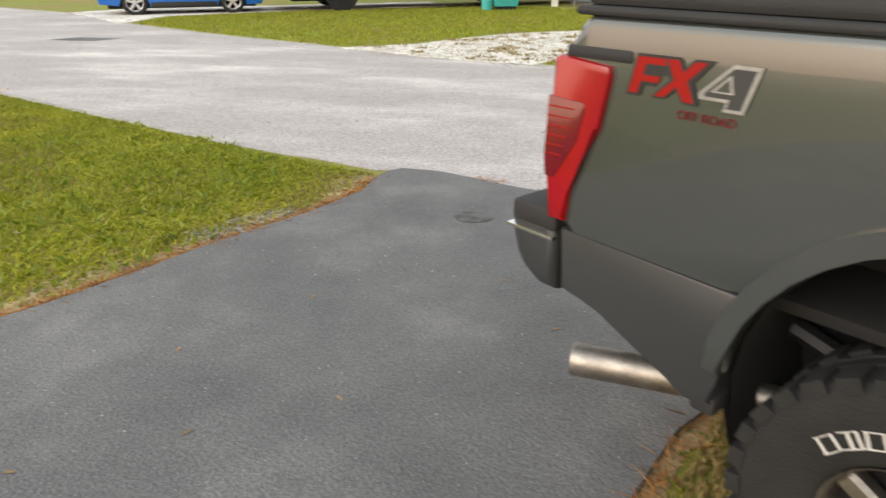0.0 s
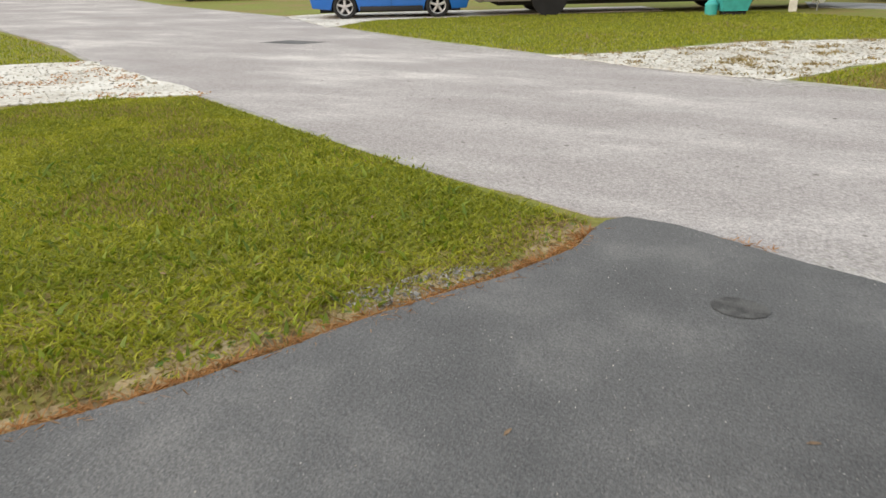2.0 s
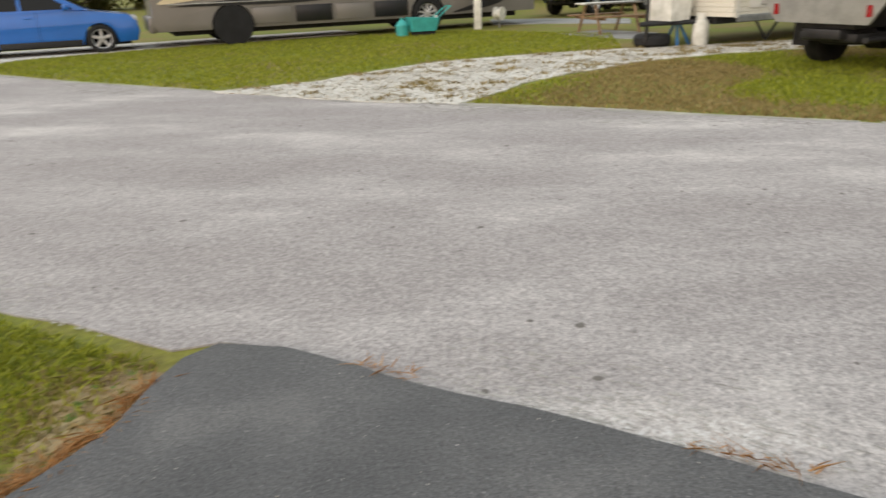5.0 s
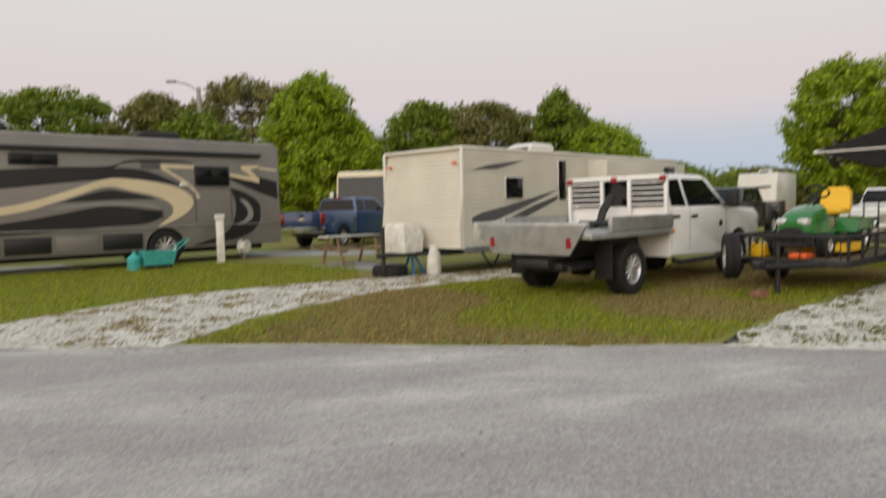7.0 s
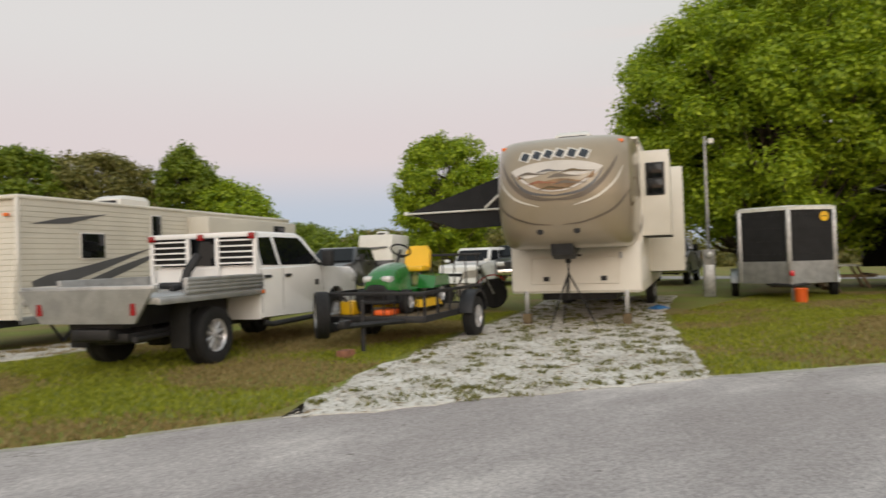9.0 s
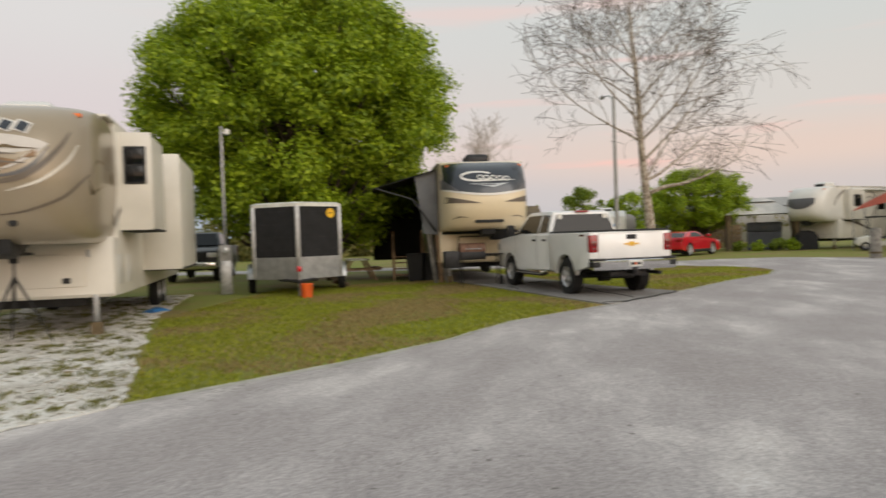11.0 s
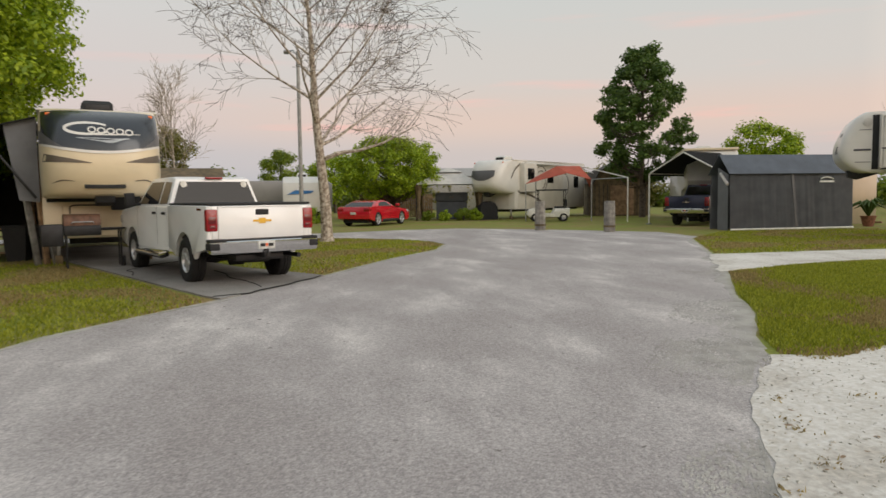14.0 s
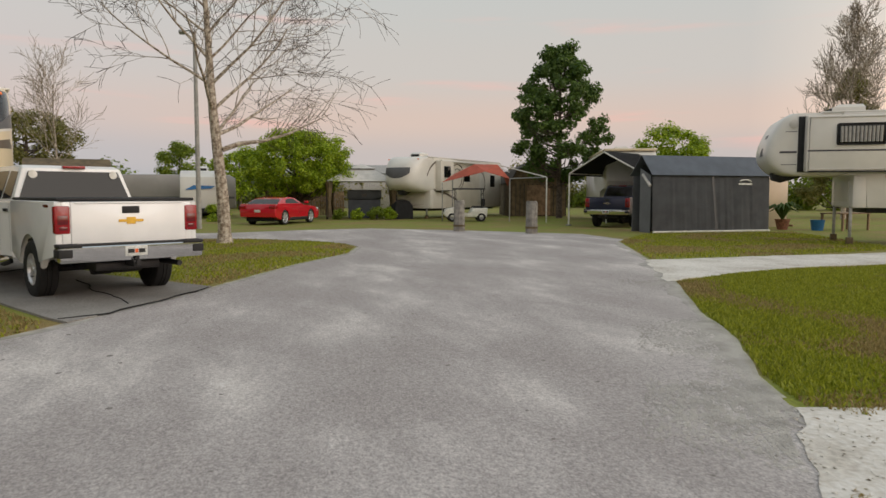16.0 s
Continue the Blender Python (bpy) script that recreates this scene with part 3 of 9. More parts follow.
def rim_litter(name, pts, width, seed, side, label):
    """Bare straw-littered soil along the driveway."""
    fine = ragged(pts, 0.06, 0.015, seed, False)
    bm = bmesh.new()
    prev = None
    for i, p in enumerate(fine):
        a, b = Vector(fine[max(0, i - 1)]), Vector(fine[min(len(fine) - 1, i + 1)])
        n = Vector((-(b - a).y, (b - a).x)).normalized() * side
        w = width * max(0.55, 0.8 + 1.3 * noise.noise(Vector((p[0] * 1.6, p[1] * 1.6, seed))) + 0.5 * noise.noise(Vector((p[0] * 9, p[1] * 9, seed))))
        q = [bm.verts.new((p[0] - n.x * 0.05, p[1] - n.y * 0.05, 0.0075)), bm.verts.new((p[0] + n.x * w, p[1] + n.y * w, 0.0045))]
        if prev:
            bm.faces.new((prev[0], prev[1], q[1], q[0]))
        prev = q
    return tagged(part(name, bm, "litter"), label, "soil", kind="structure")


rim_litter("soil_rim_1", DRIVE[15:26], 0.26, 3, 1, "bare straw-littered soil along the driveway rim")
rim_litter("soil_rim_2", DRIVE[7:13], 0.12, 4, 1, "bare needle-littered soil along the driveway rim")

# cracks of the parking pad
for pts in ([(22.6, 3.6), (22.1, 3.42), (21.4, 3.28), (20.6, 2.96), (20.0, 2.66), (19.35, 2.42)], [(18.45, 3.2), (18.7, 2.68), (19.3, 2.36), (20.2, 1.82), (21.0, 1.4)], [(25.2, 4.6), (24.3, 5.2), (23.2, 5.5), (22.0, 5.1)]):
    tagged(part("pad_crack", tube([(x, y, 0.0305) for x, y in ragged(pts, 0.12, 0.05, 4, False)], 0.011, 4), "recess_dark"), "dark crack in the concrete pad", "crack", kind="stuff")
dust("lane_dust", [(13.3, -2.55), (12.2, -1.72), (10.8, -0.82), (9.0, 0.15), (8.0, 0.8)], 7000, 0.9, 0.03, -1, 8, "white limestone dust before the sandy drive mouth")


# ---- vehicles: x forward, y to the left, z up; the origin lies on the ground under the rear axle ----
def cabin(outline, z0, z1, w0, w1):
    """A body whose side outline (x, z) narrows from half width w0 at z0 to w1 at z1."""
    def half(z):
        return w0 + (w1 - w0) * min(1, max(0, (z - z0) / (z1 - z0)))
    bm = bmesh.new()
    a = [bm.verts.new((x, -half(z), z)) for x, z in outline]
    b = [bm.verts.new((x, half(z), z)) for x, z in outline]
    bm.faces.new(a)
    bm.faces.new(b[::-1])
    for i in range(len(outline)):
        j = (i + 1) % len(outline)
        bm.faces.new((a[j], a[i], b[i], b[j]))
    ends = [e for e in bm.edges if e.verts[0].co.y * e.verts[1].co.y > 0]
    bmesh.ops.bevel(bm, geom=ends, offset=0.045, segments=2, affect="EDGES", profile=0.5)
    return bm


def side_pane(outline, z0, z1, w0, w1, side, off=0.004, thick=0.008):
    """A pane or panel that lies on the side of a cabin."""
    def half(z):
        return w0 + (w1 - w0) * (z - z0) / (z1 - z0)
    bm = bmesh.new()
    a = [bm.verts.new((x, side * (half(z) + off), z)) for x, z in outline]
    b = [bm.verts.new((x, side * (half(z) + off - thick), z)) for x, z in outline]
    bm.faces.new(a)
    bm.faces.new(b[::-1])
    for i in range(len(outline)):
        j = (i + 1) % len(outline)
        bm.faces.new((a[j], a[i], b[i], b[j]))
    return bm


WHEELS = {}


def wheel(parent, x, y, r, w, rim_r, style="six", marks=False, tread=False):
    """A tyre with its rim; its outer face looks away from the vehicle's middle."""
    key = (r, w, rim_r, style, tread)
    if key not in WHEELS:
        h = w / 2
        prof = [(rim_r, -h * 0.85), (rim_r + 0.02, -h * 0.95), (r * 0.8, -h), (r * 0.93, -h * 0.96), (r * 0.985, -h * 0.82), (r, -h * 0.55), (r, -h * 0.28), (r - 0.012, -h * 0.25), (r - 0.012, -h * 0.15), (r, -h * 0.12)]
        prof = prof + [(q, -z) for q, z in prof[::-1]] + [(rim_r, h * 0.85), (rim_r - 0.015, 0), (rim_r, -h * 0.85)]
        bt, bl_ = lathe(prof, 36, "y"), bmesh.new()
        if tread:
            for k in range(30):
                a = k * math.tau / 30
                for s in (-1, 1):
                    q = bmesh.new()
                    box(q, -0.028, 0.028, s * h * 0.35, s * h * 0.99, r - 0.03, r + 0.010)
                    me = bpy.data.meshes.new("t")
                    q.transform(Matrix.Rotation(a + 0.05 * s, 4, "Y"))
                    q.to_mesh(me)
                    bl_.from_mesh(me)
                    bpy.data.meshes.remove(me)
                    q.free()
        tyre = mesh_of("tyre", bt, M["rubber"])
        lugs = mesh_of("tread", bl_, M["rubber"])
        rr = rim_r
        br = lathe([(rr, h * 0.9), (rr * 0.95, h * 0.82), (rr * 0.90, h * 0.5), (rr * 0.86, -h * 0.1), (0.001, -h * 0.12), (0.001, -h * 0.2), (rr * 0.9, -h * 0.3), (rr, -h * 0.85)], 30, "y", False)
        n = {"six": 6, "ten": 10, "five": 5, "steel": 8}[style]
        for k in range(n):
            a = k * math.tau / n
            q = bmesh.new()
            wd = rr * (0.15 if n < 8 else 0.09)
            box(q, -wd, wd, h * 0.3, h * 0.74, rr * 0.16, rr * 0.95, 0.012, 1)
            me = bpy.data.meshes.new("t")
            q.transform(Matrix.Rotation(a, 4, "Y"))
            q.to_mesh(me)
            br.from_mesh(me)
            bpy.data.meshes.remove(me)
            q.free()
        rod(br, (0, h * 0.3, 0), (0, h * 0.85, 0), rr * 0.22, rr * 0.17, 14)
        # backing disc: near-black paints the dark between spokes, alloy on steel rims
        dark = mesh_of("rim_back", lathe([(rr * 0.88, h * 0.16), (0.001, h * 0.16), (0.001, h * 0.10), (rr * 0.88, h * 0.10)], 24, "y"), M["recess_dark" if style != "steel" else "alloy"])
        WHEELS[key] = (tyre, mesh_of("rim", br, M["steel" if tread else "alloy"]), dark, lugs)
    tyre, rim, dark, lugs = WHEELS[key]
    t = new("wheel", tyre)
    t.parent = parent
    t.matrix_basis = pose(x, y, r, 0, 0, 0 if y > 0 else 180)
    for nm, d in (("rim", rim), ("wheel_back", dark)):
        o = new(nm, d)
        o.parent = t
    if tread:
        o = tagged(new("tread", lugs), "chunky off-road tread blocks", kind="stuff")
        o.parent = t
    if marks:
        b = bmesh.new()
        for k in range(10):
            a = radians(152 - k * 12)
            q = bmesh.new()
            box(q, -0.024, 0.024, 0, 0.004, r * 0.60, r * 0.605)
            box(q, -0.024, 0.024, 0, 0.004, r * 0.705, r * 0.71)
            box(q, -0.024, -0.018, 0, 0.004, r * 0.605, r * 0.705)
            box(q, 0.014 if k % 2 else -0.003, 0.020 if k % 2 else 0.004, 0, 0.004, r * 0.605, r * 0.705)
            q.transform(Matrix.Translation((0, w / 2 - 0.004, 0)) @ Matrix.Rotation(math.pi / 2 - a, 4, "Y"))
            me = bpy.data.meshes.new("t")
            q.to_mesh(me)
            b.from_mesh(me)
            bpy.data.meshes.remove(me)
            q.free()
        part("tyre_marking", b, "white_mark", t, "raised white outlined marks")
    return t


def pickup(m, label, color, wb=3.66, w=2.03, rear=1.25, rail=1.38, floor=0.62, belt=1.38, roof=1.94, cab_back=0.98, hood=1.30, front=0.98, r=0.42, tw=0.27, rim=0.235,
           bed=True, bumper="chrome", tonneau=True, style="six", group="", lamp=(0.93, 1.335, 0.19), low="black_plastic", steps=True, name="pickup_truck", doors=2):
    t = thing(name, m, label, "pickup truck", group)
    h = w / 2
    A = r + 0.10
    arch_r = arc(0, r + 0.03, A, 180, 0, 12)
    arch_f = arc(wb, r + 0.03, A, 180, 0, 12)
    cowl = cab_back + (1.95 if doors == 2 else 1.3)
    if bed:
        side = [(-rear, floor), (-rear - 0.01, rail - 0.02), (-rear + 0.02, rail), (cab_back - 0.03, rail), (cab_back - 0.03, floor - 0.05), (A, r + 0.05)] + arch_r[::-1][1:-1] + [(-A, r + 0.05), (-A - 0.1, floor - 0.04)]
        part("bed_side", prism(side, h - 0.10, h, 0.03), color, t)
        part("bed_side", prism(side, -h, -h + 0.10, 0.03), color, t)
        part("bed_floor", B(-rear + 0.05, cab_back - 0.05, -h + 0.08, h - 0.08, floor + 0.14, floor + 0.2), "black_plastic", t)
        part("bulkhead", B(cab_back - 0.09, cab_back - 0.04, -h + 0.09, h - 0.09, floor, rail - 0.01), color, t)
        tg = part("tailgate", B(-rear - 0.035, -rear + 0.05, -h + lamp[2] + 0.004, h - lamp[2] - 0.004, floor + 0.02, rail - 0.005, 0.022), color, t)
        part("tailgate_handle", B(-rear - 0.05, -rear - 0.03, -0.12, 0.12, rail - 0.17, rail - 0.07, 0.012), "black_plastic", tg)
        part("tailgate_crease", B(-rear - 0.042, -rear - 0.034, -h + 0.3, h - 0.3, floor + 0.13, floor + 0.15, 0.003), low, tg)
        part("badge", slab([(-rear - 0.05, -0.17, rail - 0.255), (-rear - 0.05, -0.06, rail - 0.255), (-rear - 0.05, -0.06, rail - 0.225), (-rear - 0.05, 0.06, rail - 0.225), (-rear - 0.05, 0.06, rail - 0.255), (-rear - 0.05, 0.17, rail - 0.255),
                            (-rear - 0.05, 0.17, rail - 0.29), (-rear - 0.05, 0.06, rail - 0.29), (-rear - 0.05, 0.06, rail - 0.32), (-rear - 0.05, -0.06, rail - 0.32), (-rear - 0.05, -0.06, rail - 0.29), (-rear - 0.05, -0.17, rail - 0.29)], 0.014), "gold" if color == "white_paint" else "chrome", tg)
        for s in (-1, 1):
            y0, y1 = sorted((s * (h + 0.006), s * (h - lamp[2])))
            part("rear_corner", B(-rear - 0.012, -rear + 0.14, min(s * (h - 0.195), s * (h - 0.09)), max(s * (h - 0.195), s * (h - 0.09)), floor + 0.01, rail - 0.008, 0.006), color, t)
            tl = part("tail_light", B(-rear - 0.03, -rear + 0.09, y0, y1, lamp[0], lamp[1], 0.025), "red_lens", t)
            part("lens", B(-rear - 0.036, -rear - 0.028, min(s * (h - 0.03), s * (h - lamp[2] + 0.03)), max(s * (h - 0.03), s * (h - lamp[2] + 0.03)), lamp[0] + 0.13, lamp[0] + 0.25, 0.003), "red_dark", tl)
            part("reversing_lens", B(-rear - 0.035, -rear - 0.028, min(s * (h - 0.05), s * (h - lamp[2] + 0.04)), max(s * (h - 0.05), s * (h - lamp[2] + 0.04)), lamp[0] + 0.05, lamp[0] + 0.10, 0.003), "red_dark", tl)
        if tonneau:
            part("tonneau_cover", B(-rear + 0.0, cab_back - 0.06, -h + 0.03, h - 0.03, rail + 0.003, rail + 0.045, 0.015), "black_plastic", t)
    # cab and front
    nose = wb + front
    low_z = 0.52
    side = [(cab_back, low_z), (cab_back, belt), (cowl + 0.25, belt), (cowl + 0.45, belt - 0.02), (nose - 0.25, hood - 0.04), (nose - 0.06, hood - 0.12), (nose, hood - 0.25), (nose, 0.72), (nose - 0.05, 0.60), (wb + A + 0.05, 0.55), (wb + A, r + 0.05)] + arch_f[::-1][1:-1] + [(wb - A, r + 0.05), (wb - A - 0.05, low_z)]
    part("cab_body", prism(side, -h + 0.01, h - 0.01, 0.05), color, t)
    gh = [(cab_back + 0.02, belt - 0.03), (cab_back + 0.12, roof - 0.05), (cab_back + 0.28, roof), (cowl - 0.35, roof), (cowl - 0.15, roof - 0.06), (cowl + 0.45, belt - 0.03)]
    W0, W1 = h - 0.05, h - 0.24
    part("cab_roof", cabin(gh, belt, roof, W0, W1), color, t)
    mid = cab_back + 0.72 if doors == 2 else cab_back + 0.2
    for s in (-1, 1):
        if doors == 2:
            part("side_window", side_pane([(cab_back + 0.16, belt + 0.04), (cab_back + 0.22, roof - 0.11), (mid - 0.06, roof - 0.09), (mid - 0.06, belt + 0.03)], belt, roof, W0, W1, s), "tint", t)
        part("side_window", side_pane([(mid + 0.04, belt + 0.03), (mid + 0.04, roof - 0.09), (cowl - 0.32, roof - 0.09), (cowl + 0.18, belt + 0.06), (cowl + 0.18, belt + 0.03)], belt, roof, W0, W1, s), "tint", t)
        for xx in (cab_back + 0.05, mid - 0.01, cowl + 0.22):
            part("door_seam", B(xx, xx + 0.008, min(s * (h - 0.012), s * (h - 0.0085)), max(s * (h - 0.012), s * (h - 0.0085)), low_z + 0.1, belt - 0.03, 0), "recess_dark", t)
        for xx in ((cab_back + 0.12, mid + 0.05) if doors == 2 else (mid + 0.05,)):
            part("door_handle", B(xx, xx + 0.2, min(s * (h - 0.02), s * (h + 0.02)), max(s * (h - 0.02), s * (h + 0.02)), belt - 0.17, belt - 0.12, 0.012), "black_plastic" if color != "dark_blue" else color, t)
        mr = part("mirror", B(cowl + 0.06, cowl + 0.2, min(s * (h + 0.06), s * (h + 0.26)), max(s * (h + 0.06), s * (h + 0.26)), belt - 0.02, belt + 0.27, 0.03), "black_plastic", t)
        part("mirror_arm", B(cowl + 0.11, cowl + 0.16, min(s * (h - 0.06), s * (h + 0.08)), max(s * (h - 0.06), s * (h + 0.08)), belt + 0.0, belt + 0.05, 0.01), "black_plastic", mr)
        part("headlight", B(nose - 0.22, nose + 0.01, min(s * (h - 0.36), s * (h - 0.0)), max(s * (h - 0.36), s * (h - 0.0)), hood - 0.36, hood - 0.17, 0.03), "lamp_lens", t)
        if steps:
            part("running_board", tube([(cab_back + 0.1, s * (h - 0.02), 0.47), (cab_back + 0.2, s * (h + 0.06), 0.43), (cowl + 0.1, s * (h + 0.06), 0.43), (cowl + 0.2, s * (h - 0.02), 0.47)], 0.045, 8), "black_plastic", t)
    rw = [(cab_back + 0.065, -W0 + 0.10, belt + 0.05), (cab_back + 0.065, W0 - 0.10, belt + 0.05), (cab_back + 0.125, W1 - 0.06, roof - 0.10), (cab_back + 0.125, -W1 + 0.06, roof - 0.10)]
    part("rear_window", slab([Vector(p) - Vector((0.055, 0, 0)) for p in rw], 0.02), "tint", t)
    part("windscreen", slab([(cowl + 0.44, -W0 + 0.1, belt + 0.02), (cowl + 0.44, W0 - 0.1, belt + 0.02), (cowl - 0.11, W1 - 0.06, roof - 0.07), (cowl - 0.11, -W1 + 0.06, roof - 0.07)], 0.02), "tint", t)
    part("brake_light", B(cab_back + 0.06, cab_back + 0.16, -0.17, 0.17, roof - 0.052, roof - 0.005, 0.012), "red_lens", t)
    part("grille", B(nose - 0.03, nose + 0.015, -h + 0.38, h - 0.38, 0.80, hood - 0.17, 0.02), "black_plastic", t)
    part("front_bumper", B(nose - 0.08, nose + 0.13, -h + 0.03, h - 0.03, 0.50, 0.78, 0.05), bumper, t)
    if bed and bumper:
        bp = part("rear_bumper", prism([(-rear - 0.17, 0.60), (-rear - 0.19, 0.66), (-rear - 0.19, 0.80), (-rear - 0.16, 0.83), (-rear + 0.02, 0.83), (-rear + 0.02, 0.62)], -h - 0.01, h + 0.01, 0.03), bumper, t)
        part("bumper_step", B(-rear - 0.175, -rear - 0.0, -h + 0.05, h - 0.05, 0.795, 0.845, 0.012), "black_plastic", bp)
        for s in (-1, 1):
            part("bumper_end", B(-rear - 0.2, -rear + 0.03, min(s * (h - 0.28), s * (h + 0.015)), max(s * (h - 0.28), s * (h + 0.015)), 0.80, 0.85, 0.02), "black_plastic", bp)
            part("bumper_corner", B(-rear - 0.197, -rear + 0.04, min(s * (h - 0.16), s * (h + 0.02)), max(s * (h - 0.16), s * (h + 0.02)), 0.665, 0.785, 0.02), "black_plastic", bp)
        pl = part("license_plate", B(-rear - 0.205, -rear - 0.192, -0.155, 0.155, 0.655, 0.80, 0.006), "plate", bp)
        part("plate_text", B(-rear - 0.209, -rear - 0.204, -0.12, -0.03, 0.70, 0.755, 0), "dark_steel", pl)
        part("plate_text", B(-rear - 0.209, -rear - 0.204, 0.03, 0.12, 0.70, 0.755, 0), "dark_steel", pl)
        part("plate_mark", B(-rear - 0.209, -rear - 0.204, -0.02, 0.02, 0.70, 0.755, 0), "orange", pl)
        part("tow_hitch", B(-rear - 0.22, -rear + 0.3, -0.05, 0.05, 0.50, 0.60, 0.01), "dark_steel", t)
    part("frame_rail", B(-rear + 0.1, nose - 0.2, -0.45, 0.45, 0.44, 0.56, 0.02), "dark_steel", t)
    part("spare_wheel", lathe([(0.12, -0.09), (0.33, -0.11), (0.37, -0.06), (0.37, 0.06), (0.33, 0.11), (0.12, 0.09)], 24), "rubber", t, m=pose(-rear + 0.55, 0, 0.50))
    part("tail_pipe", R((-rear - 0.06, -h + 0.30, 0.50), (0.6, -h + 0.42, 0.50), 0.04, None, 14), "dark_steel", t)
    part("axle", rod(R((0, -h + 0.3, r), (0, h - 0.3, r), 0.06), (0, -0.13, r), (0, 0.13, r), 0.15), "dark_steel", t)
    # solid near-black blocks paint the shade inside the arches
    part("wheel_well", B(wb - A + 0.02, wb + A - 0.02, -h + 0.2, h - 0.2, 0.5, 1.0, 0), "recess_dark", t)
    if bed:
        part("wheel_well", B(-A + 0.02, A - 0.02, -h + 0.2, h - 0.2, 0.5, 0.98, 0), "recess_dark", t)
    for xx in (0, wb):
        for s in (-1, 1):
            wheel(t, xx, s * (h - tw / 2 - 0.01), r, tw, rim, style)
    return t


def car(m, label, color, outline, house, panes, wb, w, r, rim, category, name="car", style="five", low="black_plastic", z_belt=1.0, z_roof=1.6, w_top=0.2, tail=True, group=""):
    """A closed car: lower body with arches, glasshouse, panes, lamps, wheels."""
    t = thing(name, m, label, category, group)
    h = w / 2
    A = r + 0.06
    xs = [p[0] for p in outline]
    rear, nose = min(xs), max(xs)
    body = outline + [(wb + A, 0.24)] + arc(wb, r, A, -8, 188, 12) + [(wb - A, 0.22), (A, 0.22)] + arc(0, r, A, -8, 188, 12) + [(-A, 0.26)]
    part("body", prism(body, -h, h, 0.07, 3), color, t)
    part("cabin", cabin(house, z_belt, z_roof, h - 0.05, h - w_top), color, t)
    for p in panes:
        for s in (-1, 1):
            part("side_window", side_pane(p, z_belt, z_roof, h - 0.05, h - w_top, s), "tint", t)
    zb, zt = z_belt + 0.05, z_roof - 0.08
    lo = [p for p in house if p[1] < z_belt + 0.1]
    hi = [p for p in house if p[1] > z_roof - 0.12]
    for sgn, nm, pick in ((1, "windscreen", max), (-1, "rear_window", min)):
        a, b = pick(lo), pick(hi)
        k0, k1 = 0.1, 0.9
        q = [(a[0] + (b[0] - a[0]) * k, a[1] + (b[1] - a[1]) * k) for k in (k0, k1)]
        o = 0.018 * sgn
        y0, y1 = h - 0.14, h - w_top - 0.08
        part(nm, slab([(q[0][0] + o, -y0, q[0][1] + 0.012), (q[0][0] + o, y0, q[0][1] + 0.012), (q[1][0] + o, y1, q[1][1] + 0.012), (q[1][0] + o, -y1, q[1][1] + 0.012)], 0.012), "tint", t)
    for s in (-1, 1):
        part("sill", B(A + 0.02, wb - A - 0.02, min(s * (h - 0.06), s * (h + 0.008)), max(s * (h - 0.06), s * (h + 0.008)), 0.22, 0.36, 0.02), low, t)
        part("mirror", B(wb - 0.75, wb - 0.6, min(s * (h - 0.04), s * (h + 0.17)), max(s * (h - 0.04), s * (h + 0.17)), z_belt + 0.02, z_belt + 0.16, 0.03), color, t)
        part("headlight", B(nose - 0.34, nose - 0.02, min(s * (h - 0.3), s * (h - 0.015)), max(s * (h - 0.3), s * (h - 0.015)), z_belt - 0.33, z_belt - 0.2, 0.03), "lamp_lens", t)
        part("tail_light", B(rear + 0.0, rear + 0.25, min(s * (h - 0.34), s * (h + 0.004)), max(s * (h - 0.34), s * (h + 0.004)), z_belt - 0.22, z_belt - 0.06, 0.03), "red_lens", t)
        part("door_seam", B(wb * 0.5, wb * 0.5 + 0.008, min(s * (h - 0.002), s * (h + 0.003)), max(s * (h - 0.002), s * (h + 0.003)), 0.36, z_belt, 0), "recess_dark", t)
        part("door_handle", B(wb * 0.5 - 0.28, wb * 0.5 - 0.1, min(s * (h - 0.01), s * (h + 0.02)), max(s * (h - 0.01), s * (h + 0.02)), z_belt - 0.16, z_belt - 0.12, 0.01), color, t)
    part("license_plate", B(rear - 0.012, rear + 0.02, -0.15, 0.15, 0.62, 0.74, 0.004), "plate", t)
    # near-black block, the darkness under the car as colour
    part("underbody", B(rear + 0.25, nose - 0.25, -h + 0.22, h - 0.22, 0.18, 0.5, 0), "recess_dark", t)
    for xx in (0, wb):
        for s in (-1, 1):
            wheel(t, xx, s * (h - 0.11), r, 0.22, rim, style)
    return t

# ---- parked cars and trucks ----
def heading(x, y, az):
    return pose(x, y, 0.0, 0, 0, az)


wpk = pickup(heading(21.12, 3.06, 26), "white double-cab pickup with black bed cover parked on the concrete pad", "white_paint", w=1.96, rail=1.42, belt=1.41, roof=1.98, hood=1.36, floor=0.66, lamp=(0.98, 1.36, 0.19), name="white_pickup_truck")
for k in range(9):
    part("model_name_bar", B(-1.292, -1.284, 0.66 - 0.052 * k, 0.695 - 0.052 * k, 0.765, 0.795, 0), "grey_deco", wpk)
part("side_sticker", slab([(-1.02, 0.982, 1.335), (-0.80, 0.982, 1.335), (-0.78, 0.982, 1.375), (-1.0, 0.982, 1.375)], -0.002), "red_dark", wpk, "small red off-road sticker")
for yy in (-0.60, 0.62):
    part("window_sticker", lathe([(0.001, 0), (0.065, 0), (0.065, 0.004), (0.001, 0.004)], 18), "pvc_white", wpk, m=pose(1.026, yy, 1.83, 0, -84, 0))
part("tailgate_ridge", B(-1.30, -1.27, -0.74, 0.74, 1.385, 1.412, 0.008), "white_paint", wpk)
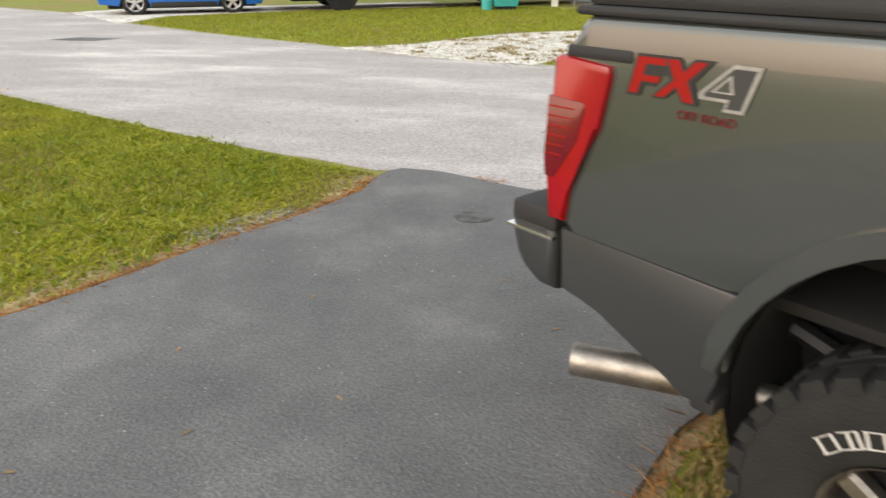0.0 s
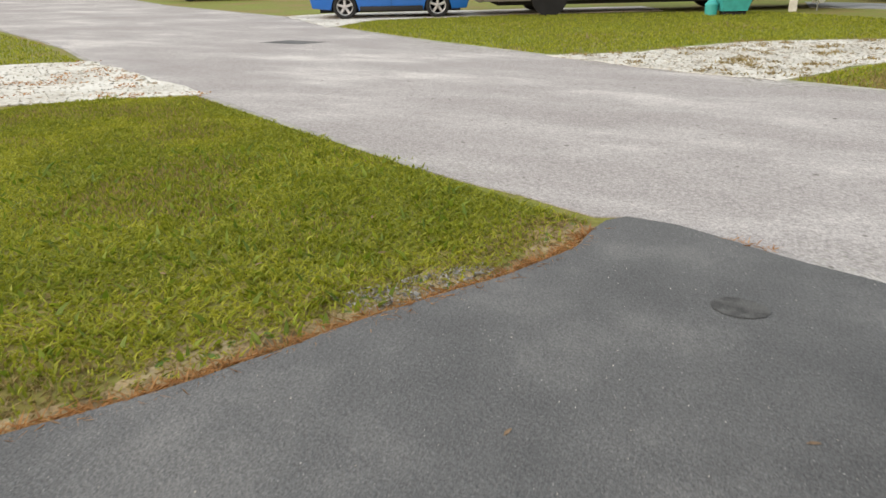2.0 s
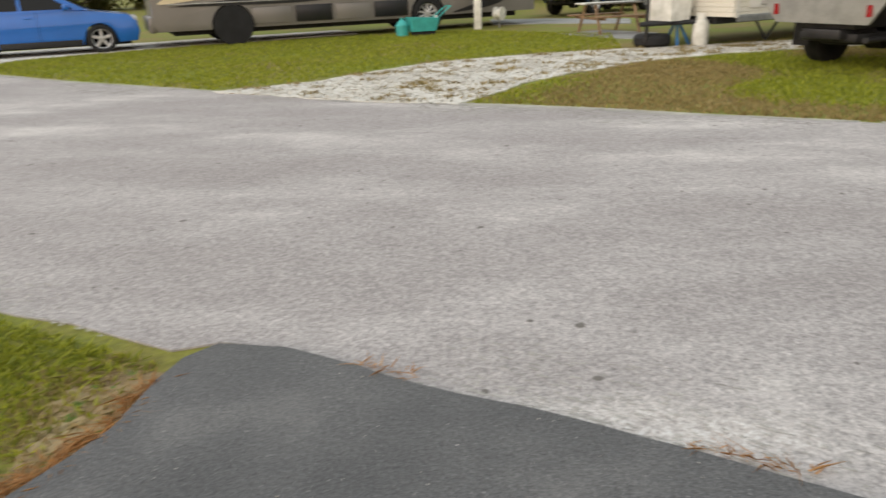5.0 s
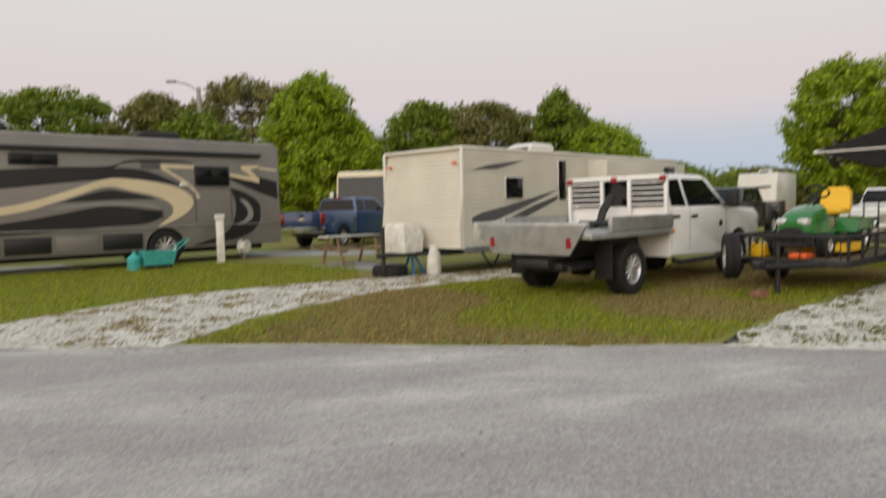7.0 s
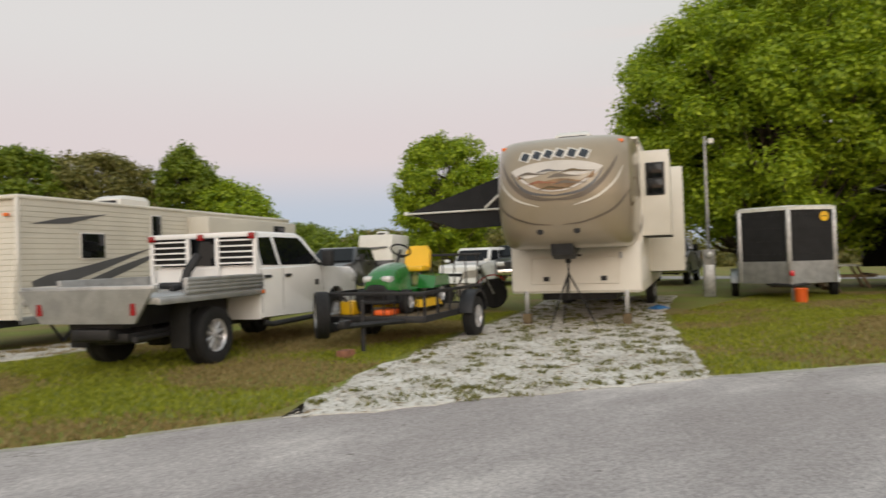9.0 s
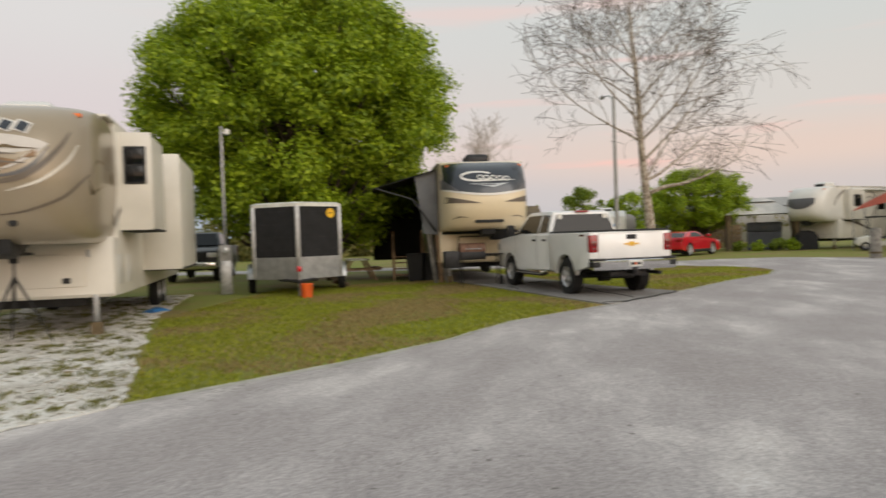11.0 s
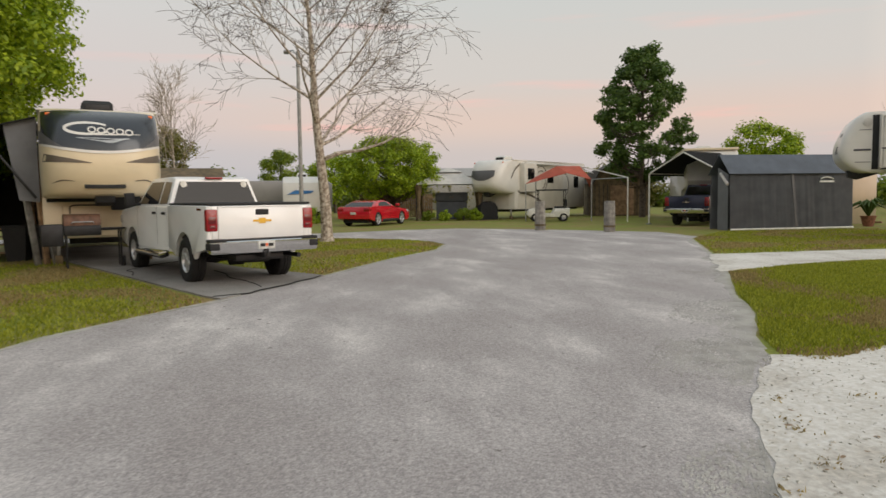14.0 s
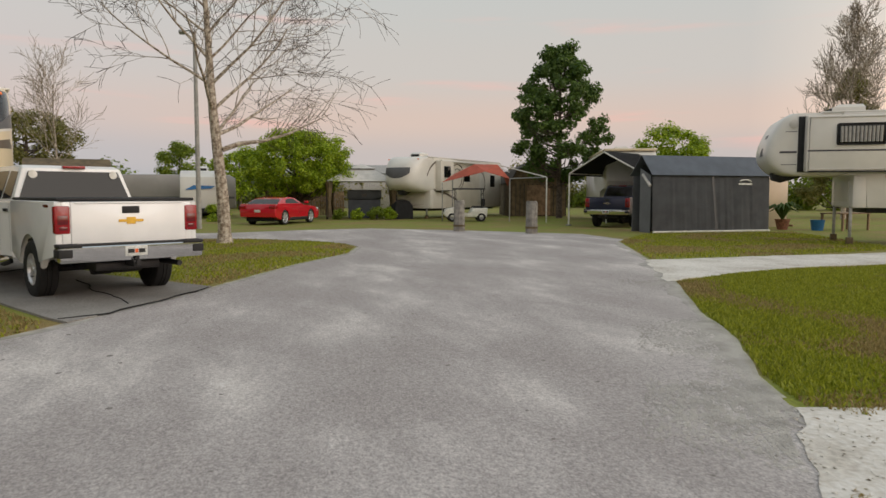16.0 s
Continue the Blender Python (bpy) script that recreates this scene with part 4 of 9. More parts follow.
part("tow_ball", rod(R((-1.52, 0, 0.56), (-1.40, 0, 0.56), 0.03), (-1.49, 0, 0.56), (-1.49, 0, 0.66), 0.022), "dark_steel", wpk)
for s_ in (-1, 1):
    part("chrome_step", tube([(1.1, s_ * 0.96, 0.50), (1.2, s_ * 1.06, 0.46), (2.9, s_ * 1.06, 0.46), (3.0, s_ * 0.96, 0.50)], 0.05, 10), "chrome", wpk)
pickup(heading(4.2, 31.5, 48), "dark blue pickup truck parked beyond the caravans", "dark_blue", r=0.40, name="blue_pickup_truck", tonneau=False)
pickup(heading(37.5, -16.6, -50), "dark navy pickup truck parked under the grey canopy", "navy_paint", name="navy_pickup_truck", tonneau=False)

EQ = [(-0.95, 0.32), (-1.0, 0.55), (-0.98, 0.92), (-0.86, 1.06), (1.9, 1.06), (2.6, 1.02), (3.45, 0.90), (3.62, 0.74), (3.66, 0.5), (3.58, 0.26)]
EQH = [(-0.88, 1.03), (-0.62, 1.50), (-0.45, 1.60), (0.3, 1.66), (1.2, 1.64), (1.6, 1.56), (2.55, 1.03)]
car(heading(-11.75, 20.75, 27), "bright blue compact SUV parked on the white gravel", "blue_paint", EQ, EQH,
    [[(-0.5, 1.12), (-0.36, 1.50), (0.15, 1.57), (0.15, 1.10)], [(0.22, 1.10), (0.22, 1.57), (1.0, 1.57), (1.0, 1.09)], [(1.07, 1.09), (1.07, 1.57), (1.42, 1.54), (2.2, 1.09)]], 2.725, 1.84, 0.35, 0.24, "SUV", name="blue_suv", z_belt=1.05, z_roof=1.66)
JP = [(-0.72, 0.45), (-0.74, 1.12), (-0.7, 1.16), (1.75, 1.16), (1.85, 1.1), (3.2, 1.06), (3.3, 0.95), (3.32, 0.6), (3.3, 0.42)]
JH = [(-0.72, 1.14), (-0.68, 1.76), (-0.6, 1.83), (1.2, 1.83), (1.32, 1.76), (1.72, 1.14)]
car(heading(-25.2, 28.7, 30), "black boxy off-road car parked on the grass", "black_paint", JP, JH, [[(-0.55, 1.22), (-0.52, 1.7), (0.25, 1.7), (0.25, 1.22)], [(0.35, 1.22), (0.35, 1.7), (1.15, 1.7), (1.45, 1.22)]], 2.95, 1.85, 0.42, 0.23, "car", name="off_road_car", z_belt=1.15, z_roof=1.83, w_top=0.13)
CM = [(-0.95, 0.40), (-1.0, 0.72), (-0.92, 1.0), (-0.6, 1.03), (1.4, 0.97), (2.2, 0.95), (3.3, 0.86), (3.72, 0.66), (3.75, 0.4), (3.6, 0.22)]
CMH = [(-0.55, 1.0), (0.1, 1.26), (0.5, 1.34), (1.0, 1.34), (1.3, 1.28), (2.15, 0.96)]
car(heading(44.4, -1.4, -34), "glossy red sports coupe parked on the lawn", "red_paint", CM, CMH, [[(0.15, 1.04), (0.32, 1.22), (0.6, 1.27), (1.15, 1.26), (1.65, 1.03)]], 2.81, 1.90, 0.36, 0.26, "sports car", name="red_sports_car", z_belt=1.0, z_roof=1.34)


# ---- caravans and motorhomes: x to the front, y to their left; the origin on the ground at the front of the lower body ----
def nose_x(levels, y, z, n=3.4):
    """How far the rounded front cap reaches at (y, z)."""
    for (z0, f0, h0), (z1, f1, h1) in zip(levels, levels[1:]):
        if z0 <= z <= z1:
            k = (z - z0) / (z1 - z0)
            f, h = f0 + (f1 - f0) * k, h0 + (h1 - h0) * k
            return f * max(0.0, 1 - min(1, abs(y) / h) ** n) ** (1 / n)
    return 0.0


def cap(levels, n=3.4, count=26):
    """A rounded front cap, level by level: height, reach, half width."""
    rings = []
    for z, f, h in levels:
        ring = []
        for k in range(count + 1):
            a = -math.pi / 2 + math.pi * k / count
            ring.append((f * abs(math.cos(a)) ** (2 / n), h * math.copysign(abs(math.sin(a)) ** (2 / n), a), z))
        ring += [(-0.3, h, z), (-0.3, -h, z)]
        rings.append(ring)
    return loft(rings)


def smooth_levels(levels, k=4):
    out = []
    for i in range(len(levels) - 1):
        p = [levels[max(0, min(len(levels) - 1, j))] for j in (i - 1, i, i + 1, i + 2)]
        for s in range(k):
            t = s / k
            out.append(tuple(0.5 * (2 * b + (c - a) * t + (2 * a - 5 * b + 4 * c - d) * t * t + (3 * b - a - 3 * c + d) * t ** 3) for a, b, c, d in zip(*p)))
    out.append(levels[-1])
    return sorted(out)


def cap_band(levels, left, right, z0, z1, rows=10, cols=14, off=0.008):
    """A painted field on the cap between left(z) and right(z)."""
    bm = bmesh.new()
    grid = []
    for i in range(rows + 1):
        z = z0 + (z1 - z0) * i / rows
        a, b = left(z), right(z)
        grid.append([bm.verts.new((nose_x(levels, a + (b - a) * j / cols, z) + off, a + (b - a) * j / cols, z)) for j in range(cols + 1)])
    for i in range(rows):
        for j in range(cols):
            bm.faces.new((grid[i][j], grid[i][j + 1], grid[i + 1][j + 1], grid[i + 1][j]))
    return bm


def cap_ribbon(levels, pts, off=0.010):
    """A painted line on the cap: (y, z, width) along it."""
    bm = bmesh.new()
    fine = []
    for i in range(len(pts) - 1):
        for s in range(5):
            fine.append(tuple(u + (v - u) * s / 5 for u, v in zip(pts[i], pts[i + 1])))
    fine.append(pts[-1])
    prev = None
    for i, (y, z, w) in enumerate(fine):
        a, b = fine[max(0, i - 1)], fine[min(len(fine) - 1, i + 1)]
        d = Vector((b[0] - a[0], b[1] - a[1]))
        s = Vector((-d.y, d.x)).normalized() * (w / 2)
        q = [bm.verts.new((nose_x(levels, y + k * s.x, z + k * s.y) + off, y + k * s.x, z + k * s.y)) for k in (-1, 1)]
        if prev:
            bm.faces.new((prev[0], prev[1], q[1], q[0]))
        prev = q
    return bm


def side_shape(pts, y, thick=0.004):
    """A painted shape on a side wall at y."""
    return slab([(x, y, z) for x, z in (pts if y < 0 else pts[::-1])], thick)


def curve_pts(pts, k=6):
    """A smooth line through points, for outlines."""
    out = []
    for i in range(len(pts) - 1):
        p = [pts[max(0, min(len(pts) - 1, j))] for j in (i - 1, i, i + 1, i + 2)]
        for s in range(k):
            t = s / k
            out.append(tuple(0.5 * (2 * b + (c - a) * t + (2 * a - 5 * b + 4 * c - d) * t * t + (3 * b - a - 3 * c + d) * t ** 3) for a, b, c, d in zip(*p)))
    out.append(pts[-1])
    return out


def cap_free(pts, w):
    """A flat painted band along a side wall, through (x, y, z)."""
    bm = bmesh.new()
    prev = None
    for x, y, z in curve_pts(pts, 6):
        q = [bm.verts.new((x, y, z + k * w / 2)) for k in (-1, 1)]
        if prev:
            bm.faces.new((prev[0], prev[1], q[1], q[0]))
        prev = q
    return bm


def ac_unit(parent, x, z, mat_="fiberglass", w=0.7, l=0.95, h=0.3):
    a = part("air_conditioner", loft([[(x - l / 2, -w / 2, z), (x + l / 2, -w / 2, z), (x + l / 2, w / 2, z), (x - l / 2, w / 2, z)], [(x - l / 2, -w / 2, z + h * 0.7), (x + l / 2 - 0.06, -w / 2, z + h * 0.7), (x + l / 2 - 0.06, w / 2, z + h * 0.7), (x - l / 2, w / 2, z + h * 0.7)],
                                      [(x - l / 2 + 0.06, -w / 2 + 0.07, z + h), (x + l / 2 - 0.24, -w / 2 + 0.07, z + h), (x + l / 2 - 0.24, w / 2 - 0.07, z + h), (x - l / 2 + 0.06, w / 2 - 0.07, z + h)]]), mat_, parent)
    part("vent_grille", B(x + l / 2 - 0.03, x + l / 2 + 0.004, -w / 2 + 0.08, w / 2 - 0.08, z + 0.04, z + h * 0.6, 0.003), "black_plastic" if mat_ != "black_plastic" else "dark_steel", a)
    return a


def fifth_wheel(m, label, levels, length, h, floor, roof, skin, capmat, lower, name="fifth_wheel_caravan", ac="fiberglass", lx=0.0, n=3.4):
    t = thing(name, m, label, "caravan")
    lv = smooth_levels(levels)
    over = levels[0][0]
    side = [(-length, floor), (-length, roof - 0.08), (-length + 0.15, roof), (-0.25, roof), (-0.25, over), (lx - 0.27, over), (lx - 0.27, floor + 0.02), (lx - 0.33, floor)]
    part("body", prism(side, -h, h, 0.03), skin, t)
    part("lower_front", prism([(lx - 0.3, floor), (lx - 0.3, over + 0.1), (lx + 0.06, over + 0.1), (lx + 0.10, over), (lx + 0.10, floor + 0.05), (lx + 0.06, floor)], -h + 0.003, h - 0.003, 0.05), lower, t)
    cp = part("front_cap", cap(lv, n), capmat, t)
    part("roof_edge", B(-length + 0.05, 0.3, -h - 0.012, h + 0.012, roof - 0.03, roof + 0.02, 0.012), "fiberglass", t)
    ac_unit(t, -0.6, roof + 0.02, ac)
    part("hatch_frame", B(lx + 0.10, lx + 0.112, -h + 0.42, h - 0.42, floor + 0.18, over - 0.18, 0.02), lower, t)
    for s in (-1, 1):
        leg = part("landing_leg", B(lx + 0.02, lx + 0.10, s * (h - 0.30) - 0.04, s * (h - 0.30) + 0.04, 0.22, floor + 0.05, 0.006), "galv", t)
        part("leg_foot", B(lx - 0.03, lx + 0.15, s * (h - 0.30) - 0.08, s * (h - 0.30) + 0.08, 0.0, 0.22, 0.01), "wood_brown", leg)
        part("marker_lamp", B(nose_x(lv, s * (h - 0.22), roof - 0.17) - 0.02, nose_x(lv, s * (h - 0.22), roof - 0.17) + 0.025, s * (h - 0.22) - 0.05, s * (h - 0.22) + 0.05, roof - 0.20, roof - 0.14, 0.012), "amber", cp)
    part("chassis", B(-length + 0.2, lx - 0.4, -0.75, 0.75, floor - 0.16, floor + 0.02, 0.01), "dark_steel", t)
    part("pin_box", prism([(0.6, over - 0.02), (0.7, over + 0.1), (1.5, over + 0.1), (1.45, over - 0.12), (1.2, over - 0.2)], -0.2, 0.2, 0.02), "dark_steel", t)
    for xx in (-length * 0.62, -length * 0.62 - 0.9):
        for s in (-1, 1):
            wheel(t, xx, s * (h - 0.16), 0.37, 0.22, 0.2, "steel")
    return t, cp, lv


def slide_out(parent, x0, x1, y0, y1, z0, z1, skin, window=None, winmat="tint"):
    a, b = sorted((y0, y1))
    s = part("slide_out", B(x0, x1, a, b, z0, z1, 0.025), skin, parent)
    o = 1 if abs(y1) > abs(y0) and y1 > 0 else -1
    part("slide_trim", B(x1 - 0.01, x1 + 0.012, a - 0.012, b + 0.012, z0 - 0.012, z1 + 0.012, 0.008), skin, s)
    part("slide_seal", B(x0 - 0.01, x1 - 0.03, a - 0.01, b + 0.01, z0 - 0.03, z0 + 0.01, 0.004), "black_plastic", s)
    if window:
        u0, u1, w0, w1, face = window
        if face == "x":
            fr = part("window_frame", B(x1 + 0.005, x1 + 0.028, u0, u1, w0, w1, 0.02), "black_plastic", s)
            part("pane", B(x1 + 0.026, x1 + 0.034, u0 + 0.035, u1 - 0.035, (w0 + w1) / 2 + 0.015, w1 - 0.035, 0.003), winmat, fr)
            part("pane", B(x1 + 0.026, x1 + 0.034, u0 + 0.035, u1 - 0.035, w0 + 0.035, (w0 + w1) / 2 - 0.015, 0.003), winmat, fr)
        else:
            e = o * abs(y1)
            fr = part("window_frame", B(u0, u1, min(e, e + o * 0.025), max(e, e + o * 0.025), w0, w1, 0.02), "black_plastic", s)
            part("pane", B(u0 + 0.05, u1 - 0.05, min(e + o * 0.02, e + o * 0.032), max(e + o * 0.02, e + o * 0.032), w0 + 0.05, w1 - 0.05, 0.003), winmat, fr)
    return s


# tan fifth wheel with the shield emblem, over the white gravel
def cap_lens(levels, y0, y1, low, high, rows=8, cols=20, off=0.012):
    """A painted field on the cap between the lines low(y) and high(y)."""
    bm = bmesh.new()
    grid = []
    for j in range(cols + 1):
        y = y0 + (y1 - y0) * j / cols
        a, b = low(y), high(y)
        grid.append([bm.verts.new((nose_x(levels, y, a + (b - a) * i / rows) + off, y, a + (b - a) * i / rows)) for i in range(rows + 1)])
    for j in range(cols):
        for i in range(rows):
            bm.faces.new((grid[j][i], grid[j + 1][i], grid[j + 1][i + 1], grid[j][i + 1]))
    return bm


def cap_line(levels, pts, off=0.010):
    return cap_ribbon(levels, curve_pts(pts, 5), off)


LV1 = [(1.50, 1.20, 1.06), (1.58, 1.50, 1.17), (1.80, 1.76, 1.235), (2.3, 1.93, 1.275), (2.8, 1.90, 1.275), (3.2, 1.72, 1.265), (3.42, 1.42, 1.24), (3.52, 1.1, 1.18)]
tan_rv, scap, slv = fifth_wheel(pose(14.02, 12.22, 0, 0, 0, 206), "large tan and cream fifth wheel caravan with a mountain shield emblem", LV1, 9.0, 1.275, 0.62, 3.54, "rv_white", "rv_tan", "rv_white")
for k in (-1, 1):
    part("dark_swoosh", cap_line(slv, [(k * 1.02, 3.08, 0.012), (k * 0.93, 2.86, 0.05), (k * 0.76, 2.62, 0.08), (k * 0.52, 2.43, 0.085), (k * 0.25, 2.35, 0.06), (0.0, 2.335, 0.03)]), "rv_tan_dark", scap)
    part("silver_swoosh", cap_line(slv, [(k * 0.80, 2.84, 0.01), (k * 0.66, 2.62, 0.04), (k * 0.42, 2.46, 0.05), (0.0, 2.40, 0.02)], 0.012), "grey_deco", scap)
    part("pale_swoosh", cap_line(slv, [(k * 1.10, 2.9, 0.01), (k * 0.98, 2.62, 0.035), (k * 0.7, 2.36, 0.04), (k * 0.3, 2.22, 0.01)], 0.012), "rv_white", scap)
    part("keel_line", cap_line(slv, [(k * 1.2, 2.5, 0.01), (k * 0.95, 2.15, 0.035), (k * 0.5, 1.95, 0.03), (k * 0.1, 1.90, 0.008)], 0.011), "rv_tan_dark", scap)
    part("side_flash", cap_line(slv, [(k * 1.255, 2.75, 0.02), (k * 1.24, 2.45, 0.09), (k * 1.2, 2.2, 0.02)], 0.012), "wood_brown", scap)
SB, ST = (lambda y: 2.47 + 0.40 * (abs(y) / 0.80) ** 2.2), (lambda y: 2.875 + 0.14 * max(0.0, 1 - (abs(y) / 0.80) ** 2) ** 0.8)
shield = part("shield_emblem", cap_lens(slv, -0.80, 0.80, SB, ST), "fabric_cream", scap, "cream shield emblem with brown ridges")
part("ridge_picture", cap_lens(slv, -0.66, 0.66, lambda y: SB(y * 1.08) + 0.025, lambda y: 2.70 + 0.03 * math.sin(y * 9), off=0.016), "wood", shield)
part("ridge_field", cap_lens(slv, -0.60, 0.62, lambda y: max(SB(y * 1.1) + 0.03, 2.66 + 0.03 * math.sin(y * 7 + 1)), lambda y: 2.79 + 0.035 * math.sin(y * 8 + 2) - 0.06 * abs(y), off=0.018), "rv_tan", shield)
for yy, zz, ww, mt in ((-0.40, 2.82, 0.05, "rv_tan_dark"), (-0.05, 2.86, 0.04, "grey_deco"), (0.14, 2.76, 0.07, "rv_tan_dark"), (0.38, 2.84, 0.045, "wood_brown"), (-0.2, 2.66, 0.05, "brick_red"), (0.25, 2.64, 0.05, "rv_tan_dark"), (0.0, 2.56, 0.04, "wood_brown")):
    part("ridge_line", cap_line(slv, [(yy - 0.28, zz - 0.05, 0.008), (yy - 0.1, zz - 0.01, ww), (yy + 0.06, zz - 0.03, ww * 0.5), (yy + 0.3, zz - 0.04, 0.008)], 0.021), mt, shield)
bmn, bmo = bmesh.new(), bmesh.new()
for k in range(6):
    y0, up = -0.55 + 0.205 * k, 3.055 + 0.03 * (1 - (abs(k - 2.5) / 2.5) ** 2)
    for tgt, w, o, e in ((bmo, 0.20, 0.014, 0.018), (bmn, 0.135, 0.018, 0.0)):
        q = cap_ribbon(slv, [(y0 - 0.02, up - e, w), (y0 + 0.035, up + 0.125 + e, w)], o)
        me = bpy.data.meshes.new("t")
        q.to_mesh(me)
        tgt.from_mesh(me)
        q.free()
part("name_outline", bmo, "fiberglass", scap)
part("name_bars", bmn, "rv_navy", scap, "dark slanted bars of a model name")
for yy in (-0.32, 0.32):
    part("cap_lamp", lathe([(0.001, 0.0), (0.06, 0.0), (0.06, 0.03), (0.001, 0.04)], 12), "black_plastic", scap, m=Matrix.Translation((nose_x(slv, yy, 1.80) - 0.02, yy, 1.80)) @ Matrix.Rotation(math.pi / 2, 4, "Y"))
part("hatch_latch", B(0.105, 0.13, -0.62, -0.50, 0.86, 0.95, 0.01), "black_plastic", tan_rv)
part("hatch_latch", B(0.105, 0.13, 0.50, 0.62, 0.86, 0.95, 0.01), "black_plastic", tan_rv)
part("hatch_latch", B(0.105, 0.13, 0.86, 0.92, 1.28, 1.40, 0.01), "galv", tan_rv)
slide_out(tan_rv, -2.2, -0.55, 1.2, 1.80, 1.72, 3.38, "rv_white", (1.36, 1.72, 2.5, 3.15, "x"))
slide_out(tan_rv, -6.4, -2.9, 1.2, 2.02, 0.95, 3.3, "rv_white")
part("wall_stripe", cap_free([(-2.9, 1.283, 2.9), (-0.6, 1.283, 2.1), (-0.1, 1.283, 1.75)], 0.12), "rv_tan_dark", tan_rv)
for x0, z0 in ((-0.5, 0.8), (-1.4, 0.8)):
    part("compartment_door", B(x0, x0 + 0.42, 1.27, 1.287, z0, z0 + 0.5, 0.01), "fiberglass", tan_rv)
part("awning_fabric", slab([(-0.9, -1.30, 3.25), (-0.9, -3.9, 2.42), (-6.3, -3.9, 2.42), (-6.3, -1.30, 3.25)], 0.02), "fabric_black", tan_rv, "black open awning fabric")
part("awning_valance", slab([(-0.86, -3.9, 2.42), (-0.86, -1.32, 3.22), (-0.86, -1.32, 2.05), (-0.86, -2.7, 2.02)], 0.015), "fabric_black", tan_rv)
part("awning_roller", R((-0.85, -3.93, 2.42), (-6.35, -3.93, 2.42), 0.045), "pvc_white", tan_rv)
part("awning_arm", B(-0.9, -0.85, -1.36, -1.30, 1.2, 3.2, 0.006), "pvc_white", tan_rv)
part("awning_arm", tube([(-0.84, -1.34, 3.05), (-0.84, -2.05, 2.45)], 0.028), "pvc_white", tan_rv)
part("awning_arm", tube([(-0.82, -1.34, 2.42), (-0.82, -3.9, 2.40)], 0.022), "pvc_white", tan_rv)

# cream fifth wheel with a dark blue brow, behind the pad
LV2 = [(1.60, 1.35, 1.24), (1.70, 1.62, 1.29), (2.1, 1.85, 1.30), (2.6, 1.86, 1.30), (3.05, 1.70, 1.30), (3.4, 1.35, 1.29), (3.62, 0.85, 1.26), (3.66, 0.6, 1.22)]
cream_rv, ccap, clv = fifth_wheel(pose(25.9, 6.62, 0, 0, 0, 197), "cream fifth wheel caravan with dark blue brow and awning room", LV2, 9.5, 1.30, 0.62, 3.68, "rv_taupe", "rv_cream", "rv_cream", ac="black_plastic")
BR = (lambda y: 2.62 + 0.20 * (abs(y) / 1.28) ** 2)
brow = part("brow_field", cap_lens(clv, -1.285, 1.285, BR, lambda y: 3.60 - 0.03 * (abs(y) / 1.28) ** 4, 14, 44, 0.014), "rv_navy", ccap, "glossy dark blue brow panel")
for k in (-1, 1):
    part("silver_corner", cap_lens(clv, k * 0.78, k * 1.285, BR, lambda y: BR(y) + 0.02 + 0.30 * max(0.0, (abs(y) - 0.78) / 0.5) ** 1.5, 6, 14, 0.019), "grey_deco", ccap)
part("cream_line", cap_lens(clv, -1.285, 1.285, lambda y: BR(y) - 0.05, lambda y: BR(y) + 0.012, 3, 44, 0.017), "fiberglass", ccap)
part("gold_swoosh", cap_ribbon(clv, [(-1.285, 2.50, 0.20), (-0.9, 2.44, 0.13), (-0.25, 2.36, 0.01)], 0.014), "rv_tan_dark", ccap)
part("gold_swoosh", cap_ribbon(clv, [(1.285, 2.50, 0.20), (0.9, 2.44, 0.13), (0.45, 2.38, 0.01)], 0.014), "rv_tan_dark", ccap)
ring = [(-0.30 + 0.46 * math.cos(radians(a)), 3.14 + 0.135 * math.sin(radians(a)), 0.03 + 0.035 * abs(math.sin(radians(a / 2)))) for a in range(35, 326, 10)]
part("name_loop", cap_ribbon(clv, ring, 0.020), "fiberglass", brow)
for k in range(5):
    y0 = -0.22 + 0.19 * k
    rg = [(y0 + 0.075 * math.cos(radians(a)), 3.11 + 0.062 * math.sin(radians(a)) - 0.012 * k, 0.03) for a in range(0, 361, 30)]
    part("name_stroke", cap_ribbon(clv, rg, 0.021), "fiberglass", brow)
part("name_tail", cap_line(clv, [(-0.5, 2.995, 0.012), (0.1, 3.0, 0.03), (0.78, 3.02, 0.012)], 0.021), "fiberglass", brow)
part("cat_head_shape", cap_line(clv, [(-0.55, 2.92, 0.01), (-0.1, 2.885, 0.075), (0.15, 2.86, 0.10), (0.35, 2.89, 0.05), (0.55, 2.92, 0.01)], 0.021), "galv", brow)
part("cat_head_line", cap_line(clv, [(-0.40, 2.905, 0.008), (0.0, 2.885, 0.03), (0.3, 2.88, 0.008)], 0.024), "rv_navy", brow)
part("cap_recess", B(nose_x(clv, 0, 1.86) - 0.02, nose_x(clv, 0, 1.86) + 0.012, -0.42, 0.42, 1.80, 1.90, 0.02), "black_plastic", ccap)
part("hatch_trim", tube([(0.118, -0.72, 0.86), (0.118, -0.72, 1.38), (0.118, -0.65, 1.42), (0.118, 0.65, 1.42), (0.118, 0.72, 1.38), (0.118, 0.72, 0.86), (0.118, 0.65, 0.82), (0.118, -0.65, 0.82)], 0.02, 6, True), "black_plastic", cream_rv)
part("skirt_black", B(0.11, 0.125, -1.2, 1.2, 1.5, 1.58, 0.01), "black_plastic", cream_rv)
part("hitch_cover", prism([(0.7, 1.30), (0.75, 1.62), (1.35, 1.62), (1.1, 1.30)], 0.15, 0.75, 0.02), "black_plastic", cream_rv)
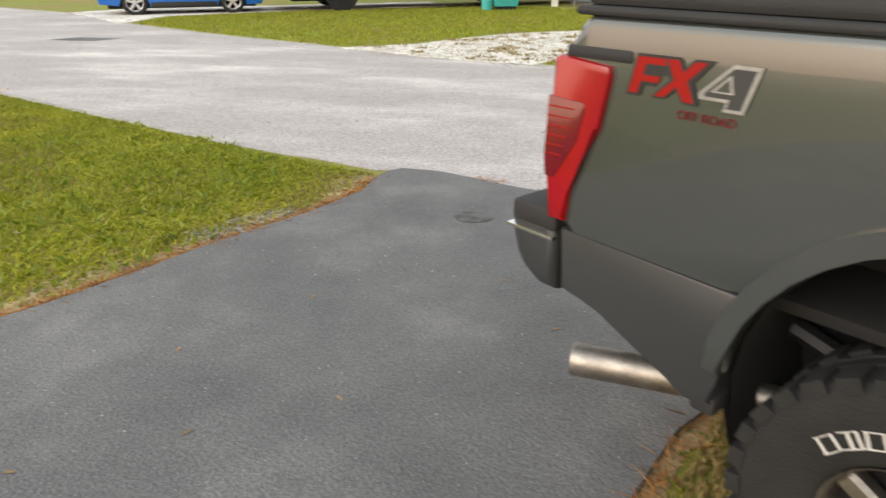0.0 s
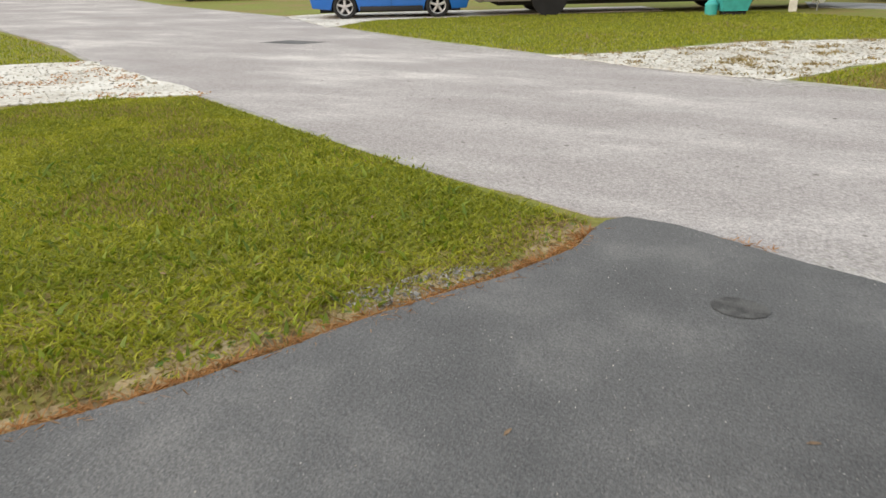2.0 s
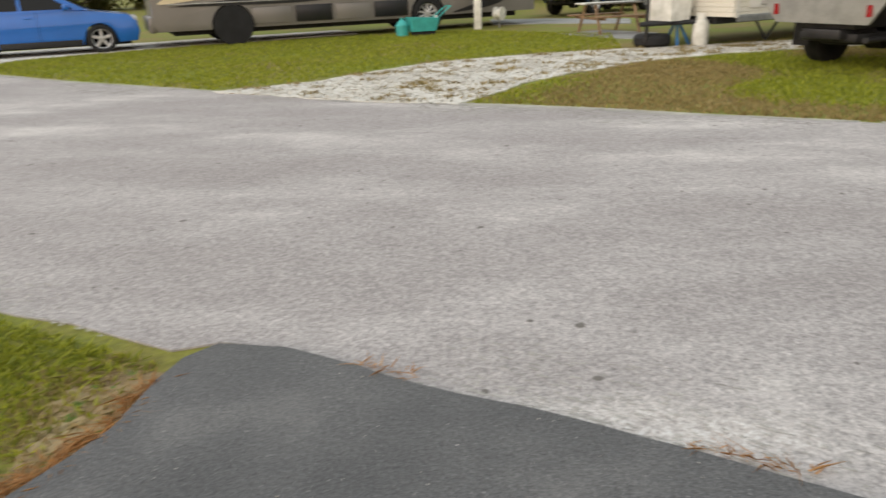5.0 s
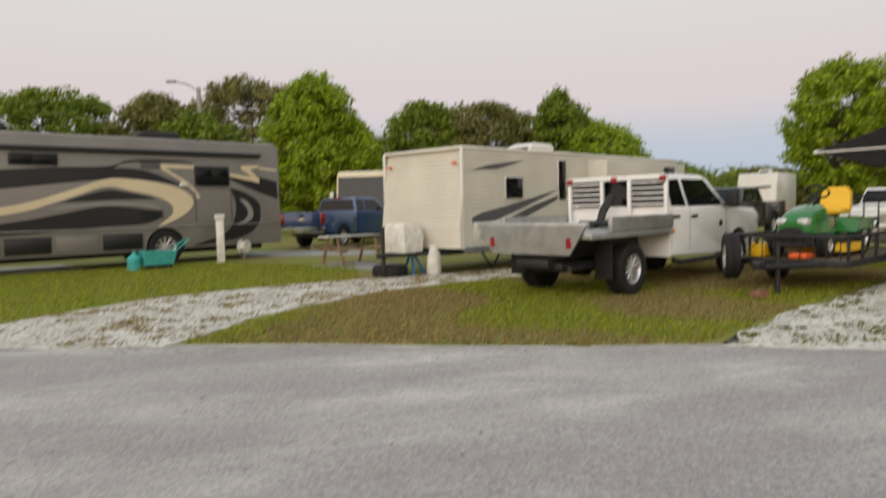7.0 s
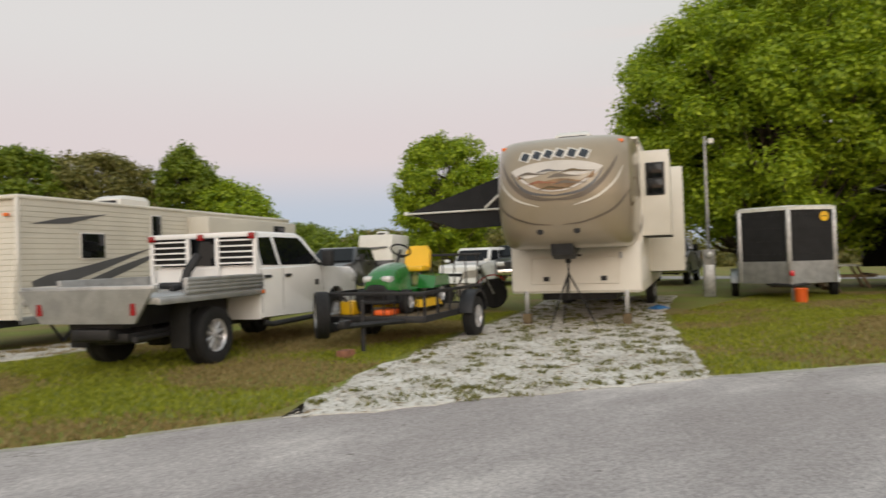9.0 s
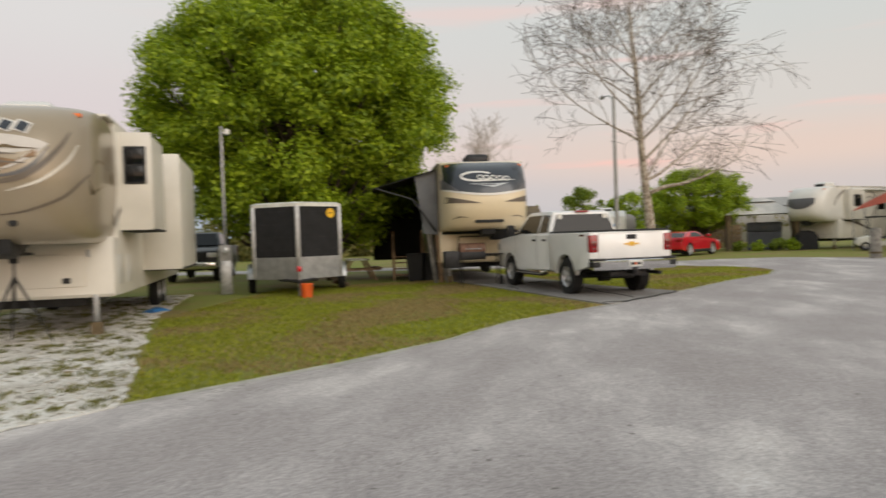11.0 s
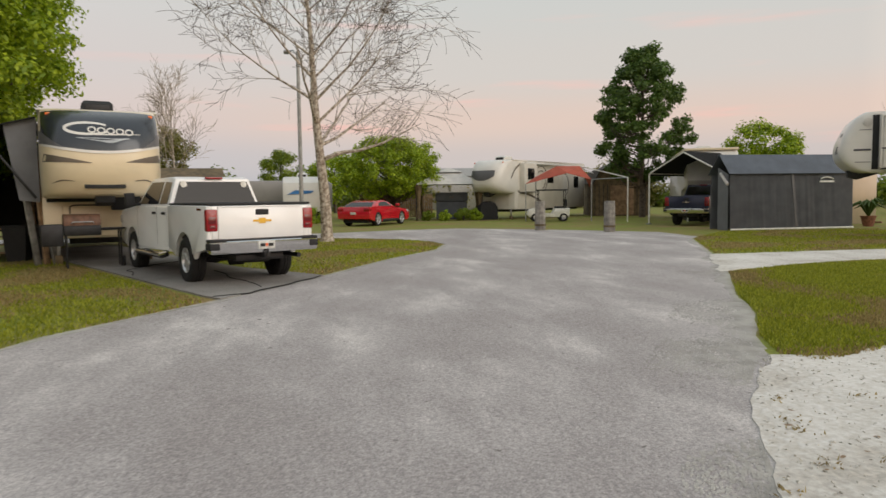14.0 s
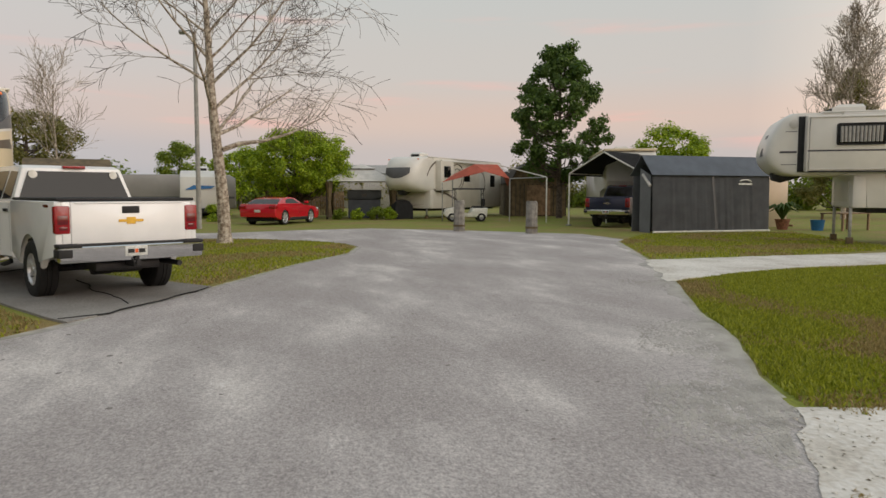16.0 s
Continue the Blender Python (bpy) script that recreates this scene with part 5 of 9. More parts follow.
for k in (-1, 1):
    part("cap_crease", cap_line(clv, [(k * 1.05, 1.92, 0.01), (k * 0.85, 1.98, 0.03), (k * 0.6, 1.96, 0.008)], 0.012), "rv_tan_dark", ccap)
part("awning_fabric", slab([(0.3, -1.34, 3.5), (0.3, -3.3, 2.95), (-6.5, -3.3, 2.95), (-6.5, -1.34, 3.5)], 0.02), "fabric_black", cream_rv, "dark awning roof")
part("awning_screen", slab([(-4.9, -3.3, 2.95), (-4.9, -3.3, 0.9), (-6.5, -3.3, 0.9), (-6.5, -3.3, 2.95)], 0.02), "fabric_black", cream_rv, "black hanging sun screen")
part("awning_screen", slab([(-6.5, -3.3, 2.95), (-6.5, -3.3, 0.6), (-6.5, -1.32, 0.6), (-6.5, -1.32, 3.4)], 0.02), "fabric_black", cream_rv, "black back screen")
part("awning_arm", tube([(0.28, -1.4, 1.6), (0.28, -2.1, 2.6), (0.28, -3.2, 2.95)], 0.03), "dark_steel", cream_rv)
part("awning_screen", slab([(0.1, -1.33, 3.5), (0.1, -2.0, 3.3), (0.1, -1.75, 1.55), (0.1, -1.33, 1.5)], 0.015), "fabric_grey", cream_rv, "grey side flap")
part("entry_door", B(-3.2, -2.5, -1.325, -1.29, 0.95, 2.85, 0.02), "fiberglass", cream_rv)
part("side_window", B(-2.2, -1.3, -1.325, -1.29, 1.9, 2.6, 0.02), "tint", cream_rv)

# the white-fronted fifth wheel across the lane
LV3 = [(1.62, 1.0, 1.05), (1.75, 1.5, 1.20), (2.1, 1.9, 1.26), (2.8, 1.92, 1.26), (3.3, 1.7, 1.26), (3.6, 1.35, 1.24), (3.70, 1.0, 1.2)]
rv3, rcap, rlv = fifth_wheel(pose(50.4, -10.6, 0, 0, 0, 131), "white fifth wheel caravan with grey emblem and rust awning", LV3, 9.6, 1.26, 0.62, 3.72, "rv_white", "fiberglass", "rv_white", n=3.0)
part("mountain_emblem", cap_band(rlv, lambda z: -0.85 * min(1, (z - 2.4) / 0.3) ** 0.5 if z > 2.41 else -0.05, lambda z: 0.85 * min(1, (z - 2.4) / 0.3) ** 0.5 if z > 2.41 else 0.05, 2.42, 3.05, 8, 14), "grey_deco", rcap)
slide_out(rv3, -2.1, -0.5, 1.2, 1.62, 1.72, 3.5, "rv_white", (-1.7, -0.9, 2.5, 3.2, "y"))
for cx, cz, rr in ((-3.2, 2.55, 0.85), (-3.2, 2.5, 0.6), (-6.3, 2.2, 0.8)):
    part("side_arc", tube([(x, 1.265, z) for x, z in arc(cx, cz, rr, 60, 250, 12)], 0.03, 6), "rv_tan_dark", rv3)
part("cap_sweep", cap_free([(-0.6, 1.268, 3.5), (0.1, 1.268, 3.1), (0.5, 1.268, 2.6)], 0.14), "rv_tan_dark", rv3)
part("low_sweep", cap_free([(-0.3, 1.268, 1.75), (-1.6, 1.268, 1.55), (-3.2, 1.268, 1.1)], 0.14), "rv_tan_dark", rv3)
for x0, x1, z0, z1 in ((-4.9, -4.1, 2.3, 3.1), (-8.6, -7.9, 2.0, 2.8)):
    part("side_window", B(x0, x1, 1.25, 1.275, z0, z1, 0.02), "tint", rv3)
part("entry_door", B(-6.9, -6.2, 1.25, 1.272, 0.9, 2.9, 0.03), "fiberglass", rv3)
part("awning_roller", R((-1.0, 1.36, 3.55), (-9.2, 1.36, 3.45), 0.07), "fiberglass", rv3)
part("awning_arm", tube([(-9.0, 1.34, 3.4), (-9.2, 3.4, 2.5), (-9.2, 4.2, 2.3)], 0.035, 6), "fiberglass", rv3)
part("roof_ladder", B(-9.62, -9.56, 0.2, 0.6, 1.2, 3.7, 0.005), "galv", rv3)

# white fifth wheel beside the shelter
LV4 = [(2.10, 1.15, 1.22), (2.2, 1.45, 1.26), (2.5, 1.75, 1.27), (2.9, 1.82, 1.27), (3.4, 1.66, 1.27), (3.8, 1.42, 1.25), (3.98, 1.15, 1.22)]
white_rv, mcap, mlv = fifth_wheel(pose(26.55, -17.15, 0, 0, 0, 55), "white older fifth wheel caravan with dark stripes and open bedroom slide", LV4, 9.0, 1.27, 1.12, 4.0, "fiberglass", "fiberglass", "fiberglass", name="white_fifth_wheel_caravan", lx=-0.7, n=11.0)
msl = slide_out(white_rv, -1.9, 0.75, 1.2, 1.62, 2.22, 3.86, "fiberglass")
part("slide_edge", tube([(-1.85, 1.628, 2.27), (0.70, 1.628, 2.27), (0.70, 1.628, 3.81), (-1.85, 1.628, 3.81)], 0.022, 6, True), "fabric_cream", msl)
part("slide_gap", B(0.75, 0.95, 1.255, 1.29, 2.2, 3.88, 0.004), "black_plastic", msl)
part("slide_flank", B(0.755, 0.775, 1.28, 1.62, 2.24, 3.84, 0.004), "fabric_cream", msl)
wfr = part("window_frame", B(-1.32, -0.02, 1.62, 1.645, 2.98, 3.62, 0.06, 3), "black_plastic", msl)
part("pane", B(-1.26, -0.08, 1.64, 1.652, 3.04, 3.56, 0.004), "tint", wfr)
for k in range(11):
    part("curtain_fold", R((-1.18 + 0.102 * k, 1.635, 3.07), (-1.19 + 0.104 * k, 1.635, 3.53), 0.048, None, 8), "pole_grey", wfr)
part("stripe", B(-1.88, 0.73, 1.615, 1.626, 2.80, 2.85, 0), "rv_navy", white_rv)
part("stripe", B(0.98, 1.45, 1.262, 1.282, 2.78, 2.84, 0), "rv_navy", white_rv)
part("groove", B(0.98, 1.40, 1.262, 1.278, 2.42, 2.44, 0), "grey_deco", white_rv)
part("groove", B(0.98, 1.30, 1.262, 1.278, 3.42, 3.44, 0), "grey_deco", white_rv)
part("stripe", cap_free([(-1.95, 1.276, 2.82), (-4.5, 1.276, 2.6), (-8.9, 1.276, 2.05)], 0.16), "rv_navy", white_rv)
part("stripe", cap_free([(-1.95, 1.276, 2.5), (-4.5, 1.276, 2.3), (-8.9, 1.276, 1.8)], 0.22), "grey_deco", white_rv)
for x0, x1, z0, z1 in ((-2.2, -1.7, 1.3, 2.0), (-3.9, -2.5, 1.3, 1.95)):
    part("compartment_door", B(x0, x1, 1.262, 1.282, z0, z1, 0.03), "fiberglass", white_rv)
    part("door_latch", B((x0 + x1) / 2 - 0.06, (x0 + x1) / 2 + 0.06, 1.27, 1.295, z0 + 0.02, z0 + 0.08, 0.005), "black_plastic", white_rv)
part("marker_lamp", B(-1.6, -1.45, 1.262, 1.285, 2.03, 2.09, 0.01), "amber", white_rv)
part("round_lamp", lathe([(0.001, 0), (0.13, 0), (0.13, 0.03), (0.001, 0.05)], 18), "fabric_cream", white_rv, m=pose(1.08, 1.265, 3.66, -90, 0, 0))
part("roof_hatch", B(-6.5, -5.9, -0.3, 0.3, 4.0, 4.15, 0.04), "fiberglass", white_rv)
part("mountain_emblem", cap_ribbon(mlv, [(0.1, 2.72, 0.02), (0.45, 2.86, 0.26), (0.75, 2.82, 0.16), (1.05, 2.72, 0.03)], 0.03), "grey_deco", mcap)
part("name_bars", cap_ribbon(mlv, [(0.25, 3.33, 0.11), (0.95, 3.33, 0.11)], 0.03), "grey_deco", mcap)

# travel trailer with lapped siding
tt = thing("travel_trailer", pose(5.05, 18.7, 0, 0, 0, 210) @ Matrix.Diagonal((1, 1, 0.925, 1)), "cream travel trailer with lapped siding and dark swooshes", "caravan")
L_, H_ = 9.6, 1.22


def tt_ring(z, inset):
    f = 0.16 * max(0.0, 1 - abs(z - 1.1) / 2.2) - 0.10 * max(0, (z - 0.9) / 1.9)
    return [(f - inset, -H_ + 0.05, z), (f - inset - 0.04, -H_ + inset, z), (-L_ + inset, -H_ + inset, z), (-L_ + inset, H_ - inset, z), (f - inset - 0.04, H_ - inset, z), (f - inset, H_ - 0.05, z)]


rings = [tt_ring(0.62, 0.0)]
z = 0.62
while z < 2.82:
    rings += [tt_ring(z, 0.0), tt_ring(z + 0.080, 0.006), tt_ring(z + 0.090, 0.008)]
    z += 0.1
rings.append(tt_ring(2.86, 0.0))
part("siding", loft(rings), "rv_siding", tt, "cream lapped aluminium siding")
part("roof", B(-L_ - 0.01, 0.02, -H_ - 0.02, H_ + 0.02, 2.84, 2.92, 0.03), "rv_white", tt)
for s in (-1, 1):
    part("corner_trim", B(-0.03, 0.03, s * (H_ - 0.02) - 0.03, s * (H_ - 0.02) + 0.03, 0.6, 2.86, 0.01), "fiberglass", tt)
ac_unit(tt, -3.9, 2.92, "fiberglass", 0.75, 1.0, 0.33)
part("gas_bottle_cover", loft([[(0.35, -0.34, 0.55), (0.85, -0.34, 0.55), (0.85, 0.34, 0.55), (0.35, 0.34, 0.55)], [(0.33, -0.36, 0.95), (0.88, -0.36, 0.95), (0.88, 0.36, 0.95), (0.33, 0.36, 0.95)], [(0.42, -0.26, 1.22), (0.78, -0.26, 1.22), (0.78, 0.26, 1.22), (0.42, 0.26, 1.22)]]), "pvc_white", tt)
part("drawbar", rod(rod(bmesh.new(), (0, -0.55, 0.52), (1.3, 0, 0.5), 0.05), (0, 0.55, 0.52), (1.3, 0, 0.5), 0.05), "dark_steel", tt)
part("tongue_jack", R((1.15, 0, 0.12), (1.15, 0, 1.15), 0.04), "dark_steel", tt)
part("rock_guard", slab([(0.06, -1.0, 0.62), (0.06, 1.0, 0.62), (0.10, 1.0, 0.94), (0.10, -1.0, 0.94)], 0.02), "grey_deco", tt)
for yy in (-1.0, 1.0):
    part("marker_lamp", B(-0.0, 0.06, yy - 0.05, yy + 0.05, 2.52, 2.58, 0.01), "amber", tt)
for x0, x1, z0, z1 in ((-2.0, -1.35, 1.70, 2.26), (-3.7, -3.35, 1.65, 2.72)):
    fr = part("window_frame", B(x0, x1, H_ - 0.01, H_ + 0.018, z0, z1, 0.02), "fiberglass", tt)
    part("pane", B(x0 + 0.03, x1 - 0.03, H_ + 0.012, H_ + 0.026, z0 + 0.03, z1 - 0.03, 0.004), "tint", fr)
slide_out(tt, -9.0, -4.7, 1.1, 1.75, 0.85, 2.72, "rv_siding", (-8.3, -7.7, 2.3, 2.6, "y"))
for pts in ([(-0.25, 1.30), (-0.6, 1.42), (-1.4, 1.55), (-3.4, 1.95), (-2.0, 1.50), (-1.0, 1.22), (-0.3, 1.12)], [(-0.25, 2.38), (-0.9, 2.52), (-2.1, 2.66), (-1.1, 2.42)], [(-1.3, 1.2), (-2.4, 1.55), (-4.2, 2.0), (-2.8, 1.5), (-1.6, 1.12)]):
    part("swoosh", side_shape(pts, H_ + 0.006, -0.006), "grey_deco", tt)
part("compartment_door", B(-1.25, -0.3, H_ - 0.005, H_ + 0.012, 0.78, 1.2, 0.01), "fiberglass", tt)
part("lower_skirt", B(-1.2, -0.02, H_ - 0.03, H_ + 0.004, 0.52, 0.66, 0.01), "galv", tt)
part("chassis", B(-L_ + 0.2, 0, -0.7, 0.7, 0.45, 0.62, 0.01), "dark_steel", tt)
for s in (-1, 1):
    for xx in (-5.0, -5.9):
        wheel(tt, xx, s * (H_ - 0.14), 0.34, 0.2, 0.19, "steel")
    part("stabiliser", rod(rod(bmesh.new(), (-0.9, s * 0.9, 0.5), (-1.25, s * 0.9, 0.06), 0.025), (-1.6, s * 0.9, 0.5), (-1.25, s * 0.9, 0.06), 0.025), "dark_steel", tt)

# large motorhome, its painted side to the lane
mh = thing("motorhome", pose(-6.5, 23.6, 0, 0, 0, 208), "long taupe motorhome with cream and charcoal swooshes", "motorhome")
ML, MH_ = 10.4, 1.27
y = MH_
prof = [(-ML + 1.0, 0.45), (-ML + 1.0, 3.42), (-ML + 1.15, 3.52), (1.3, 3.52), (1.7, 3.4), (1.95, 2.9), (2.0, 0.6), (1.9, 0.42)]
A_ = 0.56
prof += [(A_, 0.42)] + arc(0, 0.5, A_, -8, 188, 12) + [(-A_, 0.42), (-5.7 + A_, 0.42)] + arc(-5.7, 0.5, A_, -8, 188, 12) + [(-5.7 - A_, 0.45)]
part("body", prism(prof, -MH_, MH_, 0.05), "rv_taupe", mh)
part("roof_cap", B(-ML + 1.1, 1.5, -MH_ + 0.05, MH_ - 0.05, 3.5, 3.58, 0.03), "rv_grey", mh)
part("awning_case", B(-ML + 1.65, 0.8, MH_ - 0.01, MH_ + 0.13, 3.12, 3.24, 0.04), "rv_charcoal", mh)
ac_unit(mh, -6.0, 3.58, "black_plastic", 0.8, 1.2, 0.3)
ac_unit(mh, -1.5, 3.58, "black_plastic", 0.8, 1.2, 0.3)


def mural(pts, mt, k, nm, smooth=True):
    part(nm, side_shape(curve_pts(pts + pts[:1]) if smooth else pts, MH_ + 0.004 + 0.003 * k, -0.004), mt, mh)


mural([(1.6, 2.2), (-1.7, 2.62), (-4.1, 2.70), (-4.7, 2.72), (-5.25, 2.65), (-5.75, 2.47), (-6.25, 2.24), (-5.45, 2.37), (-4.7, 2.43), (-4.1, 2.41), (-1.7, 2.15), (1.6, 1.75)], "rv_charcoal", 0, "dark_band")
mural([(1.6, 1.25), (-1.7, 1.70), (-2.95, 2.02), (-4.1, 2.41), (-4.7, 2.43), (-5.45, 2.35), (-6.05, 2.21), (-6.45, 1.99), (-6.55, 1.74), (-6.38, 1.50), (-6.0, 1.27), (-5.5, 1.10), (-5.88, 1.40), (-5.94, 1.62), (-5.77, 1.81), (-5.37, 1.97), (-4.8, 2.10), (-4.1, 2.20), (-2.95, 1.82), (-1.7, 1.50), (1.6, 1.10)], "rv_cream", 1, "cream_swoosh")
mural([(-3.0, 1.80), (-4.1, 2.11), (-4.7, 2.06), (-5.15, 1.97), (-5.47, 1.88), (-4.95, 1.87), (-4.1, 1.85)], "rv_charcoal", 2, "dark_leaf")
mural([(1.6, 1.02), (-1.7, 1.30), (-3.6, 1.62), (-4.1, 1.69), (-4.8, 1.64), (-5.2, 1.58), (-5.6, 1.52), (-5.5, 1.31), (-5.0, 1.17), (-4.1, 1.14), (-1.7, 1.0)], "rv_charcoal", 2, "dark_field")
mural([(-2.6, 1.62), (-3.6, 1.76), (-4.6, 1.80), (-5.35, 1.72), (-5.6, 1.58), (-5.0, 1.68), (-4.1, 1.70)], "rv_grey", 3, "grey_leaf")
mural([(-2.0, 2.70), (-4.1, 2.75), (-4.7, 2.92), (-5.3, 2.97), (-6.15, 2.97), (-6.63, 2.90), (-6.0, 2.91), (-5.3, 2.91), (-4.6, 2.84), (-4.1, 2.67)], "rv_charcoal", 0, "dark_arc")
mural([(-5.63, 2.85), (-6.60, 2.83), (-6.61, 2.74), (-5.78, 2.74), (-6.40, 2.35), (-6.66, 2.10), (-6.77, 1.88), (-6.66, 1.87), (-6.56, 2.10), (-6.24, 2.36), (-5.66, 2.70)], "rv_cream", 2, "cream_hook", False)
mural([(-7.71, 2.19), (-8.22, 2.04), (-8.65, 1.74), (-8.71, 1.38), (-8.64, 1.09), (-8.38, 0.83), (-8.0, 0.68), (-7.54, 0.59), (-6.5, 0.50), (-7.31, 0.74), (-7.66, 0.95), (-7.84, 1.29), (-7.88, 1.75)], "rv_charcoal", 1, "dark_swirl")
mural([(-8.0, 1.87), (-8.28, 1.75), (-8.46, 1.45), (-8.39, 1.22), (-8.14, 1.11), (-7.9, 1.09), (-8.2, 1.25), (-8.27, 1.51)], "rv_grey", 2, "grey_swirl")
mural([(-8.36, 2.78), (-8.73, 2.52), (-9.32, 2.38), (-9.33, 1.83), (-8.69, 2.04), (-7.69, 2.45), (-7.72, 2.53), (-8.71, 2.34)], "rv_charcoal", 1, "dark_hook", False)
mural([(-8.09, 2.86), (-8.71, 2.89), (-8.68, 2.81), (-8.39, 2.75), (-8.70, 2.49), (-8.71, 2.34), (-7.72, 2.53), (-7.72, 2.62), (-8.48, 2.52), (-8.11, 2.74)], "rv_cream", 2, "cream_hook", False)
mural([(-8.71, 2.84), (-9.33, 2.76), (-9.33, 2.71), (-8.71, 2.77)], "rv_cream", 2, "cream_bar", False)
for k in range(3):
    part("vent_slot", B(-5.62, -5.08, MH_ + 0.008, MH_ + 0.02, 2.72 + 0.075 * k, 2.75 + 0.075 * k, 0), "rv_charcoal", mh)
    part("vent_slot", B(-5.65, -5.05, MH_ + 0.012, MH_ + 0.024, 1.34 + 0.08 * k, 1.375 + 0.08 * k, 0), "recess_dark", mh)
part("porch_lamp", B(-6.4, -6.15, MH_ + 0.005, MH_ + 0.06, 2.22, 2.34, 0.02), "pvc_white", mh)
part("slide_seam", tube([(-7.75, MH_ + 0.012, 1.2), (-7.75, MH_ + 0.012, 2.1), (-7.6, MH_ + 0.012, 2.18), (-6.75, MH_ + 0.012, 2.18), (-6.62, MH_ + 0.012, 2.1), (-6.62, MH_ + 0.012, 1.2)], 0.012, 5), "grey_deco", mh)
for x0, x1, z0, z1 in ((-7.69, -6.62, 2.24, 2.82), (-3.0, -1.9, 2.75, 3.05), (0.0, 1.2, 2.3, 2.9)):
    fr = part("window_frame", B(x0, x1, MH_, MH_ + 0.03, z0, z1, 0.03), "rv_charcoal", mh)
    part("pane", B(x0 + 0.04, (x0 + x1) / 2 - 0.01, MH_ + 0.024, MH_ + 0.036, z0 + 0.04, z1 - 0.04, 0.004), "tint", fr)
    part("pane", B((x0 + x1) / 2 + 0.01, x1 - 0.04, MH_ + 0.024, MH_ + 0.036, z0 + 0.04, z1 - 0.04, 0.004), "tint", fr)
for k in range(4):
    part("storage_door", B(-5.05 + 1.15 * k, -4.0 + 1.15 * k, MH_ + 0.001, MH_ + 0.014, 0.5, 0.93, 0.02), "rv_taupe" if k % 2 else "rv_charcoal", mh)
part("trim_line", B(-9.3, 1.6, MH_ + 0.004, MH_ + 0.03, 1.07, 1.10, 0.004), "galv", mh)
for xx in (0, -5.7):
    wheel(mh, xx, MH_ - 0.16, 0.5, 0.28, 0.3, "ten")
    wheel(mh, xx, -MH_ + 0.16, 0.5, 0.28, 0.3, "ten")
part("wheel_cover", loft([[(0.52 * math.cos(a), MH_ - 0.05 + o, 0.5 + 0.52 * math.sin(a)) for a in [k * math.tau / 16 for k in range(16)]] for o in (0.0, 0.12)]), "fabric_black", mh, "black tyre cover on the front wheel")
# shade beneath the floor painted as a near-black block
part("underbody", B(-8.8, 1.5, -1.1, 1.1, 0.3, 0.6, 0), "recess_dark", mh)
part("front_bumper", B(1.9, 2.12, -1.2, 1.2, 0.4, 0.8, 0.06), "rv_taupe", mh)
part("tail_lamp", B(-9.43, -9.38, 1.0, 1.15, 1.0, 1.4, 0.01), "red_lens", mh)

# ---- dark grey pickup beside the driveway ----
fp = thing("grey_pickup_truck", pose(2.477, 2.227, 0.05, 0, 0, -40), "dark grey pickup truck with red tail lamp beside the driveway", "pickup truck")
# its own frame: origin under the rear axle, right side at y = -1.0, tail at x = -1.3
FA, FR, FX, FZ = 0.54, 0.41, -0.16, 0.57
f_arch = arc(FX, FZ, FA, 150, -4, 16)
bed_side = [(-1.27, 0.86), (-1.27, 1.30), (-1.24, 1.36), (-1.24, 1.45), (-1.2, 1.485), (1.0, 1.495), (1.0, 0.66), (0.52, 0.54)] + f_arch[::-1] + [(-0.72, 0.845), (-1.2, 0.855)]
part("bed_side", prism(bed_side, -1.0, -0.86, 0.035, 3), "grey_paint", fp)
part("bed_side", prism(bed_side, 0.86, 1.0, 0.035, 3), "grey_paint", fp)
low_side = [(-1.235, 0.66), (-1.25, 0.858), (-0.645, 0.842), (-0.69, 0.70), (-0.705, 0.58), (-0.70, 0.50), (-0.77, 0.485), (-0.81, 0.50), (-0.95, 0.585), (-1.08, 0.63)]
for yy in (-1.004, 0.866):
    part("lower_panel", prism(low_side, yy, yy + 0.138, 0.012), "grey_lower", fp, "flat darker lower bed panel")
flare = arc(FX, FZ, FA + 0.045, 176, 4, 18) + arc(FX, FZ, FA - 0.012, 4, 176, 18)
part("wheel_flare", prism(flare, -1.022, -0.95, 0.012), "grey_paint", fp)
# near-black liner, its colour stands in for the shade of the arch
part("wheel_well", lathe([(FA + 0.01, -0.92), (FA + 0.01, -0.45), (0.05, -0.44), (0.05, -0.46), (FA - 0.01, -0.47), (FA - 0.01, -0.92)], 28, "y", False), "recess_dark", fp, m=pose(FX, 0, FZ))
part("tailgate", B(-1.33, -1.25, -0.84, 0.84, 0.80, 1.48, 0.03), "grey_paint", fp)
part("tonneau_cover", B(-1.24, 0.95, -0.97, 0.97, 1.50, 1.55, 0.018), "black_plastic", fp)
part("rail_cap", B(-1.25, 1.0, -1.004, -0.86, 1.478, 1.502, 0.01), "black_plastic", fp)
tl_out = [(-1.295, 0.885), (-1.31, 1.06), (-1.30, 1.36), (-1.285, 1.37), (-1.115, 1.355), (-1.11, 1.33), (-1.135, 1.18), (-1.20, 1.07), (-1.225, 0.98), (-1.235, 0.885)]
tl = part("tail_light", prism(tl_out, -1.018, -0.85, 0.012), "red_lens", fp, "tall red tail lamp with dark middle lens")
part("middle_lens", prism([(-1.312, 1.015), (-1.318, 1.08), (-1.312, 1.255), (-1.19, 1.25), (-1.178, 1.235), (-1.20, 1.14), (-1.25, 1.06), (-1.28, 1.015)], -1.021, -0.95, 0.004), "red_dark", tl)
for k in range(6):
    part("lens_rib", B(-1.31, -1.215 - 0.008 * k, -1.0235, -1.0205, 1.225 - 0.028 * k, 1.229 - 0.028 * k, 0), "red_lens", tl)
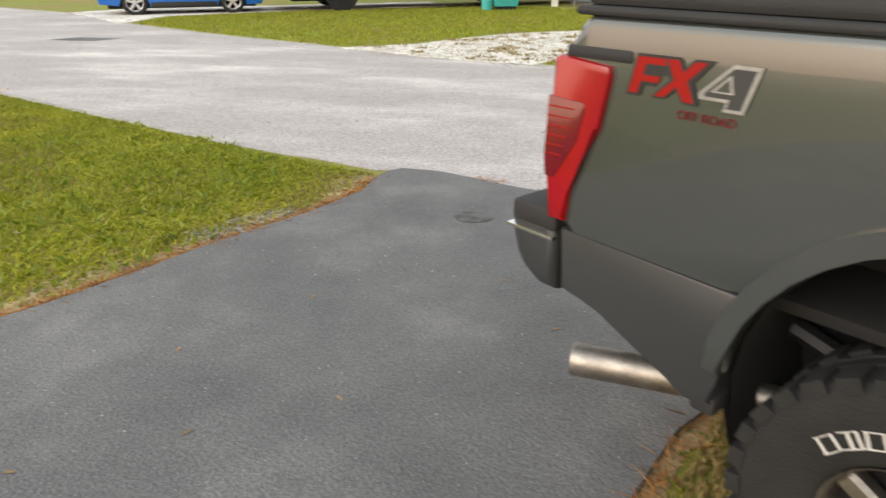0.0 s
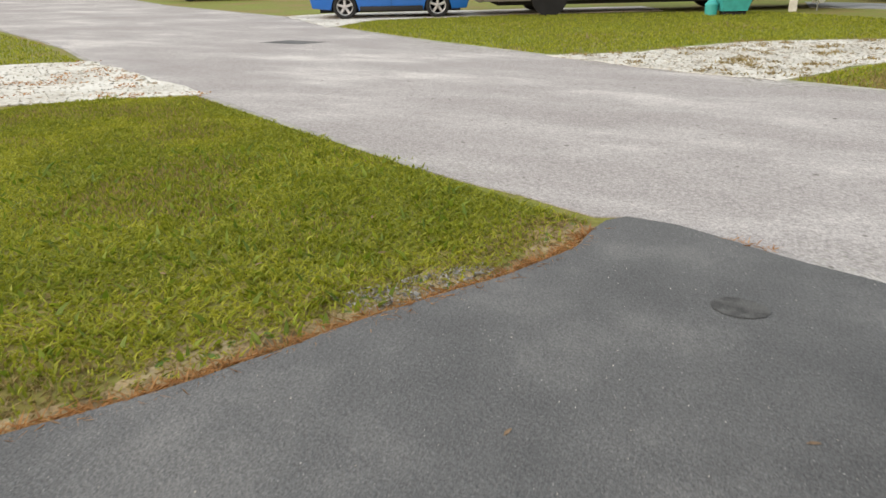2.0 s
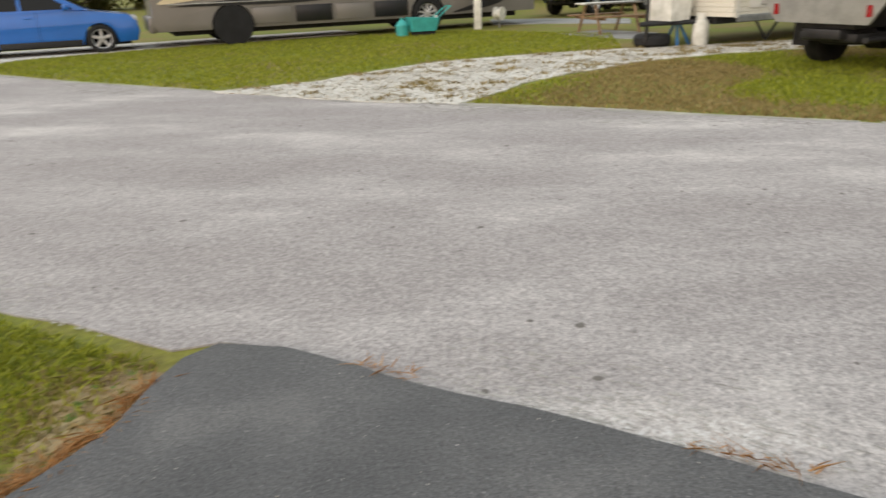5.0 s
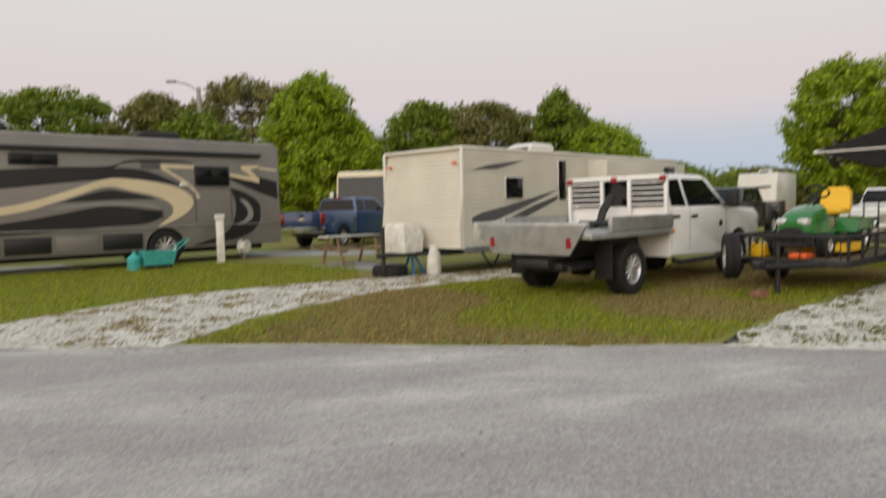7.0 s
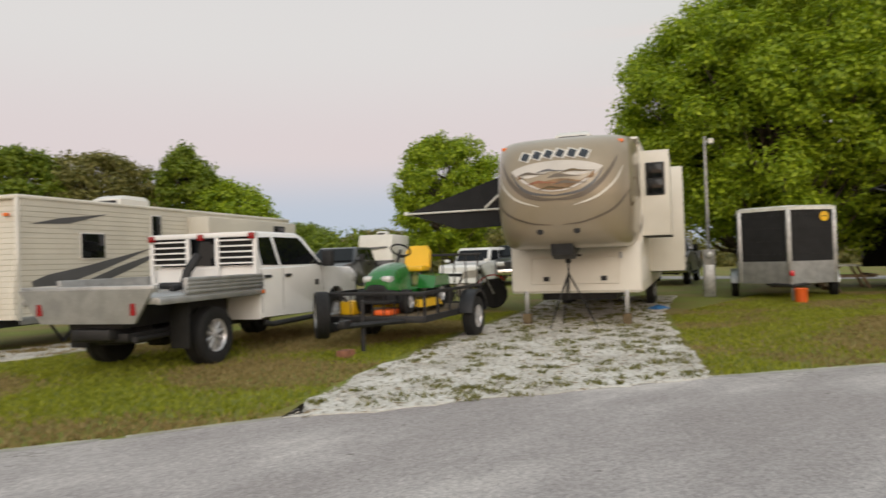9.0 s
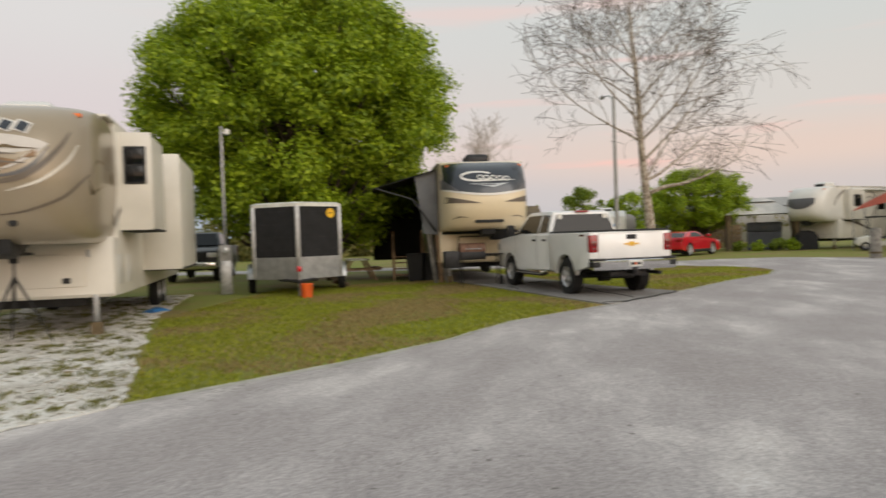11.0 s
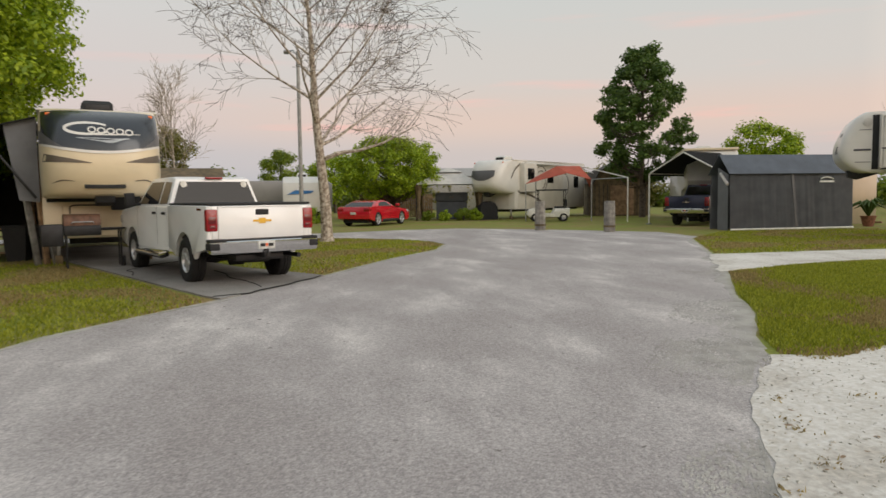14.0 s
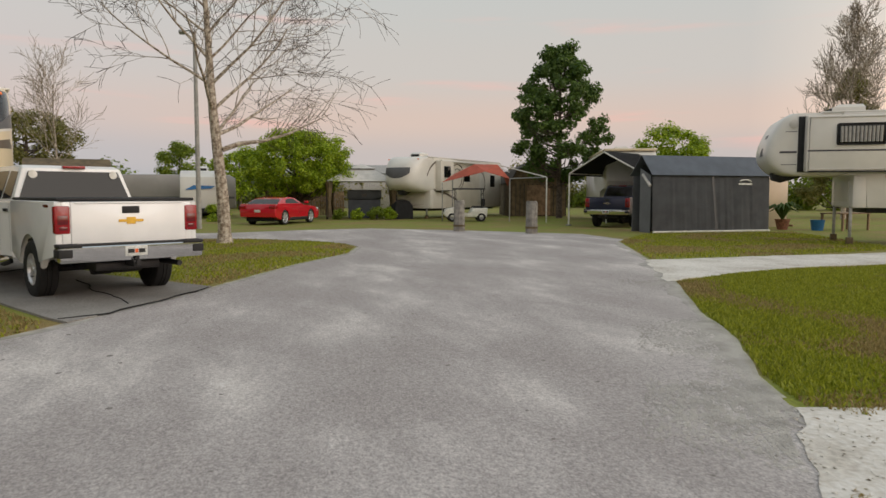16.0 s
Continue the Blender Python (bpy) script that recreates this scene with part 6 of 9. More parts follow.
part("tail_light", prism(tl_out, 0.85, 1.018, 0.012), "red_lens", fp)
part("lamp_surround", B(-1.27, -1.05, -1.006, -0.9, 1.365, 1.40, 0.01), "black_plastic", fp)
bump = part("rear_bumper", prism([(-1.445, 0.72), (-1.47, 0.80), (-1.465, 0.88), (-1.43, 0.90), (-1.27, 0.875), (-1.27, 0.63), (-1.34, 0.63), (-1.41, 0.67)], -1.0, 1.0, 0.04, 3), "grey_lower", fp)
part("bumper_strip", prism([(-1.474, 0.805), (-1.472, 0.817), (-1.28, 0.815), (-1.28, 0.803)], -1.006, -0.4, 0.003), "chrome", bump)
part("bumper_cap", B(-1.455, -1.27, -1.003, 1.003, 0.83, 0.905, 0.015), "black_plastic", bump)
part("tail_pipe", lathe([(0.052, 0), (0.056, 0.01), (0.056, 0.42), (0.050, 0.42), (0.046, 0.0), (0.05, 0.0)], 22), "steel", fp, "brushed exhaust pipe with open tip", m=pose(-1.215, -0.94, 0.385, 0, 90, 29))
part("exhaust_pipe", tube([(-0.93, -0.78, 0.39), (-0.8, -0.75, 0.40), (-0.6, -0.72, 0.43), (-0.3, -0.70, 0.48), (0.2, -0.68, 0.55)], 0.045, 12), "steel", fp)
part("hanger", B(-0.72, -0.69, -0.83, -0.78, 0.46, 0.62, 0.004), "dark_steel", fp)
part("mud_panel", B(-0.765, -0.69, -0.995, -0.90, 0.46, 0.52, 0.012), "black_plastic", fp)
part("rear_axle", rod(R((FX, -0.7, 0.42), (FX, 0.7, 0.42), 0.065, None, 14), (FX, -0.17, 0.42), (FX, 0.17, 0.42), 0.19, None, 16), "dark_steel", fp)
part("shock_absorber", R((0.2, -0.62, 0.42), (-0.3, -0.52, 0.86), 0.035, None, 12), "black_plastic", fp)
part("leaf_spring", tube([(-0.75, -0.55, 0.60), (-0.3, -0.55, 0.47), (0.06, -0.55, 0.42), (0.5, -0.55, 0.50), (0.9, -0.55, 0.60)], 0.035, 8), "dark_steel", fp)
part("brake_drum", lathe([(0.2, -0.06), (0.2, 0.06), (0.05, 0.08)], 24, "y"), "steel", fp, m=pose(FX, -0.70, 0.42))
for xx in (FX, 4.1):
    for s in (-1, 1):
        fw = wheel(fp, xx - 0.05, s * 0.85, FR, 0.29, 0.195, "six", marks=(s < 0 and xx < 1), tread=True)
        fw.location.z -= 0.05
cab_s = [(1.04, 0.60), (1.04, 1.47), (3.5, 1.45), (4.6, 1.38), (5.0, 1.25), (5.05, 0.65), (4.72, 0.6)] + arc(4.03, 0.5, FA, 10, 170, 12) + [(3.5, 0.55)]
part("cab_body", prism(cab_s, -1.0, 1.0, 0.05), "grey_paint", fp)
part("cab_roof", cabin([(1.06, 1.44), (1.2, 1.95), (1.4, 2.02), (2.6, 2.02), (2.85, 1.95), (3.5, 1.42)], 1.44, 2.02, 0.95, 0.76), "grey_paint", fp)
for s in (-1, 1):
    part("side_window", side_pane([(1.25, 1.5), (1.32, 1.9), (2.1, 1.92), (2.1, 1.49)], 1.44, 2.02, 0.95, 0.76, s), "tint", fp)
    part("side_window", side_pane([(2.18, 1.49), (2.18, 1.92), (2.6, 1.92), (3.15, 1.49)], 1.44, 2.02, 0.95, 0.76, s), "tint", fp)
part("rear_window", slab([(1.06, -0.8, 1.52), (1.06, 0.8, 1.52), (1.15, 0.68, 1.9), (1.15, -0.68, 1.9)], 0.02), "tint", fp)
part("frame_rail", B(-1.2, 4.6, -0.5, 0.5, 0.58, 0.72, 0.02), "dark_steel", fp)
# near-black sheet closes the bed from below as painted shade
part("bed_underside", B(-1.1, 0.9, -0.84, 0.84, 0.76, 0.80, 0.01), "recess_dark", fp)


def sticker(pts, mt, k):
    return part("sticker_piece", slab([(-1.06 + (x + 1.03) * 0.86, -1.0025 - 0.0008 * k, z + 0.035) for x, z in pts], 0.0012), mt, badge_f)


def ital(x, z, w, h, lean=0.25):
    return [(x, z), (x + w, z), (x + w + h * lean, z + h), (x + h * lean, z + h)]


badge_f = part("side_sticker", slab([(-1.05, -1.0018, 1.30), (-1.03, -1.0018, 1.30), (-1.03, -1.0018, 1.32), (-1.05, -1.0018, 1.32)], 0.001), "dark_steel", fp, "red and silver off-road sticker")
sticker([(-1.035, 1.255), (-0.985, 1.255), (-0.975, 1.285), (-0.935, 1.285), (-0.92, 1.315), (-0.89, 1.315), (-0.885, 1.362), (-1.005, 1.362)], "dark_steel", 0)
sticker([(-1.025, 1.262), (-0.995, 1.262), (-0.985, 1.294), (-0.925, 1.294), (-0.92, 1.31), (-0.98, 1.31), (-0.972, 1.338), (-0.898, 1.338), (-0.893, 1.355), (-1.0, 1.355)], "red_lens", 1)
sticker([(-0.945, 1.258), (-0.90, 1.258), (-0.865, 1.285), (-0.84, 1.253), (-0.79, 1.253), (-0.815, 1.305), (-0.755, 1.362), (-0.815, 1.362), (-0.845, 1.335), (-0.86, 1.362), (-0.91, 1.362), (-0.89, 1.305)], "dark_steel", 2)
sticker([(-0.935, 1.262), (-0.902, 1.262), (-0.865, 1.292), (-0.838, 1.258), (-0.805, 1.258), (-0.832, 1.308), (-0.775, 1.356), (-0.812, 1.356), (-0.847, 1.327), (-0.865, 1.356), (-0.90, 1.356), (-0.875, 1.306)], "red_lens", 3)
sticker([(-0.795, 1.285), (-0.70, 1.36), (-0.62, 1.36), (-0.655, 1.25), (-0.715, 1.25), (-0.708, 1.272), (-0.79, 1.272)], "galv", 4)
sticker([(-0.776, 1.287), (-0.697, 1.351), (-0.634, 1.351), (-0.664, 1.258), (-0.706, 1.258), (-0.699, 1.280), (-0.772, 1.280)], "grey_lower", 5)
sticker([(-0.758, 1.292), (-0.702, 1.337), (-0.69, 1.292)], "galv", 6)
sticker([(-0.742, 1.296), (-0.706, 1.327), (-0.699, 1.296)], "grey_paint", 7)


def words(text, m, size, material, parent, name="lettering", deep=0.001):
    cu = bpy.data.curves.new(name, "FONT")
    cu.body, cu.size, cu.extrude, cu.align_x = text, size, deep, "CENTER"
    tmp = bpy.data.objects.new("tmp", cu)
    scene.collection.objects.link(tmp)
    bpy.context.view_layer.update()
    me = bpy.data.meshes.new_from_object(tmp.evaluated_get(bpy.context.evaluated_depsgraph_get()))
    bpy.data.objects.remove(tmp)
    me.materials.clear()
    me.materials.append(M[material])
    ob = new(name, me)
    ob.parent, ob.matrix_basis = parent, m
    return ob


words("OFF ROAD", pose(-0.83, -1.0035, 1.25, 90, 0, 0), 0.032, "red_dark", badge_f)

# ---- white flatbed truck on the grass ----
flatbed_truck = pickup(heading(6.62, 14.30, 29), "white crew-cab work truck with aluminium flatbed on the grass", "white_paint", wb=3.9, w=1.98, bed=False, cab_back=1.15, belt=1.33, roof=1.92, hood=1.32, front=0.95, r=0.41, tw=0.30, rim=0.23, tonneau=False, name="flatbed_truck", style="ten", steps=True)
deck = part("flatbed", B(-1.3, 1.12, -1.03, 1.03, 0.93, 1.02, 0.01), "aluminium", flatbed_truck)
part("tail_skirt", slab([(-1.34, -1.03, 1.13), (-1.34, 1.03, 1.13), (-1.30, 0.72, 0.70), (-1.30, -0.72, 0.70)], 0.05), "aluminium", flatbed_truck, "aluminium tail skirt with slanted lamps")
part("tail_rail", B(-1.36, -1.28, -1.03, 1.03, 1.08, 1.17, 0.01), "aluminium", flatbed_truck)
for s in (-1, 1):
    sr = part("side_rail", B(-0.75, 1.12, min(s * 0.99, s * 1.05), max(s * 0.99, s * 1.05), 1.02, 1.24, 0.006), "aluminium", flatbed_truck)
    for k in range(4):
        part("rail_slat", B(-0.75, 1.12, min(s * 1.045, s * 1.062), max(s * 1.045, s * 1.062), 1.035 + 0.052 * k, 1.073 + 0.052 * k, 0.006), "aluminium", sr)
    part("rub_rail", B(-1.3, 1.15, min(s * 1.0, s * 1.07), max(s * 1.0, s * 1.07), 0.92, 1.0, 0.01), "aluminium", flatbed_truck)
    part("tail_light", prism([(-0.05, 0.80), (0.02, 0.80), (0.02, 0.95), (-0.05, 0.95)], s * 0.72 - 0.045, s * 0.72 + 0.045, 0.02), "red_lens", flatbed_truck, m=pose(-1.33, 0, 0))
    part("marker_lamp", B(1.05, 1.12, min(s * 1.06, s * 1.08), max(s * 1.06, s * 1.08), 0.935, 0.985, 0.006), "amber", flatbed_truck)
    part("mud_flap", B(-0.62, -0.60, s * 0.82 - 0.15, s * 0.82 + 0.15, 0.3, 0.9, 0.004), "rubber", flatbed_truck)
lp = part("license_plate", B(-1.352, -1.338, -0.04, 0.26, 0.83, 0.99, 0.004), "plate", flatbed_truck)
part("plate_text", B(-1.355, -1.35, 0.0, 0.22, 0.885, 0.94, 0), "brick_red", lp)
rack = part("headache_rack", B(1.06, 1.12, -0.98, 0.98, 1.04, 1.12, 0.01), "white_paint", flatbed_truck, "white louvred rack behind the cab")
for y0 in (-0.98, -0.30, 0.24, 0.92):
    part("rack_post", B(1.05, 1.12, y0, y0 + 0.06, 1.02, 1.86, 0.01), "white_paint", rack)
part("rack_top", B(1.04, 1.13, -0.98, 0.98, 1.82, 1.90, 0.015), "white_paint", rack)
for y0, y1 in ((-0.92, -0.30), (0.30, 0.92)):
    part("rack_screen", B(1.10, 1.115, y0, y1, 1.4, 1.82, 0), "recess_dark", rack)
    for k in range(5):
        part("louvre", B(1.05, 1.11, y0, y1, 1.40 + 0.09 * k, 1.425 + 0.09 * k, 0.004), "white_paint", rack)
for yy in (-0.92, 0.0, 0.92):
    part("rack_lamp", B(1.0, 1.06, yy - 0.05, yy + 0.05, 1.78, 1.88, 0.012), "red_lens", rack)
part("gooseneck_hitch", rod(rod(tube([(0.7, 0.1, 1.05), (0.75, 0.05, 1.3), (0.95, 0.0, 1.55)], 0.07, 8), (0.5, -0.25, 1.1), (0.5, 0.35, 1.1), 0.05), (0.3, 0.0, 1.06), (0.9, 0.0, 1.12), 0.05), "dark_steel", flatbed_truck)
part("rear_hitch", B(-1.3, -0.9, -0.3, 0.3, 0.48, 0.62, 0.02), "dark_steel", flatbed_truck)
part("bed_frame", B(-1.2, 1.1, -0.42, 0.42, 0.62, 0.93, 0.01), "dark_steel", flatbed_truck)
part("door_badge", B(3.0, 3.12, -1.005, -0.995, 0.98, 1.08, 0.004), "dark_steel", flatbed_truck)

# ---- flat trailer with the ride-on mower ----
tr = thing("utility_trailer", heading(11.1, 13.58, 205), "black steel utility trailer with mesh sides on the grass", "trailer")
TW, TL = 0.86, 3.3


def bar(name, a, b, rr, mt="dark_steel", up=None):
    return part(name, R(a, b, rr, None, 6), mt, up or tr)


part("deck", B(-0.9, 1.95, -TW, TW, 0.46, 0.52, 0.005), "wood_brown", tr)
for s in (-1, 1):
    part("side_beam", B(-0.9, 2.0, s * TW - 0.03, s * TW + 0.03, 0.42, 0.52, 0.005), "dark_steel", tr)
    part("top_rail", B(-0.9, 2.0, s * TW - 0.025, s * TW + 0.025, 0.84, 0.89, 0.006), "dark_steel", tr)
    for k in range(6):
        part("upright", B(-0.88 + 0.56 * k, -0.84 + 0.56 * k, s * TW - 0.02, s * TW + 0.02, 0.5, 0.86, 0.004), "dark_steel", tr)
    part("fender", prism(arc(0, 0.36, 0.47, 170, 10, 10) + arc(0, 0.36, 0.43, 10, 170, 10), s * 1.0 - 0.13, s * 1.0 + 0.13, 0.008), "dark_steel", tr)
    wheel(tr, 0, s * 1.0, 0.35, 0.22, 0.2, "steel")
    part("side_lamp", B(0.36, 0.42, s * 1.0 - 0.05, s * 1.0 + 0.05, 0.52, 0.57, 0.005), "amber", tr)
part("front_rail", B(1.96, 2.01, -TW, TW, 0.84, 0.89, 0.006), "dark_steel", tr)
part("front_beam", B(1.96, 2.02, -TW, TW, 0.42, 0.52, 0.005), "dark_steel", tr)
for k in range(9):
    part("mesh_bar", B(1.975, 1.99, -TW + 0.1 + 0.19 * k, -TW + 0.115 + 0.19 * k, 0.5, 0.86, 0), "dark_steel", tr)
part("tongue", rod(rod(bmesh.new(), (1.9, -0.6, 0.45), (2.85, 0, 0.45), 0.045, None, 6), (1.9, 0.6, 0.45), (2.85, 0, 0.45), 0.045, None, 6), "dark_steel", tr)
part("tongue_jack", R((2.55, 0.12, 0.06), (2.55, 0.12, 0.8), 0.035), "dark_steel", tr)
part("coupler", B(2.75, 3.0, -0.06, 0.06, 0.42, 0.54, 0.02), "dark_steel", tr)
gate = part("ramp_gate", B(-0.98, -0.94, -TW, TW, 0.5, 0.55, 0.005), "dark_steel", tr, "tall mesh ramp gate")
for k in range(8):
    part("gate_bar", B(-0.97, -0.95, -TW + 0.235 * k, -TW + 0.02 + 0.235 * k, 0.5, 1.45, 0), "dark_steel", gate)
part("gate_top", B(-0.98, -0.94, -TW, TW, 1.42, 1.47, 0.005), "dark_steel", gate)
sp = wheel(tr, 2.15, -0.72, 0.37, 0.22, 0.2, "steel")
sp.name = "spare_wheel"
sp.matrix_basis = pose(2.15, -0.80, 0.55, 0, 0, -145)
part("spare_carrier", B(1.96, 2.2, -0.82, -0.74, 0.50, 0.58, 0.008), "dark_steel", tr)

mw = thing("ride_on_mower", tr.matrix_world @ pose(0.35, 0, 0.525), "green ride-on lawn mower with a yellow seat", "lawn mower")
def hood_ring(x, w, z0, z1):
    return [(x, w * math.copysign(abs(math.cos(a)) ** 0.6, math.cos(a)), z0 + (z1 - z0) * max(0.0, math.sin(a)) ** 0.7) for a in [math.pi * k / 14 for k in range(15)]]


part("hood", loft([hood_ring(x, w, z0, z1) for x, w, z0, z1 in ((0.70, 0.27, 0.34, 0.82), (0.95, 0.29, 0.34, 0.80), (1.2, 0.28, 0.36, 0.74), (1.38, 0.25, 0.38, 0.66), (1.47, 0.20, 0.40, 0.56))]), "green_paint", mw)
part("grille", loft([hood_ring(x, w, z0, z1) for x, w, z0, z1 in ((1.20, 0.275, 0.18, 0.52), (1.42, 0.255, 0.18, 0.50), (1.51, 0.20, 0.20, 0.46))]), "black_plastic", mw)
for k in range(4):
    part("grille_bar", B(1.49, 1.52, -0.15, 0.15, 0.22 + 0.06 * k, 0.235 + 0.06 * k, 0), "dark_steel", mw)
part("bumper", tube([(1.3, -0.28, 0.2), (1.55, -0.24, 0.2), (1.6, 0, 0.2), (1.55, 0.24, 0.2), (1.3, 0.28, 0.2)], 0.03, 8), "black_plastic", mw)
for s in (-1, 1):
    part("headlight", B(1.28, 1.475, s * 0.16 - 0.085, s * 0.16 + 0.085, 0.50, 0.61, 0.04), "lamp_lens", mw)
    part("fender", loft([[(-0.5, s * 0.2, 0.4), (-0.5, s * 0.52, 0.4), (-0.45, s * 0.52, 0.58), (-0.45, s * 0.2, 0.6)], [(0.28, s * 0.2, 0.36), (0.28, s * 0.52, 0.36), (0.2, s * 0.52, 0.56), (0.2, s * 0.2, 0.6)]]), "green_paint", mw)
    wheel(mw, -0.15, s * 0.40, 0.25, 0.22, 0.13, "steel")
    wheel(mw, 1.15, s * 0.38, 0.19, 0.16, 0.10, "steel")
part("frame", B(-0.45, 1.3, -0.2, 0.2, 0.22, 0.4, 0.02), "green_paint", mw)
part("footrest", B(0.25, 0.8, -0.5, 0.5, 0.24, 0.29, 0.01), "black_plastic", mw)
part("mower_deck", loft([[(0.1, -0.6, 0.08), (0.95, -0.6, 0.08), (0.95, 0.6, 0.08), (0.1, 0.6, 0.08)], [(0.16, -0.55, 0.2), (0.9, -0.55, 0.2), (0.9, 0.55, 0.2), (0.16, 0.55, 0.2)]]), "yellow_paint", mw)
seat = part("seat", B(-0.28, 0.15, -0.24, 0.24, 0.64, 0.74, 0.04), "yellow_paint", mw)
part("backrest", loft([[(-0.30, -0.24, 0.70), (-0.20, -0.24, 0.70), (-0.20, 0.24, 0.70), (-0.30, 0.24, 0.70)], [(-0.38, -0.23, 1.0), (-0.28, -0.23, 1.0), (-0.28, 0.23, 1.0), (-0.38, 0.23, 1.0)], [(-0.40, -0.15, 1.1), (-0.33, -0.15, 1.1), (-0.33, 0.15, 1.1), (-0.40, 0.15, 1.1)]]), "yellow_paint", mw)
part("dash", loft([[(0.6, -0.2, 0.6), (0.8, -0.2, 0.6), (0.8, 0.2, 0.6), (0.6, 0.2, 0.6)], [(0.62, -0.14, 0.8), (0.74, -0.14, 0.8), (0.74, 0.14, 0.8), (0.62, 0.14, 0.8)]]), "black_plastic", mw)
sw = part("steering_wheel", tube([(0.17 * math.cos(k * math.tau / 16), 0.17 * math.sin(k * math.tau / 16), 0) for k in range(16)], 0.017, 6, True), "black_plastic", mw, m=pose(0.48, 0, 1.02, 0, -35, 0))
part("steering_column", R((0.68, 0, 0.75), (0.49, 0, 1.02), 0.025), "black_plastic", mw)
part("hood_stripe", B(0.75, 1.2, -0.265, -0.258, 0.42, 0.47, 0), "yellow_paint", mw)

chain = thing("yellow_fuel_can", tr.matrix_world @ pose(1.6, -0.55, 0.52), "yellow plastic fuel can on the trailer deck", "fuel can")
part("can", B(-0.25, 0.2, -0.13, 0.13, 0, 0.22, 0.03), "yellow_paint", chain)
part("spout", R((0.15, 0, 0.2), (0.27, 0, 0.28), 0.02), "black_plastic", chain)
chain2 = thing("orange_trimmer", tr.matrix_world @ pose(1.75, 0.2, 0.52), "orange garden tool on the trailer", "garden tool")
part("motor", B(-0.2, 0.2, -0.2, 0.08, 0, 0.09, 0.03), "orange", chain2)
part("tube", R((0.1, -0.1, 0.06), (-0.9, 0.3, 0.08), 0.014), "dark_steel", chain2)

# dirt bike behind the trailer gate
bk = thing("dirt_bike", pose(15.6, 17.7, 0, 0, 0, -42), "white and black dirt bike leaning behind the trailer", "motorcycle")
for xx, nm in ((0, "rear_wheel"), (1.45, "front_wheel")):
    wl_ = part(nm, lathe([(0.32, -0.035), (0.36, -0.04), (0.385, 0), (0.36, 0.04), (0.32, 0.035), (0.31, 0), (0.32, -0.035)], 28, "y"), "rubber", bk, m=pose(xx, 0, 0.385))
    sp_ = bmesh.new()
    for k in range(12):
        a = k * math.tau / 12
        rod(sp_, (0, 0, 0), (0.32 * math.cos(a), 0.0, 0.32 * math.sin(a)), 0.006, None, 4)
    part("spokes", sp_, "galv", wl_)
part("fork", rod(R((1.45, -0.09, 0.385), (1.12, -0.09, 1.1), 0.028), (1.45, 0.09, 0.385), (1.12, 0.09, 1.1), 0.028), "galv", bk)
part("handlebar", tube([(1.1, -0.4, 1.17), (1.12, -0.15, 1.12), (1.12, 0.15, 1.12), (1.1, 0.4, 1.17)], 0.014), "dark_steel", bk)
part("front_mudguard", prism(arc(1.42, 0.45, 0.46, 150, 40, 8) + arc(1.42, 0.45, 0.43, 40, 150, 8), -0.06, 0.06), "red_paint", bk)
part("engine", B(0.45, 0.85, -0.14, 0.14, 0.32, 0.7, 0.05), "steel", bk)
part("tank", loft([[(0.6, -0.1, 0.8), (1.05, -0.1, 0.85), (1.05, 0.1, 0.85), (0.6, 0.1, 0.8)], [(0.62, -0.07, 1.0), (1.0, -0.07, 1.05), (1.0, 0.07, 1.05), (0.62, 0.07, 1.0)]]), "pvc_white", bk)
part("seat", loft([[(-0.25, -0.08, 0.92), (0.7, -0.08, 0.86), (0.7, 0.08, 0.86), (-0.25, 0.08, 0.92)], [(-0.25, -0.06, 0.98), (0.7, -0.06, 0.95), (0.7, 0.06, 0.95), (-0.25, 0.06, 0.98)]]), "black_plastic", bk)
part("frame", tube([(0, 0, 0.385), (0.45, 0, 0.45), (0.6, 0, 0.85), (1.1, 0, 1.0)], 0.03), "dark_steel", bk)
part("rear_mudguard", slab([(-0.55, -0.08, 0.98), (-0.1, -0.1, 0.9), (-0.1, 0.1, 0.9), (-0.55, 0.08, 0.98)], 0.02), "pvc_white", bk)

# brick under the tongue, block
bq = tagged(part("loose_brick", B(-0.13, 0.13, -0.08, 0.08, 0, 0.11, 0.008), "brick_red", m=pose(8.52, 12.40, 0.0, 0, 0, 20)), "weathered red brick block lying on the grass", "brick")
bq.name = "loose_brick"

# ---- enclosed cargo trailer ----
cg = thing("cargo_trailer", pose(21.6, 10.84, 0, 0, 0, 204), "black enclosed cargo trailer with bright metal lower panels and V nose", "trailer")


def vee(z, o):
    return [(0.0 + o, 0.0, z), (-0.75, -1.17 - o, z), (-3.6, -1.17 - o, z), (-3.6, 1.17 + o, z), (-0.75, 1.17 + o, z)]


part("body", loft([vee(0.45, 0), vee(2.38, 0)]), "fabric_black", cg)
part("lower_panel", loft([vee(0.44, 0.012), vee(1.02, 0.012)]), "aluminium", cg, "bright patterned metal stone guard")
part("roof", loft([vee(2.36, 0.02), vee(2.44, 0.02), vee(2.48, -0.1)]), "pvc_white", cg)
part("nose_trim", B(-0.10, 0.045, -0.06, 0.06, 0.5, 2.38, 0.03), "galv", cg)
for s in (-1, 1):
    part("corner_trim", B(-0.80, -0.70, s * 1.15 - 0.05, s * 1.15 + 0.05, 0.45, 2.38, 0.02), "galv", cg)
    part("fender", prism(arc(-2.2, 0.36, 0.46, 175, 5, 10) + arc(-2.2, 0.36, 0.42, 5, 175, 10), s * 1.28 - 0.11, s * 1.28 + 0.11, 0.01), "aluminium", cg)
    wheel(cg, -2.2, s * 1.28, 0.34, 0.2, 0.19, "steel")
